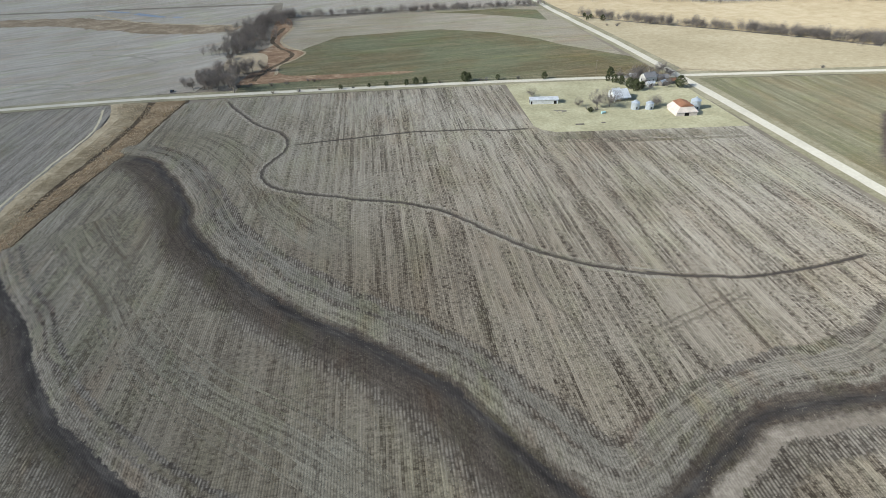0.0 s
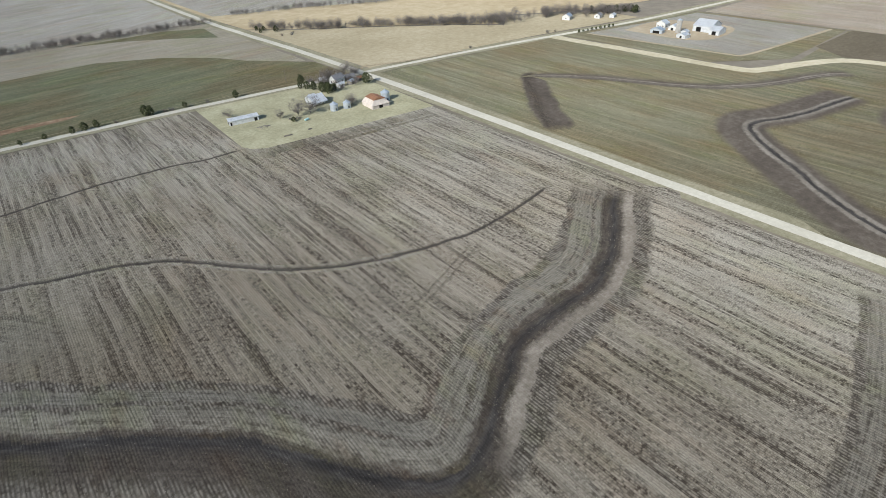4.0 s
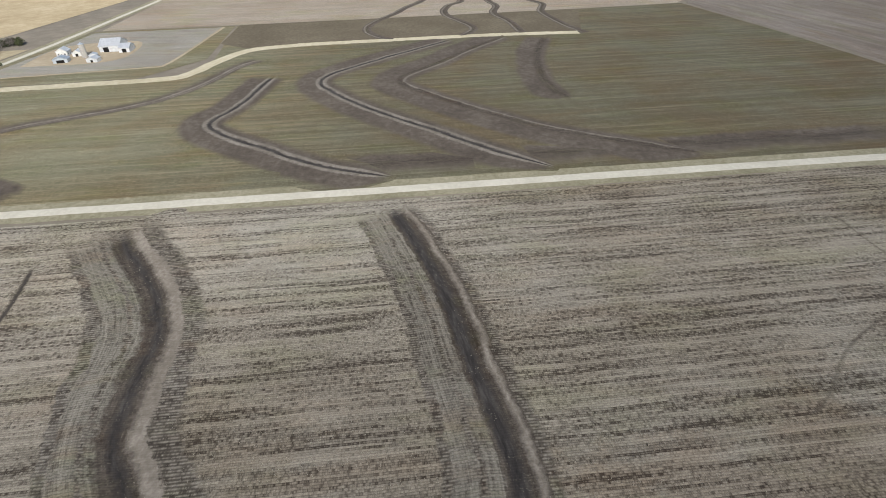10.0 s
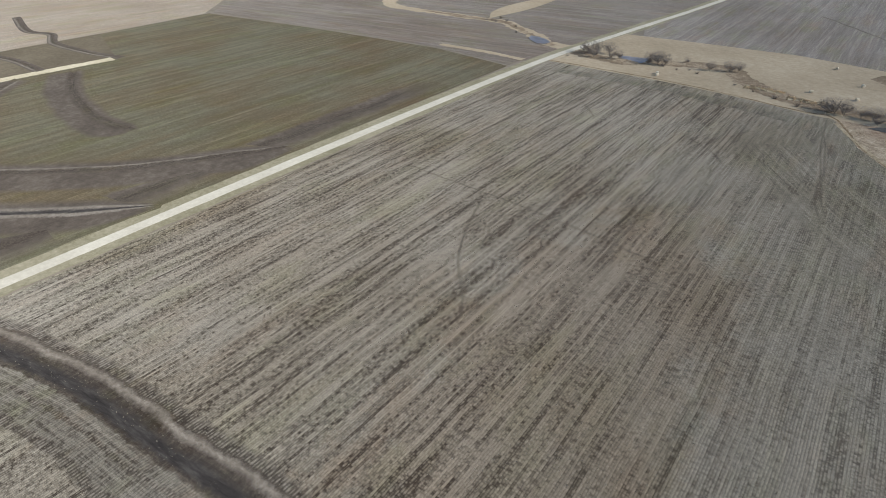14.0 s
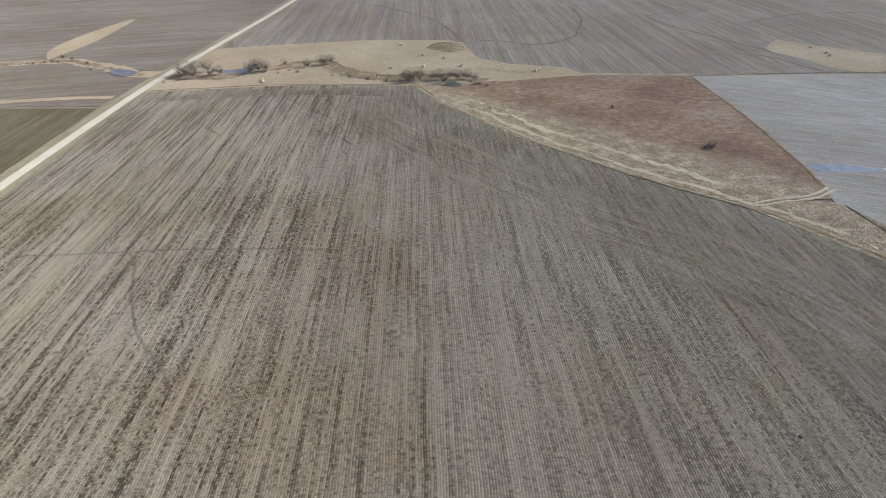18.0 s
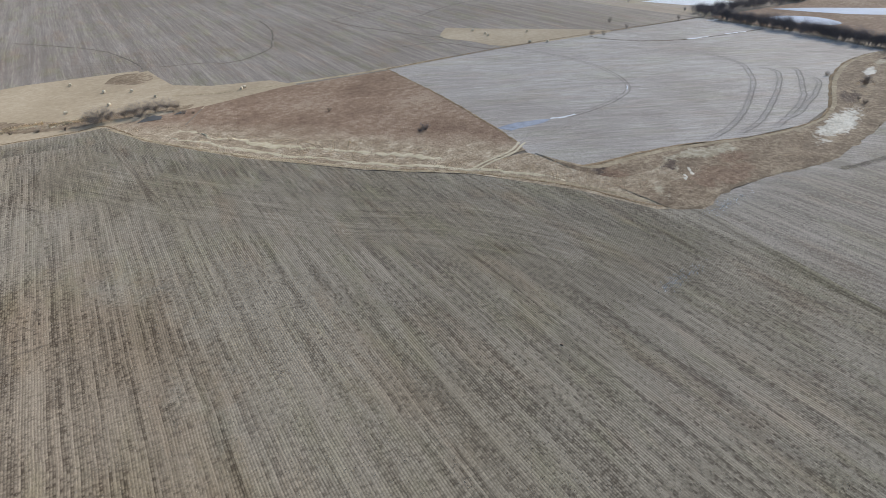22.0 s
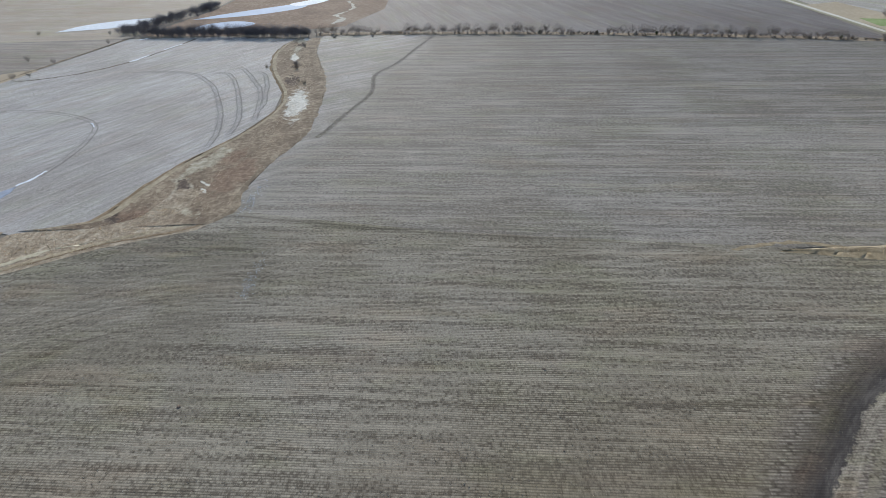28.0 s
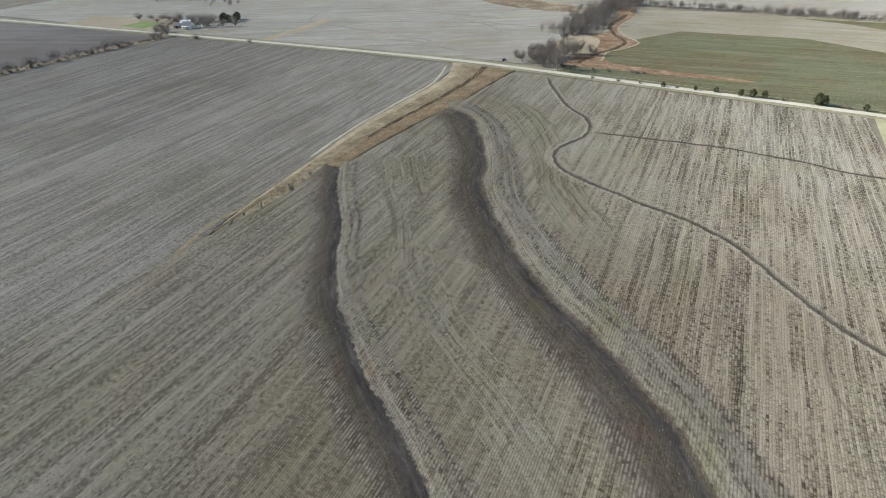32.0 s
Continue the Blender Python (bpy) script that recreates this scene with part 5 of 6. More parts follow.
def cedar(name, height, seed, label, wide=0.27):
    """An evergreen cedar: a trunk and a ragged cone of small leaf clumps."""
    rng = random.Random(seed)
    ob = empty(name, label, "tree")
    wood, crown = bmesh.new(), bmesh.new()
    tube(wood, Vector((0, 0, -0.25)), Vector((0, 0, height * 0.9)), height * 0.03, height * 0.008, 6)
    for i in range(430):
        t = rng.random() ** 0.8
        z = height * (0.06 + 0.94 * t)
        rad = height * wide * math.sin(3.14 * (0.16 + 0.80 * t)) ** 0.7 * (0.6 + 0.45 * rng.random()) * (1 + 0.22 * math.sin(i * 0.37))
        az = rng.uniform(0, 6.283)
        c = Vector((math.cos(az) * rad, math.sin(az) * rad, z))
        size = height * rng.uniform(0.025, 0.06)
        vs = [bm_v for bm_v in (crown.verts.new(c + Vector((rng.gauss(0, 1), rng.gauss(0, 1), rng.gauss(0.3, 0.9))) * size) for _ in range(4))]
        for f in ((0, 1, 2), (0, 2, 3), (0, 3, 1), (1, 3, 2)):
            crown.faces.new([vs[k] for k in f])
    part("trunk", wood, M_BARK, ob)
    part("crown", crown, M_CEDAR, ob, "dense dark green needle crown")
    return ob


def place(ob, x, y, z=0.0, turn=0.0, size=1.0):
    ob.matrix_basis = Matrix.Translation((x, y, z)) @ pose(0, 0, 0, 0, 0, turn) @ Matrix.Scale(size, 4)
    return ob


def repeat(ob, x, y, z=0.0, turn=0.0, size=1.0):
    c = copy_thing(ob, Matrix.Identity(4))
    return place(c, x, y, z, turn, size)


TREES = [bare_tree("bare_tree", 13.0, 11, "bare grey-brown winter tree beside the creek"), bare_tree("bare_tree", 13.0, 12, "bare grey-brown winter tree beside the creek", 0.30),
         bare_tree("bare_tree", 13.0, 13, "bare grey-brown winter tree beside the creek", 0.42, low=0.1)]
WOOD = [bare_tree("wood_tree", 13.0, 14 + k, "bare grey-brown tree at the edge of a wood", 0.36 + 0.06 * k, twigs=170, low=0.04, limbs=6) for k in range(2)]
BUSHY = [bare_tree("stream_tree", 7.0, 17 + k, "low bushy bare tree by the southern stream", 0.55 + 0.12 * k, twigs=520, low=0.03) for k in range(2)]
HEDGE_TREE = [bare_tree("hedge_tree", 8.0, 21 + k, "small bare hedgerow tree on a grass bank", 0.42 + 0.1 * k, twigs=250, low=0.03) for k in range(2)]
SHRUBS = [bare_shrub("shrub", 2.6, 31, "bare brown shrub in rough grass"), bare_shrub("shrub", 2.6, 32, "bare brown shrub in rough grass", M_TWIG_DARK)]
CEDARS = [cedar("cedar", 6.0, 41, "dark green cedar with a ragged crown", 0.36), cedar("cedar", 6.0, 42, "dark green cedar with a ragged crown", 0.44)]
used = set()


def put(stock, k, x, y, z=0.0, size=1.0, turn=None, label="", group=""):
    """The first of a stock is moved to its place, the others are copies."""
    src = stock[k % len(stock)]
    turn = (x * 37 + y * 91) % 360 if turn is None else turn
    if src.name in used:
        ob = repeat(src, x, y, z, turn, size)
    else:
        used.add(src.name)
        ob = place(src, x, y, z, turn, size)
    return tagged(ob, label, "", group)


def joined(name, stock, spots, material, label, category="woods"):
    """Many plants as one mesh, for woods that nobody could count."""
    verts, faces, base, soup = [], [], 0, []
    for ob in stock:
        bm = bmesh.new()
        for c in ob.children:
            bm.from_mesh(c.data)
        soup.append(bpy.data.meshes.new("soup"))
        bm.to_mesh(soup[-1])
        bm.free()
    for k, (x, y, h) in enumerate(spots):
        me = soup[k % len(stock)]
        co = np.empty(len(me.vertices) * 3, dtype=np.float32)
        me.vertices.foreach_get("co", co)
        co = co.reshape(-1, 3) * h
        a = k * 2.1
        co = np.stack([co[:, 0] * math.cos(a) - co[:, 1] * math.sin(a) + x, co[:, 0] * math.sin(a) + co[:, 1] * math.cos(a) + y, co[:, 2]], 1)
        verts.append(co)
        faces += [tuple(base + v for v in p.vertices) for p in me.polygons]
        base += len(co)
    me = bpy.data.meshes.new(name)
    me.from_pydata(np.concatenate(verts).tolist(), [], faces)
    me.materials.append(material)
    for m in soup:
        bpy.data.meshes.remove(m)
    return tagged(new(name, me), label, category, "", "stuff")


rng = random.Random(5)
# trees of the wooded creek in the north-west
for k, (x, y, h) in enumerate(((-109, 411, 1.5), (-118, 423, 1.0), (-126, 427, 0.95), (-134, 425, 0.9), (-142, 424, 0.8), (-122, 434, 1.1), (-132, 437, 1.0), (-140, 440, 0.9), (-114, 446, 1.1), (-126, 450, 1.2), (-118, 460, 1.1),
                               (-110, 458, 1.1), (-104, 464, 1.0), (-130, 462, 0.9), (-106, 452, 0.9),
                               (-112, 416, 1.0), (-122, 418, 0.8), (-130, 420, 0.85), (-138, 431, 0.75), (-128, 444, 0.9), (-119, 441, 0.9), (-136, 447, 0.8), (-112, 450, 1.0), (-148, 428, 0.6), (-152, 436, 0.6), (-96, 462, 0.8), (-140, 456, 0.7))):
    put(TREES, k, x, y, -0.1, h, group="creek trees")
    if k % 2:
        put(TREES, k + 1, x + 4.5 * math.sin(k * 2.3), y + 5.0 * math.cos(k * 1.7), -0.1, h * 0.8, group="creek trees")
far = []
for k in range(230):
    y = rng.uniform(528, 715)
    far.append((-126 + 0.06 * (y - 530) - 8 * math.sin((y - 480) / 60) + rng.gauss(0, 12), y, rng.uniform(0.55, 0.95)))
far += [(-130 + rng.gauss(0, 3), rng.uniform(470, 530), rng.uniform(0.35, 0.6)) for _ in range(14)]
joined("creek_wood", WOOD, far, M_TWIG, "bare grey trees crowding a winding creek")
for k in range(10):
    put(SHRUBS, 1, -104 + rng.uniform(-8, 60), 424 + rng.gauss(0, 2.0), 0, rng.uniform(0.6, 1.1), label="low bare shrub along the north road", group="roadside shrubs")
# hedge in the west
hl = spline([(-562, -160), (-563, -27), (-558, 95), (-548, 202), (-536, 304), (-523, 383)], 1.0)
s = 0
while s < len(hl) - 2:
    p = hl[int(s)]
    dense = noise.noise(Vector((s * 0.02, 3, 0)))
    put(HEDGE_TREE if dense > -0.25 else SHRUBS, int(s), p.x + rng.gauss(0, 1.2), p.y, 0.1, rng.uniform(0.5, 1.5) if dense > -0.25 else rng.uniform(0.7, 1.6), group="western hedge")
    if int(s) % 3:
        put(SHRUBS, 1, p.x + 2.5 + rng.gauss(0, 1.0), p.y + rng.gauss(0, 1.5), 0.1, rng.uniform(0.5, 1.1), label="low dark shrub at the foot of the hedge", group="hedge shrubs")
    s += rng.uniform(2.2, 5.5)
for x, y in ((-559, 66), (-555, 122), (-550, 178), (-548, 196), (-541, 262), (-530, 340)):
    put(CEDARS, int(y), x, y, 0.1, rng.uniform(0.4, 0.6), label="small dark cedar in the western hedge", group="hedge cedars")
# belt of dark trees by the frozen ponds
far = []
for k in range(240):
    p = Vector((-552, -350)).lerp(Vector((-545, -165)), rng.random())
    far.append((p.x + rng.gauss(-6, 4), p.y + rng.gauss(0, 3), rng.uniform(0.5, 1.05)))
for k in range(230):
    u = rng.random()
    p = Vector((-562, -366)).lerp(Vector((-720, -332)), u)
    far.append((p.x + rng.gauss(0, 6), p.y + rng.gauss(0, 9 - 4 * u), rng.uniform(0.45, 0.75)))
joined("pond_wood", WOOD, far, M_TWIG_DARK, "dark bare trees beside the frozen ponds")
for k, (x, y) in enumerate(((-442, -147), (-448, -149), (-436, -145), (-514, -160), (-520, -163), (-508, -158), (-439, -171), (-402, -134), (-396, -128), (-545, -138), (-552, -120), (-549, -100))):
    put(SHRUBS, k, x, y, 0.1, rng.uniform(0.7, 1.3), group="creek shrubs")
# shrubs and trees round the southern pond and stream
for k, (x, y, h) in enumerate(((187, -434, 0.95), (190, -448, 1.0), (173, -438, 0.8), (196, -442, 1.1), (168, -442, 0.7), (181, -452, 0.9), (143, -443, 0.9), (137, -446, 1.0), (131, -446, 0.9), (140, -452, 0.8), (99, -454, 0.7), (86, -460, 0.85), (80, -463, 0.75), (120, -465, 0.45),
                               (15, -408, 0.85), (9, -407, 0.95), (4, -405, 0.9), (-5, -406, 0.7), (-11, -405, 0.85), (-18, -405, 0.9), (-24, -403, 0.8), (-31, -405, 0.8), (-37, -401, 0.6), (13, -403, 0.7), (-14, -398, 0.6))):
    put(BUSHY, k, x, y, 0, h * 1.55, group="stream trees")
for k, (x, y) in enumerate(((-45, -386), (-40, -390), (30, -406), (45, -414), (60, -420), (74, -428), (104, -440), (112, -446), (120, -440), (204, -450), (198, -440), (206, -424), (150, -466), (132, -444), (-155, -263), (-153, -265), (-151, -262), (-121, -331),
                            (362, -496), (356, -498), (351, -497), (343, -501), (336, -500), (330, -499), (300, -492), (286, -470), (335, -516), (322, -508))):
    put(SHRUBS, k + (1 if k in (14, 15, 16, 17) else 0), x, y, 0, rng.uniform(0.5, 1.0) if k != 14 else 1.5, group="southern shrubs")
for k, (x, y) in enumerate(((-452, -365), (-405, -366), (-412, -358), (-460, -394), (-522, -357), (-562, -456))):
    put(HEDGE_TREE, k, x, y, 0, 0.8, label="small bare tree on a fence line", group="fence line trees")
# farmstead trees at the crossroads
for k, (x, y, h) in enumerate(((127, 322, 0.75), (173, 311, 0.85), (176, 313, 0.8), (103, 349, 0.7), (186, 364, 1.0), (198, 366, 0.95), (206, 372, 1.0), (212, 378, 0.9), (194, 374, 0.9), (181, 358, 0.8), (204, 352, 0.7))):
    put(BUSHY if y < 355 else TREES, k, x, y, 0.05, h * (1.25 if y < 355 else 0.85), label="bare spreading yard tree on the lawn", group="yard trees")
for k, (x, y, h) in enumerate(((138, 318, 1.7), (146, 317, 1.8), (201, 359, 0.9), (183, 370, 1.0), (191, 380, 1.0), (177, 376, 0.9), (199, 346, 0.9), (186, 344, 0.8), (209, 364, 1.2), (214, 371, 1.2), (196, 369, 1.1), (180, 363, 1.0), (188, 356, 0.7))):
    put(BUSHY, k, x, y, 0.05, h, label="wide low bare tree on the lawn", group="yard trees")
for k, (x, y) in enumerate(((133, 313), (136, 314), (131, 316))):
    put(SHRUBS, 1, x, y, 0.05, 0.8, label="low dark shrub under a yard tree", group="yard shrubs")
for k, (x, y, h) in enumerate(((172, 380, 1.15), (169, 365, 0.95), (172, 360, 1.0), (174, 350, 1.2), (176, 344, 1.15), (178, 350, 1.05), (181, 346, 0.9), (208, 344, 1.35), (166, 370, 0.8), (131, 311, 0.55))):
    put(CEDARS, k, x, y, 0.05, h, label="dark green cedar in the farmyard", group="yard cedars")
for k, (x, y, h) in enumerate(((20, 396, 0.5), (27, 396, 0.6), (34, 396, 0.55), (64, 395, 0.8), (67, 394, 0.7), (89, 393, 0.45), (123, 386, 0.6), (-29, 398, 0.4), (-8, 398, 0.35), (5, 398, 0.4))):
    put(CEDARS, k, x, y, 0, h * 1.5, label="small cedar on the road verge", group="verge cedars")
for k, (x, y) in enumerate(((-79, 401), (-60, 400), (-45, 400), (-20, 399), (45, 395), (80, 393), (76, 394), (104, 391))):
    put(SHRUBS, k, x, y, 0, rng.uniform(0.6, 1.2), label="bare shrub on the road verge", group="verge shrubs")
# hedge and thicket in the north-east
hl = spline([(226, 606), (258, 563), (300, 525), (339, 491), (387, 443), (416, 410)], 1.0)
far = []
for k in range(260):
    p = hl[int(rng.random() ** 0.9 * (len(hl) - 1))]
    far.append((p.x + rng.gauss(2, 5), p.y + rng.gauss(2, 5), rng.uniform(0.4, 0.85)))
for k in range(34):
    far.append((436 + rng.gauss(0, 12), 418 + rng.gauss(0, 9), rng.uniform(0.45, 0.85)))
joined("hedge_thicket", WOOD, far, M_TWIG, "long thicket of bare grey hedge trees", "hedge")
for k, (x, y) in enumerate(((228, 590), (233, 583), (226, 575), (240, 568), (236, 545), (244, 540), (250, 548), (330, 362), (426, 345), (418, 348))):
    put(SHRUBS if k > 3 else CEDARS, k, x, y, 0, rng.uniform(0.7, 1.1), group="roadside clumps", label="dark roadside clump by the gravel road")
far = []
for k in range(95):
    u = rng.random()
    far.append((468 + 78 * u + rng.gauss(0, 6), 402 - 58 * u + rng.gauss(4, 8), rng.uniform(0.5, 0.95)))
far += [(486, 374, 0.6), (482, 380, 0.5), (496, 362, 0.55), (509, 350, 0.5), (499, 366, 0.6), (517, 349, 0.6)]
joined("shelter_belt", WOOD, far, M_TWIG, "bare trees sheltering a distant farm")
for k in range(14):
    u = rng.random()
    put(CEDARS, k, 524 + 26 * u + rng.gauss(0, 3), 366 - 32 * u + rng.gauss(6, 4), 0, rng.uniform(0.8, 1.2), label="dark cedar in a farm windbreak", group="windbreak cedars")
for k in range(9):
    put(CEDARS, k, 437 + 42 * k / 8, 325.5 - 8.5 * k / 8, 0.05, rng.uniform(0.35, 0.5), label="small round cedar in a roadside row", group="roadside cedar row")
# far hedges in the north
far = []
for k in range(200):
    u = rng.random()
    far.append((-110 + 320 * u + rng.gauss(0, 3), 697 - 24 * u + rng.gauss(3, 4), rng.uniform(0.4, 0.75)))
second = spline([(240, 696), (273, 683), (325, 668), (409, 620), (493, 603), (640, 545)], 2.0)
for k in range(170):
    p = second[int(rng.random() * (len(second) - 1))]
    far.append((p.x + rng.gauss(0, 3), p.y + rng.gauss(2, 3), rng.uniform(0.35, 0.7)))
joined("far_hedge", WOOD, far, M_TWIG, "far hedges of bare winter trees", "hedge")
joined("far_hedge", WOOD, [(-409 + 300 * k / 110 + rng.gauss(0, 2), 969 - 100 * k / 110 + rng.gauss(0, 4), rng.uniform(0.5, 0.9)) for k in range(110)], M_TWIG_DARK, "far hedge of bare winter trees", "hedge")
# farm in the north-west
for k, (x, y) in enumerate(((-628, 440), (-616, 446), (-600, 450), (-588, 449), (-576, 455), (-562, 458), (-548, 462), (-534, 466), (-520, 466), (-505, 470), (-592, 436), (-560, 440), (-545, 446), (-500, 446), (-486, 452), (-526, 386), (-522, 390), (-530, 380), (-552, 402), (-546, 399), (-540, 404), (-556, 412), (-566, 440), (-560, 428), (-540, 452), (-534, 458), (-522, 436), (-516, 440), (-519, 450), (-550, 452), (-572, 446), (-541, 436))):
    put(BUSHY, k, x, y, 0, rng.uniform(1.0, 1.6), label="bare tree round a western farm", group="western farm trees")
for k, (x, y) in enumerate(((-517, 464), (-513, 470), (-510, 481), (-520, 470), (-507, 474), (-515, 484))):
    put(CEDARS, k, x, y, 0, rng.uniform(1.2, 1.6), label="dark cedar beside a western farm", group="western farm cedars")
for k, (x, y) in enumerate(((-416, 400), (-485, 394), (-480, 392), (-640, 590), (-600, 600), (-560, 610), (-620, 640), (-540, 640), (-500, 650), (-430, 655))):
    put(SHRUBS, k, x, y, 0, rng.uniform(1.0, 1.8), label="bare shrub beside the west road", group="west road shrubs")
joined("far_creek_trees", WOOD, [(-700 + rng.uniform(-90, 120), 560 + rng.gauss(0, 14), rng.uniform(0.4, 0.65)) for _ in range(45)], M_TWIG, "bare trees along a far creek")
joined("far_wood", WOOD, [(-890 - 130 * rng.random() ** 1.4 + 12 * math.sin(k * 0.21), -180 + 450 * k / 760 + rng.gauss(0, 8), rng.uniform(0.8, 1.2)) for k in range(760)], M_TWIG_DARK, "dark leafless wood far to the west")


# ---- grass, residue ----
def inside(x, y, poly):
    hit, n = False, len(poly)
    for i in range(n):
        (x1, y1), (x2, y2) = poly[i], poly[i - 1]
        if (y1 > y) != (y2 > y) and x < (x2 - x1) * (y - y1) / (y2 - y1) + x1:
            hit = not hit
    return hit


def tufts(name, spots, size, material, label, category, lean=0.5, seed=1, z=0.0):
    """Tussocks as one mesh: each a few leaning blades from one foot."""
    r = random.Random(seed)
    verts, faces = [], []
    for x, y in spots:
        s = size * r.uniform(0.5, 1.4)
        for b in range(3):
            a = r.uniform(0, 6.283)
            ca, sa = math.cos(a), math.sin(a)
            w = s * r.uniform(0.25, 0.5)
            d = r.uniform(0.1, lean) * s
            i = len(verts)
            verts += [(x - sa * w, y + ca * w, z - 0.05), (x + sa * w, y - ca * w, z - 0.05), (x + ca * w * 0.8, y + sa * w * 0.8, z - 0.05), (x + ca * d, y + sa * d, z + s * r.uniform(0.6, 1.1))]
            faces += [(i, i + 1, i + 3), (i + 1, i + 2, i + 3), (i + 2, i, i + 3)]
    me = bpy.data.meshes.new(name)
    me.from_pydata(verts, [], faces)
    me.materials.append(material)
    return tagged(new(name, me), label, category, "", "stuff")


def scattered(poly, n, clump=0.02, keep=0.0):
    xs, ys = [p[0] for p in poly], [p[1] for p in poly]
    out = []
    while len(out) < n:
        x, y = rng.uniform(min(xs), max(xs)), rng.uniform(min(ys), max(ys))
        if inside(x, y, poly) and noise.noise(Vector((x * clump, y * clump, 4))) > keep:
            out.append((x, y))
    return out


TALL = [(4, -385), (-12, -350), (-55, -288), (-103, -233), (-145, -194), (-176, -150), (-205, -112), (-222, -114), (-227, -160), (-194, -168), (-181, -198), (-150, -205), (-134, -255), (-94, -290), (-45, -340), (-36, -365)]
tufts("tall_grass", scattered(TALL, 4200, 0.03, -0.2), 0.42, M_TUFT, "tall pale dry grass tussocks", "grass", seed=2)
CREEK_POLY = [(-206, -112), (-254, -110), (-294, -102), (-343, -105), (-423, -121), (-486, -143), (-540, -156), (-541, -172), (-496, -179), (-438, -166), (-372, -136), (-335, -130), (-293, -139), (-257, -154), (-227, -162), (-194, -168), (-186, -190)]
tufts("creek_grass", scattered(CREEK_POLY, 3500, 0.06, -0.1), 0.28, M_TUFT, "pale creek bank tussocks", "grass", seed=4, z=0.15)
tufts("dry_reed_tufts", [(55 + rng.uniform(-13, 13), -430 + rng.gauss(0, 2)) for _ in range(260)] + [(27 + rng.uniform(-12, 12), -421 + rng.gauss(0, 2)) for _ in range(260)], 1.0, M_TUFT, "clumps of pale dry reeds by the stream", "reeds", seed=5, z=0.1)
tufts("ditch_grass", scattered([(-180, 140), (-184, 206), (-180, 251), (-176, 308), (-174, 356), (-188, 396), (-141, 393), (-149, 310), (-157, 275), (-163, 230), (-169, 185)], 4500, 0.06, -0.2), 0.4, M_TUFT, "straw-coloured ditch grass", "grass", seed=6, z=0.3)
bits = []
for pts, w in ((TERRACE_1W, 4.5), (TERRACE_1E, 3.5), (TERRACE_2W, 3.5), (TERRACE_2E, 3.5)):
    ln = spline(pts, 1.0)
    for p in ln:
        for _ in range(1):
            q = p + Vector((rng.gauss(0, w * 0.8), rng.gauss(0, w * 0.8)))
            if noise.noise(Vector((q.x * 0.12, q.y * 0.12, 7))) > 0.05:
                bits.append((q.x, q.y))
tufts("crop_residue", bits, 0.15, M_BITS, "pale bits of corn stalk in the muddy channels", "residue", 1.2, 8, 0.16)
near = []
while len(near) < 26000:
    a, d = rng.uniform(0, 6.283), rng.uniform(60, 210)
    x, y = math.sin(a) * d, math.cos(a) * d
    x = round(x / 0.76) * 0.76 + rng.gauss(0, 0.12)
    if -150 < x < 208 and noise.noise(Vector((x * 0.15, y * 0.012, 11))) > -0.1:
        near.append((x, y))
tufts("stubble", near, 0.22, M_BITS, "cut pale corn stubble standing in rows", "stubble", 0.9, 9, 0.02)

# ---- buildings ----
def box(bm, x0, x1, y0, y1, z0, z1):
    v = [bm.verts.new((x, y, z)) for z in (z0, z1) for x, y in ((x0, y0), (x1, y0), (x1, y1), (x0, y1))]
    for f in ((3, 2, 1, 0), (4, 5, 6, 7), (0, 1, 5, 4), (1, 2, 6, 5), (2, 3, 7, 6), (3, 0, 4, 7)):
        bm.faces.new([v[k] for k in f])


def boxed(name, dims, mat, parent, label=""):
    bm = bmesh.new()
    box(bm, *dims)
    bmesh.ops.bevel(bm, geom=bm.edges[:], offset=0.02, segments=1, affect="EDGES")
    return part(name, bm, mat, parent, label)


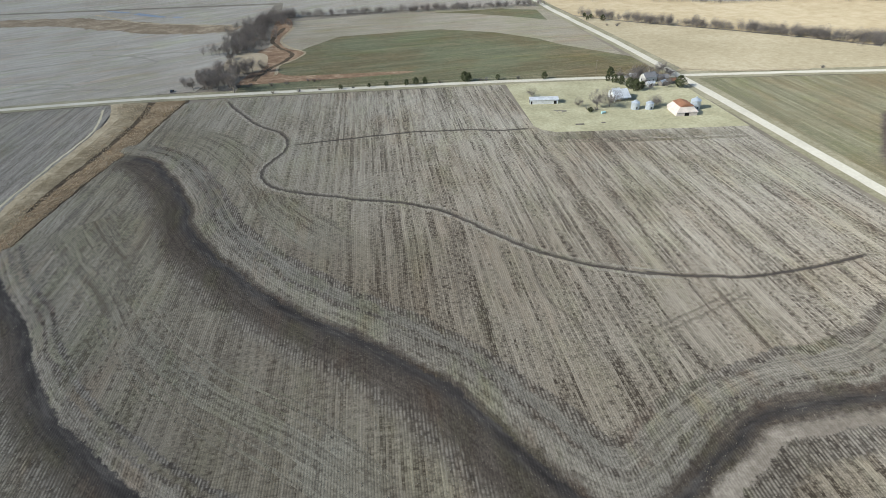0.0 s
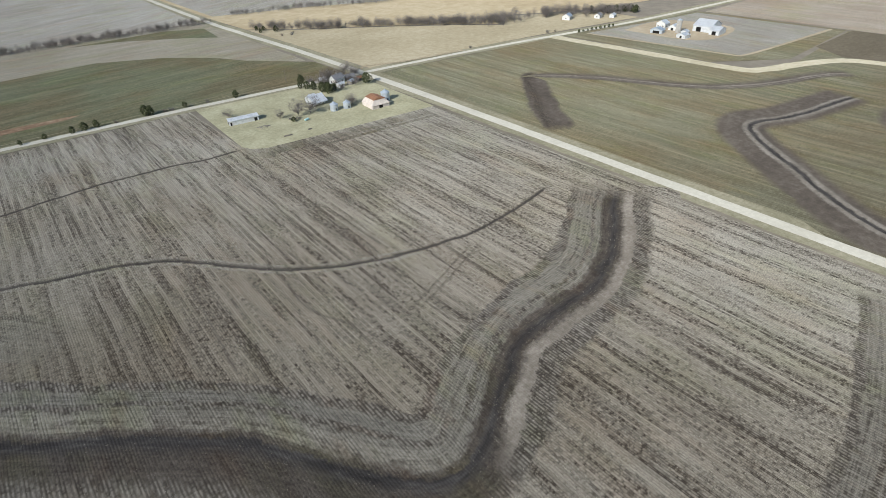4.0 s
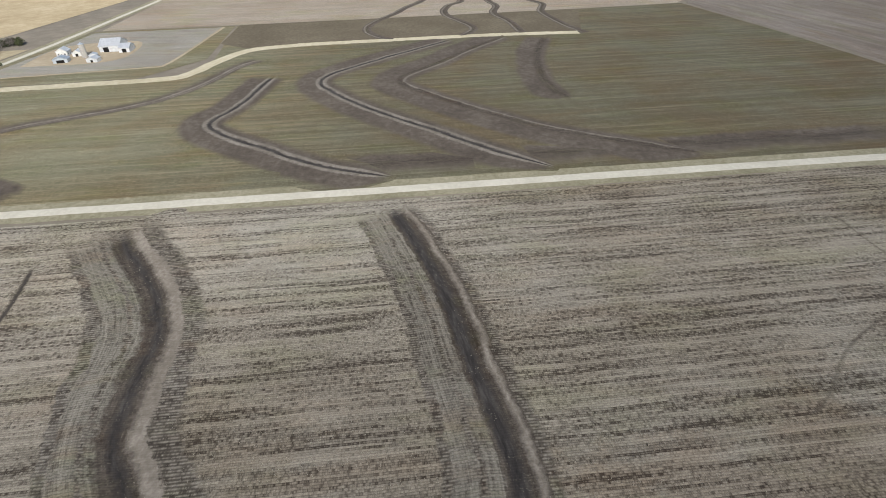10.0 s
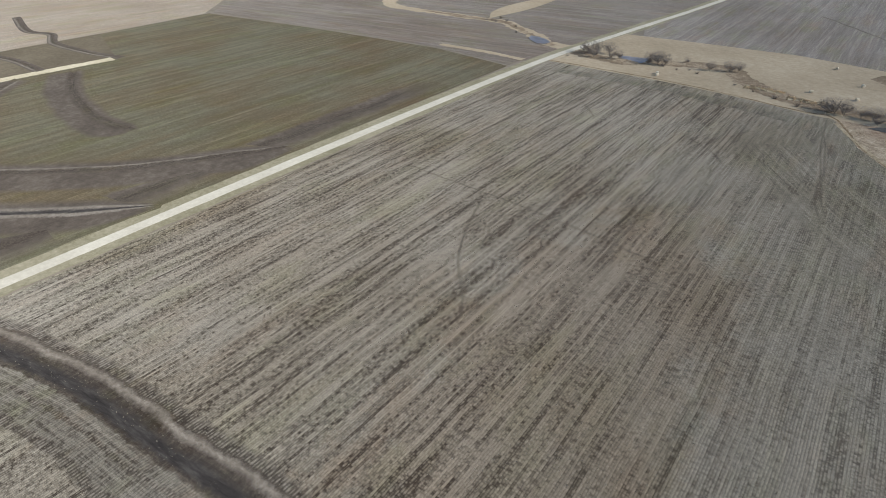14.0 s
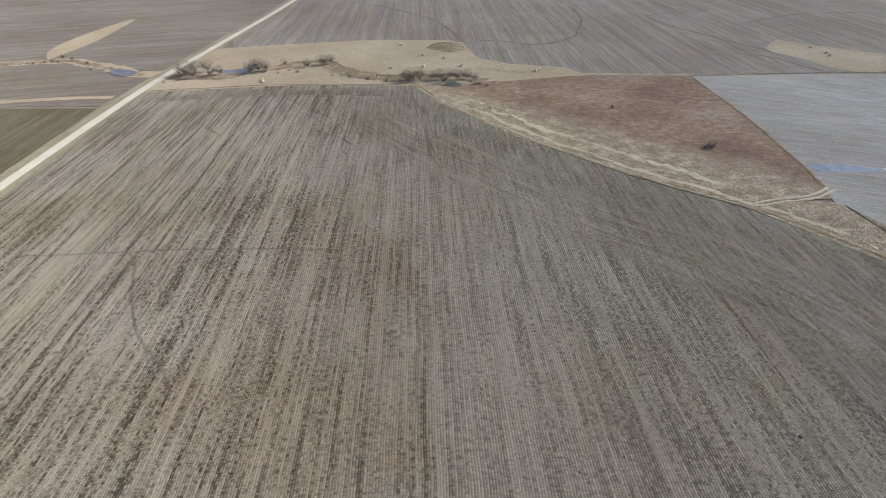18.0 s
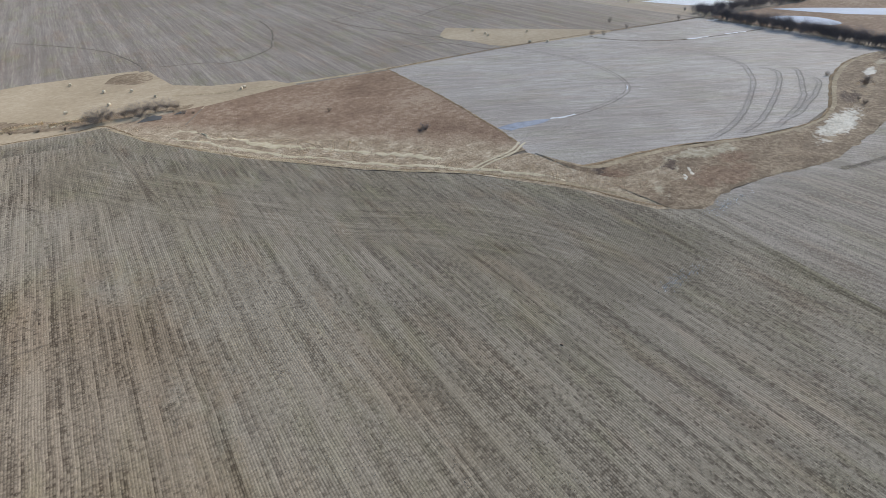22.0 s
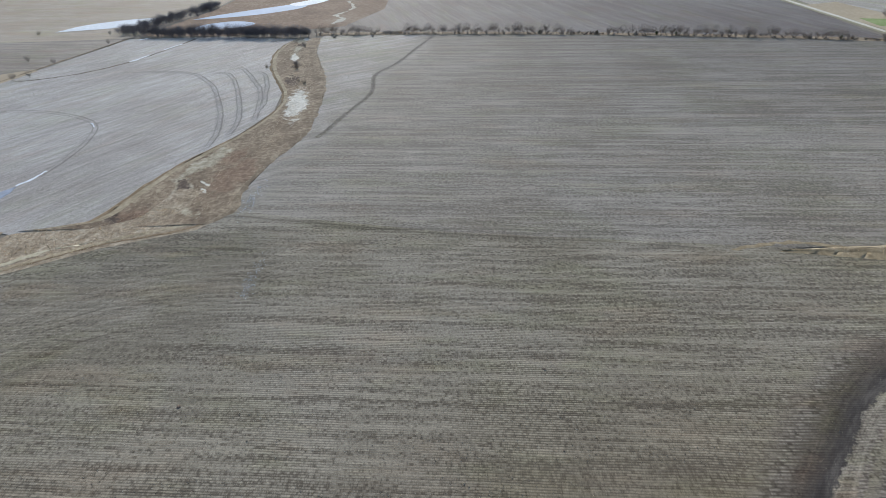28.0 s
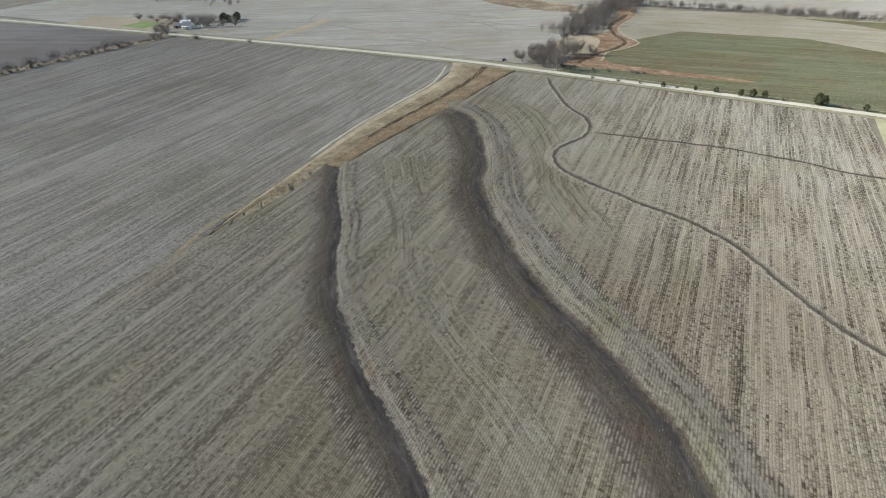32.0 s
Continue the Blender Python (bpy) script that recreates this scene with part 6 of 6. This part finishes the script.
def gable_house(name, x, y, w, d, h, rise, turn, wall_mat, roof_mat, label, category, doors=(), windows=(), z=0.05, over=0.4, ridge_x=True):
    """Four walls with gables, two roof slopes, doors and windows. doors, windows: (side, along, wide, high, sill)."""
    ob = place(empty(name, label, category), x, y, z, turn)
    a, b = w / 2, d / 2
    t = 0.15
    for nm, y0 in (("wall", -b), ("wall", b - t)):
        boxed(nm, (-a, a, y0, y0 + t, -0.4, h), wall_mat, ob)
    for x0 in (-a, a - t):
        bm = bmesh.new()
        pts = [(-b + t, -0.4), (b - t, -0.4), (b - t, h), (0, h + rise), (-b + t, h)]
        f0 = [bm.verts.new((x0, p, q)) for p, q in pts]
        f1 = [bm.verts.new((x0 + t, p, q)) for p, q in pts]
        bm.faces.new(f0[::-1])
        bm.faces.new(f1)
        for i in range(5):
            j = (i + 1) % 5
            bm.faces.new((f0[i], f0[j], f1[j], f1[i]))
        part("wall", bm, wall_mat, ob)
    for s in (-1, 1):
        bm = bmesh.new()
        k = over * rise / b
        e = [(-a - over, s * (b + over), h - k), (a + over, s * (b + over), h - k), (a + over, 0, h + rise), (-a - over, 0, h + rise)]
        lo = [bm.verts.new(p) for p in e]
        hi = [bm.verts.new((p[0], p[1], p[2] + 0.14)) for p in e]
        bm.faces.new(lo)
        bm.faces.new(hi[::-1])
        for i in range(4):
            j = (i + 1) % 4
            bm.faces.new((lo[i], lo[j], hi[j], hi[i]))
        part("roof", bm, roof_mat, ob)
    for kind, things in (("door", doors), ("window", windows)):
        for side, along, wide, high, sill in things:
            p = 0.05
            if side in "sn":
                y0 = -b - p if side == "s" else b
                dims = (along - wide / 2, along + wide / 2, y0, y0 + p, sill, sill + high)
            else:
                x0 = -a - p if side == "w" else a
                dims = (x0, x0 + p, along - wide / 2, along + wide / 2, sill, sill + high)
            o = boxed(kind, dims, M_DARK if kind == "door" else M_GLASS, ob, "dark open doorway" if kind == "door" else "")
            if kind == "window":
                g = 0.08
                if side in "sn":
                    boxed("sill", (dims[0] - g, dims[1] + g, dims[2] - 0.03, dims[3] + 0.03, sill - 0.1, sill - 0.005), M_SIDING, o)
                else:
                    boxed("sill", (dims[0] - 0.03, dims[1] + 0.03, dims[2] - g, dims[3] + g, sill - 0.1, sill - 0.005), M_SIDING, o)
    return ob


def grain_bin(x, y, dia, h, label):
    ob = place(empty("grain_bin", label, "grain bin"), x, y, 0.05)
    bm = bmesh.new()
    n, r = 20, dia / 2
    rings = []
    levels = [(r, -0.3)] + [(r + (0.04 if k % 2 else 0), h * k / 10) for k in range(11)]
    for rr, z in levels:
        rings.append([bm.verts.new((rr * math.cos(6.28319 * k / n), rr * math.sin(6.28319 * k / n), z)) for k in range(n)])
    for p, q in zip(rings, rings[1:]):
        for k in range(n):
            bm.faces.new((p[k], p[(k + 1) % n], q[(k + 1) % n], q[k]))
    part("wall", bm, M_GALV, ob)
    bm = bmesh.new()
    ring0 = [bm.verts.new(((r + 0.15) * math.cos(6.28319 * k / n), (r + 0.15) * math.sin(6.28319 * k / n), h)) for k in range(n)]
    ring1 = [bm.verts.new((0.4 * math.cos(6.28319 * k / n), 0.4 * math.sin(6.28319 * k / n), h + dia * 0.28)) for k in range(n)]
    for k in range(n):
        bm.faces.new((ring0[k], ring0[(k + 1) % n], ring1[(k + 1) % n], ring1[k]))
    bm.faces.new(ring0[::-1])
    part("roof", bm, M_GALV, ob)
    bm = bmesh.new()
    tube(bm, Vector((0, 0, h + dia * 0.26)), Vector((0, 0, h + dia * 0.28 + 0.35)), 0.45, 0.4, 12)
    bm.faces.new([bm.verts.new((0.42 * math.cos(6.28319 * k / 12), 0.42 * math.sin(6.28319 * k / 12), h + dia * 0.28 + 0.35)) for k in range(12)])
    part("cap", bm, M_GALV, ob)
    boxed("hatch", (-0.4, 0.4, -r - 0.06, -r + 0.1, 0.6, 1.9), M_DARK, ob)
    return ob


# the farmstead at the crossroads
gable_house("long_shed", 107.5, 335.5, 18.5, 6.5, 2.9, 1.0, -9, M_WHITE, M_WHITE, "long low white metal shed on the lawn", "shed",
            [("w", 0, 2.6, 2.3, 0), ("s", 7.4, 1.9, 2.2, 0), ("s", -8.2, 1.0, 2.0, 0)])
wb = gable_house("white_barn", 158.5, 333.0, 10.5, 8.5, 3.8, 2.2, 2, M_WHITE, M_WHITE, "small white metal-clad barn with a lean-to", "barn", [("e", 0, 2.2, 2.4, 0)], [("w", 0, 0.9, 1.0, 1.4)])
bm = bmesh.new()
v = [bm.verts.new(p) for p in ((-5.6, -8.0, 2.3), (5.6, -8.0, 2.3), (5.6, -4.3, 3.7), (-5.6, -4.3, 3.7), (-5.6, -8.0, 2.45), (5.6, -8.0, 2.45), (5.6, -4.3, 3.85), (-5.6, -4.3, 3.85))]
for f in ((3, 2, 1, 0), (4, 5, 6, 7), (0, 1, 5, 4), (1, 2, 6, 5), (2, 3, 7, 6), (3, 0, 4, 7)):
    bm.faces.new([v[k] for k in f])
part("lean_to_roof", bm, M_WHITE, wb)
for px in (-5.3, -1.8, 1.8, 5.3):
    boxed("post", (px - 0.1, px + 0.1, -7.9, -7.7, -0.3, 2.35), M_POLE, wb)
boxed("lean_to_wall", (-5.4, -5.25, -7.7, -4.3, -0.3, 2.4), M_WHITE, wb)
gable_house("milk_house", 161, 343, 4.5, 4.0, 2.4, 1.0, 2, M_WHITE, M_WHITE, "tiny white outbuilding behind the barn", "shed", [("s", 0, 1.0, 2.0, 0)])
grain_bin(160.3, 310.5, 5.2, 4.2, "small galvanised grain bin with conical roof")
grain_bin(169.0, 308.5, 5.0, 3.8, "weathered galvanised grain bin behind a bare tree")
grain_bin(196.2, 302.5, 6.0, 5.6, "tall galvanised grain bin beside the old barn")

# the old barn with the rusted roof and pale skirt roofs
ob = place(empty("old_barn", "old cream barn with a rusted tin roof", "barn"), 185.5, 298.5, 0.05, -4)
boxed("wall", (-6.5, 6.5, -7.0, -6.8, -0.4, 2.3), M_CREAM, ob)
boxed("wall", (-6.5, 6.5, 6.8, 7.0, -0.4, 2.3), M_CREAM, ob)
boxed("wall", (-6.5, -6.3, -6.8, 6.8, -0.4, 2.3), M_CREAM, ob)
boxed("wall", (6.3, 6.5, -6.8, 6.8, -0.4, 2.3), M_CREAM, ob)


def frustum(name, lo, hi, mat, parent):
    bm = bmesh.new()
    (x0, x1, y0, y1, z0), (X0, X1, Y0, Y1, z1) = lo, hi
    a = [bm.verts.new(p) for p in ((x0, y0, z0), (x1, y0, z0), (x1, y1, z0), (x0, y1, z0))]
    b = [bm.verts.new(p) for p in ((X0, Y0, z1), (X1, Y0, z1), (X1, Y1, z1), (X0, Y1, z1))]
    bm.faces.new(a[::-1])
    bm.faces.new(b)
    for i in range(4):
        j = (i + 1) % 4
        bm.faces.new((a[i], a[j], b[j], b[i]))
    return part(name, bm, mat, parent)


frustum("skirt_roof", (-6.9, 6.9, -7.4, 7.4, 2.3), (-3.8, 4.4, -4.6, 6.2, 5.2), M_CREAM, ob)
frustum("rusted_roof", (-4.2, 4.8, -5.0, 6.6, 5.2), (-0.3, 0.6, -4.4, 6.0, 6.6), M_RUST, ob)
boxed("door", (-1.4, 1.4, -7.06, -7.0, 0, 2.1), M_DARK, ob, "dark open doorway")
# the old house among trees
oh = gable_house("old_house", 193, 362, 9.5, 7.0, 4.0, 2.6, 12, M_SIDING, M_SHINGLE, "old white house with grey roof among trees", "house",
                 [("s", -1.5, 1.0, 2.0, 0)], [("s", 2.0, 1.0, 1.4, 1.0), ("e", 0, 1.0, 1.4, 1.0), ("w", 1.0, 1.0, 1.4, 1.0), ("n", 0, 1.0, 1.4, 1.0), ("s", -3.6, 0.9, 1.3, 1.0)])
boxed("chimney", (-0.4, 0.4, -0.4, 0.4, 5.8, 7.6), M_CONCRETE, oh)
gable_house("weathered_shed", 204, 361, 6.5, 5.0, 2.8, 1.8, -20, M_WEATHERED, M_SHINGLE, "weathered grey board shed among trees", "shed", [("s", 0, 1.8, 2.0, 0)])
gable_house("white_shed", 190, 352, 5.0, 3.6, 2.3, 1.0, 5, M_WHITE, M_WHITE, "small white shed near the old house", "shed", [("s", 0, 1.2, 1.8, 0)])
gable_house("weathered_shed", 199, 352, 5.5, 4.0, 2.4, 1.2, 30, M_WEATHERED, M_GALV, "low weathered shed with a metal roof", "shed", [("s", 0, 1.6, 1.9, 0)])
gable_house("weathered_shed", 186, 371, 6.0, 4.5, 2.5, 1.5, -8, M_WEATHERED, M_WHITE, "weathered shed with a pale roof", "shed", [("w", 0, 1.5, 1.9, 0)])

gable_house("weathered_shed", 208, 355, 4.5, 3.5, 2.2, 1.0, 15, M_WEATHERED, M_RUST, "small weathered shed with a rusty roof", "shed", [("w", 0, 1.2, 1.8, 0)])
gable_house("white_shed", 200, 366, 5.5, 4.0, 2.4, 1.2, 60, M_SIDING, M_GALV, "small white shed beside the weathered shed", "shed", [("s", 0, 1.2, 1.9, 0)])

# farm in the east
gable_house("big_barn", 520, 243, 17, 21, 5.0, 4.5, 92, M_WHITE, M_WHITE, "very large white metal barn in a farmyard", "barn", [("n", 3.0, 4.5, 4.0, 0), ("w", 0, 4, 3.6, 0)])
gable_house("machine_shed", 512, 229, 9, 14, 4.0, 2.5, 92, M_WHITE, M_WHITE, "white metal machine shed beside the big barn", "barn", [("n", 0, 3.5, 3.2, 0)])
gable_house("white_house", 505, 279, 8, 9, 4.2, 2.6, 0, M_SIDING, M_WHITE, "white farmhouse with a pale roof", "house", [("w", 0, 1, 2, 0)], [("w", -2.6, 1, 1.4, 1), ("w", 2.6, 1, 1.4, 1), ("s", 1.5, 1, 1.4, 1), ("s", -1.5, 1, 1.4, 1)])
gable_house("white_shed", 502, 266, 7, 7, 3.2, 2.0, 5, M_SIDING, M_WHITE, "white farm shed beside the house", "shed", [("w", 0, 2.2, 2.4, 0)])
gable_house("grey_shed", 483, 271, 8, 11, 3.0, 1.8, 10, M_GALV, M_GALV, "open grey metal shed in the farmyard", "shed", [("w", 0, 6, 2.4, 0)])
gable_house("white_shed", 480, 244, 7, 9, 2.8, 1.4, -5, M_WHITE, M_WHITE, "low white shed in the farmyard", "shed", [("w", 0, 2, 2.1, 0)])
gable_house("white_shed", 492, 249, 6, 6, 2.8, 1.4, 12, M_WHITE, M_WHITE, "low white shed in the farmyard", "shed", [("w", 0, 2, 2.1, 0)])
silo = place(empty("silo", "tall tan concrete silo in the farmyard", "silo"), 494, 257, 0.1)
bm = bmesh.new()
for k in range(12):
    tube(bm, Vector((0, 0, -0.4 + k * 0.95)), Vector((0, 0, 0.5 + k * 0.95)), 2.3, 2.3, 18)
    tube(bm, Vector((0, 0, 0.5 + k * 0.95)), Vector((0, 0, 0.56 + k * 0.95)), 2.36, 2.36, 18)
part("shaft", bm, M_CONCRETE, silo, "tan concrete stave shaft")
bm = bmesh.new()
tube(bm, Vector((0, 0, 10.9)), Vector((0, 0, 12.4)), 2.4, 0.3, 18)
part("cap", bm, M_GALV, silo)
# farm by the hedge
gable_house("grey_house", 477, 372, 9, 8, 3.4, 2.6, 20, M_SIDING, M_GALV, "pale farmhouse with grey roof before bare trees", "house", [("s", 0, 1, 2, 0)], [("s", -2.5, 1, 1.3, 1), ("s", 2.5, 1, 1.3, 1), ("w", 0, 1, 1.3, 1)])
gable_house("white_house", 503, 352, 8, 6, 3.0, 1.8, 15, M_SIDING, M_SHINGLE, "small white house before the windbreak", "house", [("s", 0, 1, 2, 0)], [("s", -2.5, 1, 1.3, 1), ("w", 0, 1, 1.3, 1)])
gable_house("white_shed", 514, 342, 6, 5, 2.8, 1.4, 15, M_WHITE, M_WHITE, "white shed at the end of the windbreak", "shed", [("s", 0, 2, 2, 0)])
# farm in the west
wf = gable_house("farmhouse", -532, 428, 11, 9, 4.0, 2.8, 10, M_SIDING, M_SHINGLE, "farmhouse with dark roof and white porch", "house", [("s", 0, 1, 2, 0)], [("s", -3, 1, 1.4, 1), ("s", 3, 1, 1.4, 1), ("e", 0, 1, 1.4, 1)])
boxed("porch_roof", (-4.5, 4.5, -7.0, -4.6, 2.6, 2.8), M_WHITE, wf)
for px in (-4.2, -1.4, 1.4, 4.2):
    boxed("porch_post", (px - 0.12, px + 0.12, -6.9, -6.7, -0.3, 2.6), M_WHITE, wf)
gable_house("farm_shed", -548, 440, 12, 8, 3.2, 2.2, 20, M_WEATHERED, M_GALV, "grey farm shed with a metal roof among trees", "shed", [("s", 0, 2.5, 2.4, 0)])
gable_house("white_shed", -527, 444, 8, 6, 2.8, 1.6, -15, M_SIDING, M_SHINGLE, "small white shed behind a farmhouse", "shed", [("s", 0, 2, 2.1, 0)])
gable_house("dark_shed", -545, 426, 8, 7, 3.0, 1.8, 10, M_WEATHERED, M_SHINGLE, "dark weathered shed beside a farmhouse", "shed", [("s", 0, 2, 2.2, 0)])

# ---- small things ----
def utility_pole(x, y, label):
    ob = place(empty("utility_pole", label, "utility pole"), x, y, 0)
    bm = bmesh.new()
    tube(bm, Vector((0, 0, -0.3)), Vector((0, 0, 10)), 0.17, 0.11, 8)
    part("pole", bm, M_POLE, ob)
    boxed("crossarm", (-1.1, 1.1, -0.07, 0.07, 9.1, 9.25), M_POLE, ob)
    for px in (-0.9, 0.35, 0.9):
        bm = bmesh.new()
        tube(bm, Vector((px, 0, 9.25)), Vector((px, 0, 9.45)), 0.06, 0.04, 6)
        part("insulator", bm, M_CONCRETE, ob)
    return ob


utility_pole(165, 391, "tall grey wooden utility pole by the road")


def hay_bale(x, y, turn, label, z=0.0):
    ob = place(empty("hay_bale", label, "hay bale", "", "hay bales"), x, y, z, turn, 1.25)
    bm = bmesh.new()
    n, r, half = 20, 0.85, 0.8
    rings = []
    for k in range(9):
        xx = -half + 2 * half * k / 8
        rr = r * (1.0 if 0 < k < 8 else 0.94) * (1 + 0.012 * (-1) ** k)
        rings.append([bm.verts.new((xx, rr * math.cos(6.28319 * j / n), max(rr * math.sin(6.28319 * j / n), -r * 0.93) + r * 0.93)) for j in range(n)])
    for p, q in zip(rings, rings[1:]):
        for j in range(n):
            bm.faces.new((p[j], p[(j + 1) % n], q[(j + 1) % n], q[j]))
    part("roll", bm, M_HAY, ob)
    for s in (-1, 1):
        bm = bmesh.new()
        for k in range(4):
            rr = r * 0.94 * (1 - k * 0.24)
            c = [bm.verts.new((s * (half + 0.02 * (k % 2)), rr * math.cos(6.28319 * j / n), rr * math.sin(6.28319 * j / n) * 0.99 + r * 0.93)) for j in range(n)]
            if k:
                for j in range(n):
                    bm.faces.new((last[j], last[(j + 1) % n], c[(j + 1) % n], c[j]))
            last = c
        bm.faces.new(last)
        part("end_face", bm, M_HAY, ob)
    return ob


for k, (x, y) in enumerate(((128, -421), (126.5, -416), (22, -519), (1, -480), (28, -443), (1, -443), (-17, -468), (-30, -441), (-90, -421), (-87, -419))):
    hay_bale(x, y, 20 + 35 * (k % 4), "pale round hay bale on the mown strip", -0.03)
for k, (x, y) in enumerate(((-333, -460), (-335, -441), (-332, -433), (-371, -420), (-345, -386), (-358, -376))):
    hay_bale(x, y, 40 * k, "round hay bale on a tan grass patch", 0.05)

# the parked car by the creek
car = place(empty("car", "small dark car parked beside the west road", "car"), -158, 424, 0.0, 85)
bm = bmesh.new()
prof = [(-2.1, 0.35), (-2.15, 0.75), (-1.2, 0.9), (-0.7, 1.42), (1.0, 1.45), (1.75, 0.98), (2.15, 0.85), (2.15, 0.35)]
l0 = [bm.verts.new((x, -0.85, z)) for x, z in prof]
l1 = [bm.verts.new((x, 0.85, z)) for x, z in prof]
bm.faces.new(l0)
bm.faces.new(l1[::-1])
for i in range(len(prof)):
    j = (i + 1) % len(prof)
    bm.faces.new((l0[i], l1[i], l1[j], l0[j]))
part("body", bm, M_CAR, car)
for sx in (-1.35, 1.35):
    for sy in (-0.82, 0.82):
        bm = bmesh.new()
        tube(bm, Vector((sx, sy - 0.1, 0.33)), Vector((sx, sy + 0.1, 0.33)), 0.33, 0.33, 14)
        wheel = part("wheel", bm, M_TYRE, car)
        bm = bmesh.new()
        tube(bm, Vector((sx, sy - 0.12, 0.33)), Vector((sx, sy + 0.12, 0.33)), 0.19, 0.19, 10)
        part("rim", bm, M_GALV, wheel)
for sy in (-0.865, 0.855):
    boxed("window", (-0.6, 0.9, sy, sy + 0.01, 0.98, 1.34), M_GLASS, car)
# yard clutter
bm = bmesh.new()
tube(bm, Vector((-1.4, 0, 0.75)), Vector((1.4, 0, 0.75)), 0.7, 0.7, 16)
bmesh.ops.holes_fill(bm, edges=bm.edges[:])
tank = place(empty("tank", "pale teal plastic tank lying on the lawn", "tank"), 138, 307, 0.05, 15)
part("shell", bm, M_TEAL, tank)
for sx in (-0.9, 0.9):
    boxed("cradle", (sx - 0.1, sx + 0.1, -0.6, 0.6, -0.1, 0.25), M_POLE, tank)
r2 = random.Random(77)
for k in range(9):
    lg = place(empty("timber", "grey timber lying in a scrap heap", "timber", "", "scrap timbers"), 114 + r2.uniform(-3.4, 3.4), 317 + r2.uniform(-1.6, 1.6), 0.1, r2.uniform(0, 180))
    boxed("beam", (-r2.uniform(1, 2.2), r2.uniform(1, 2.2), -0.14, 0.14, -0.04, 0.26), M_WEATHERED, lg)
for k, (x, y, w) in enumerate(((117.5, 292, 2.6), (132, 291.5, 1.2))):
    tr = place(empty("feed_trough", "long dark feed trough on the lawn edge", "trough"), x, y, 0.08, -6)
    boxed("base", (-w, w, -0.45, 0.45, 0, 0.12), M_WEATHERED, tr)
    boxed("side", (-w, w, -0.45, -0.38, 0.12, 0.55), M_WEATHERED, tr)
    boxed("side", (-w, w, 0.38, 0.45, 0.12, 0.55), M_WEATHERED, tr)
# dark clods left on the stubble
for k, (x, y, sz) in enumerate(((-94, -82, 1.1), (-112, 23, 0.9), (-249, -16, 0.8), (-164, 46, 0.8), (-119, -332, 0.9), (-84, 25, 0.5), (-60, -70, 0.4))):
    bm = bmesh.new()
    bmesh.ops.create_icosphere(bm, subdivisions=2, radius=sz * 0.5)
    for v in bm.verts:
        v.co *= 1 + 0.35 * noise.noise(v.co * 3 + Vector((k, 0, 0)))
        v.co.z = max(v.co.z * 0.6, -0.1) + 0.06
    me = bpy.data.meshes.new("weed_clump")
    bm.to_mesh(me)
    bm.free()
    me.materials.append(M_SHRUB)
    c = tagged(new("weed_clump", me), "dark dry weed clump on the stubble", "weed", "weed clumps")
    c.location = (x, y, 0.03)
# scattered ice on the stubble by the creek
tufts("ice_crust", [(-153 + r2.gauss(0, 6.0), -82 + r2.gauss(0, 1.6)) for _ in range(150)] + [(-214 + r2.gauss(0, 8), -104 + r2.gauss(0, 1.6)) for _ in range(140)], 0.32, M_SNOW, "white ice crust on wet stubble", "ice", 1.5, 12, 0.02)
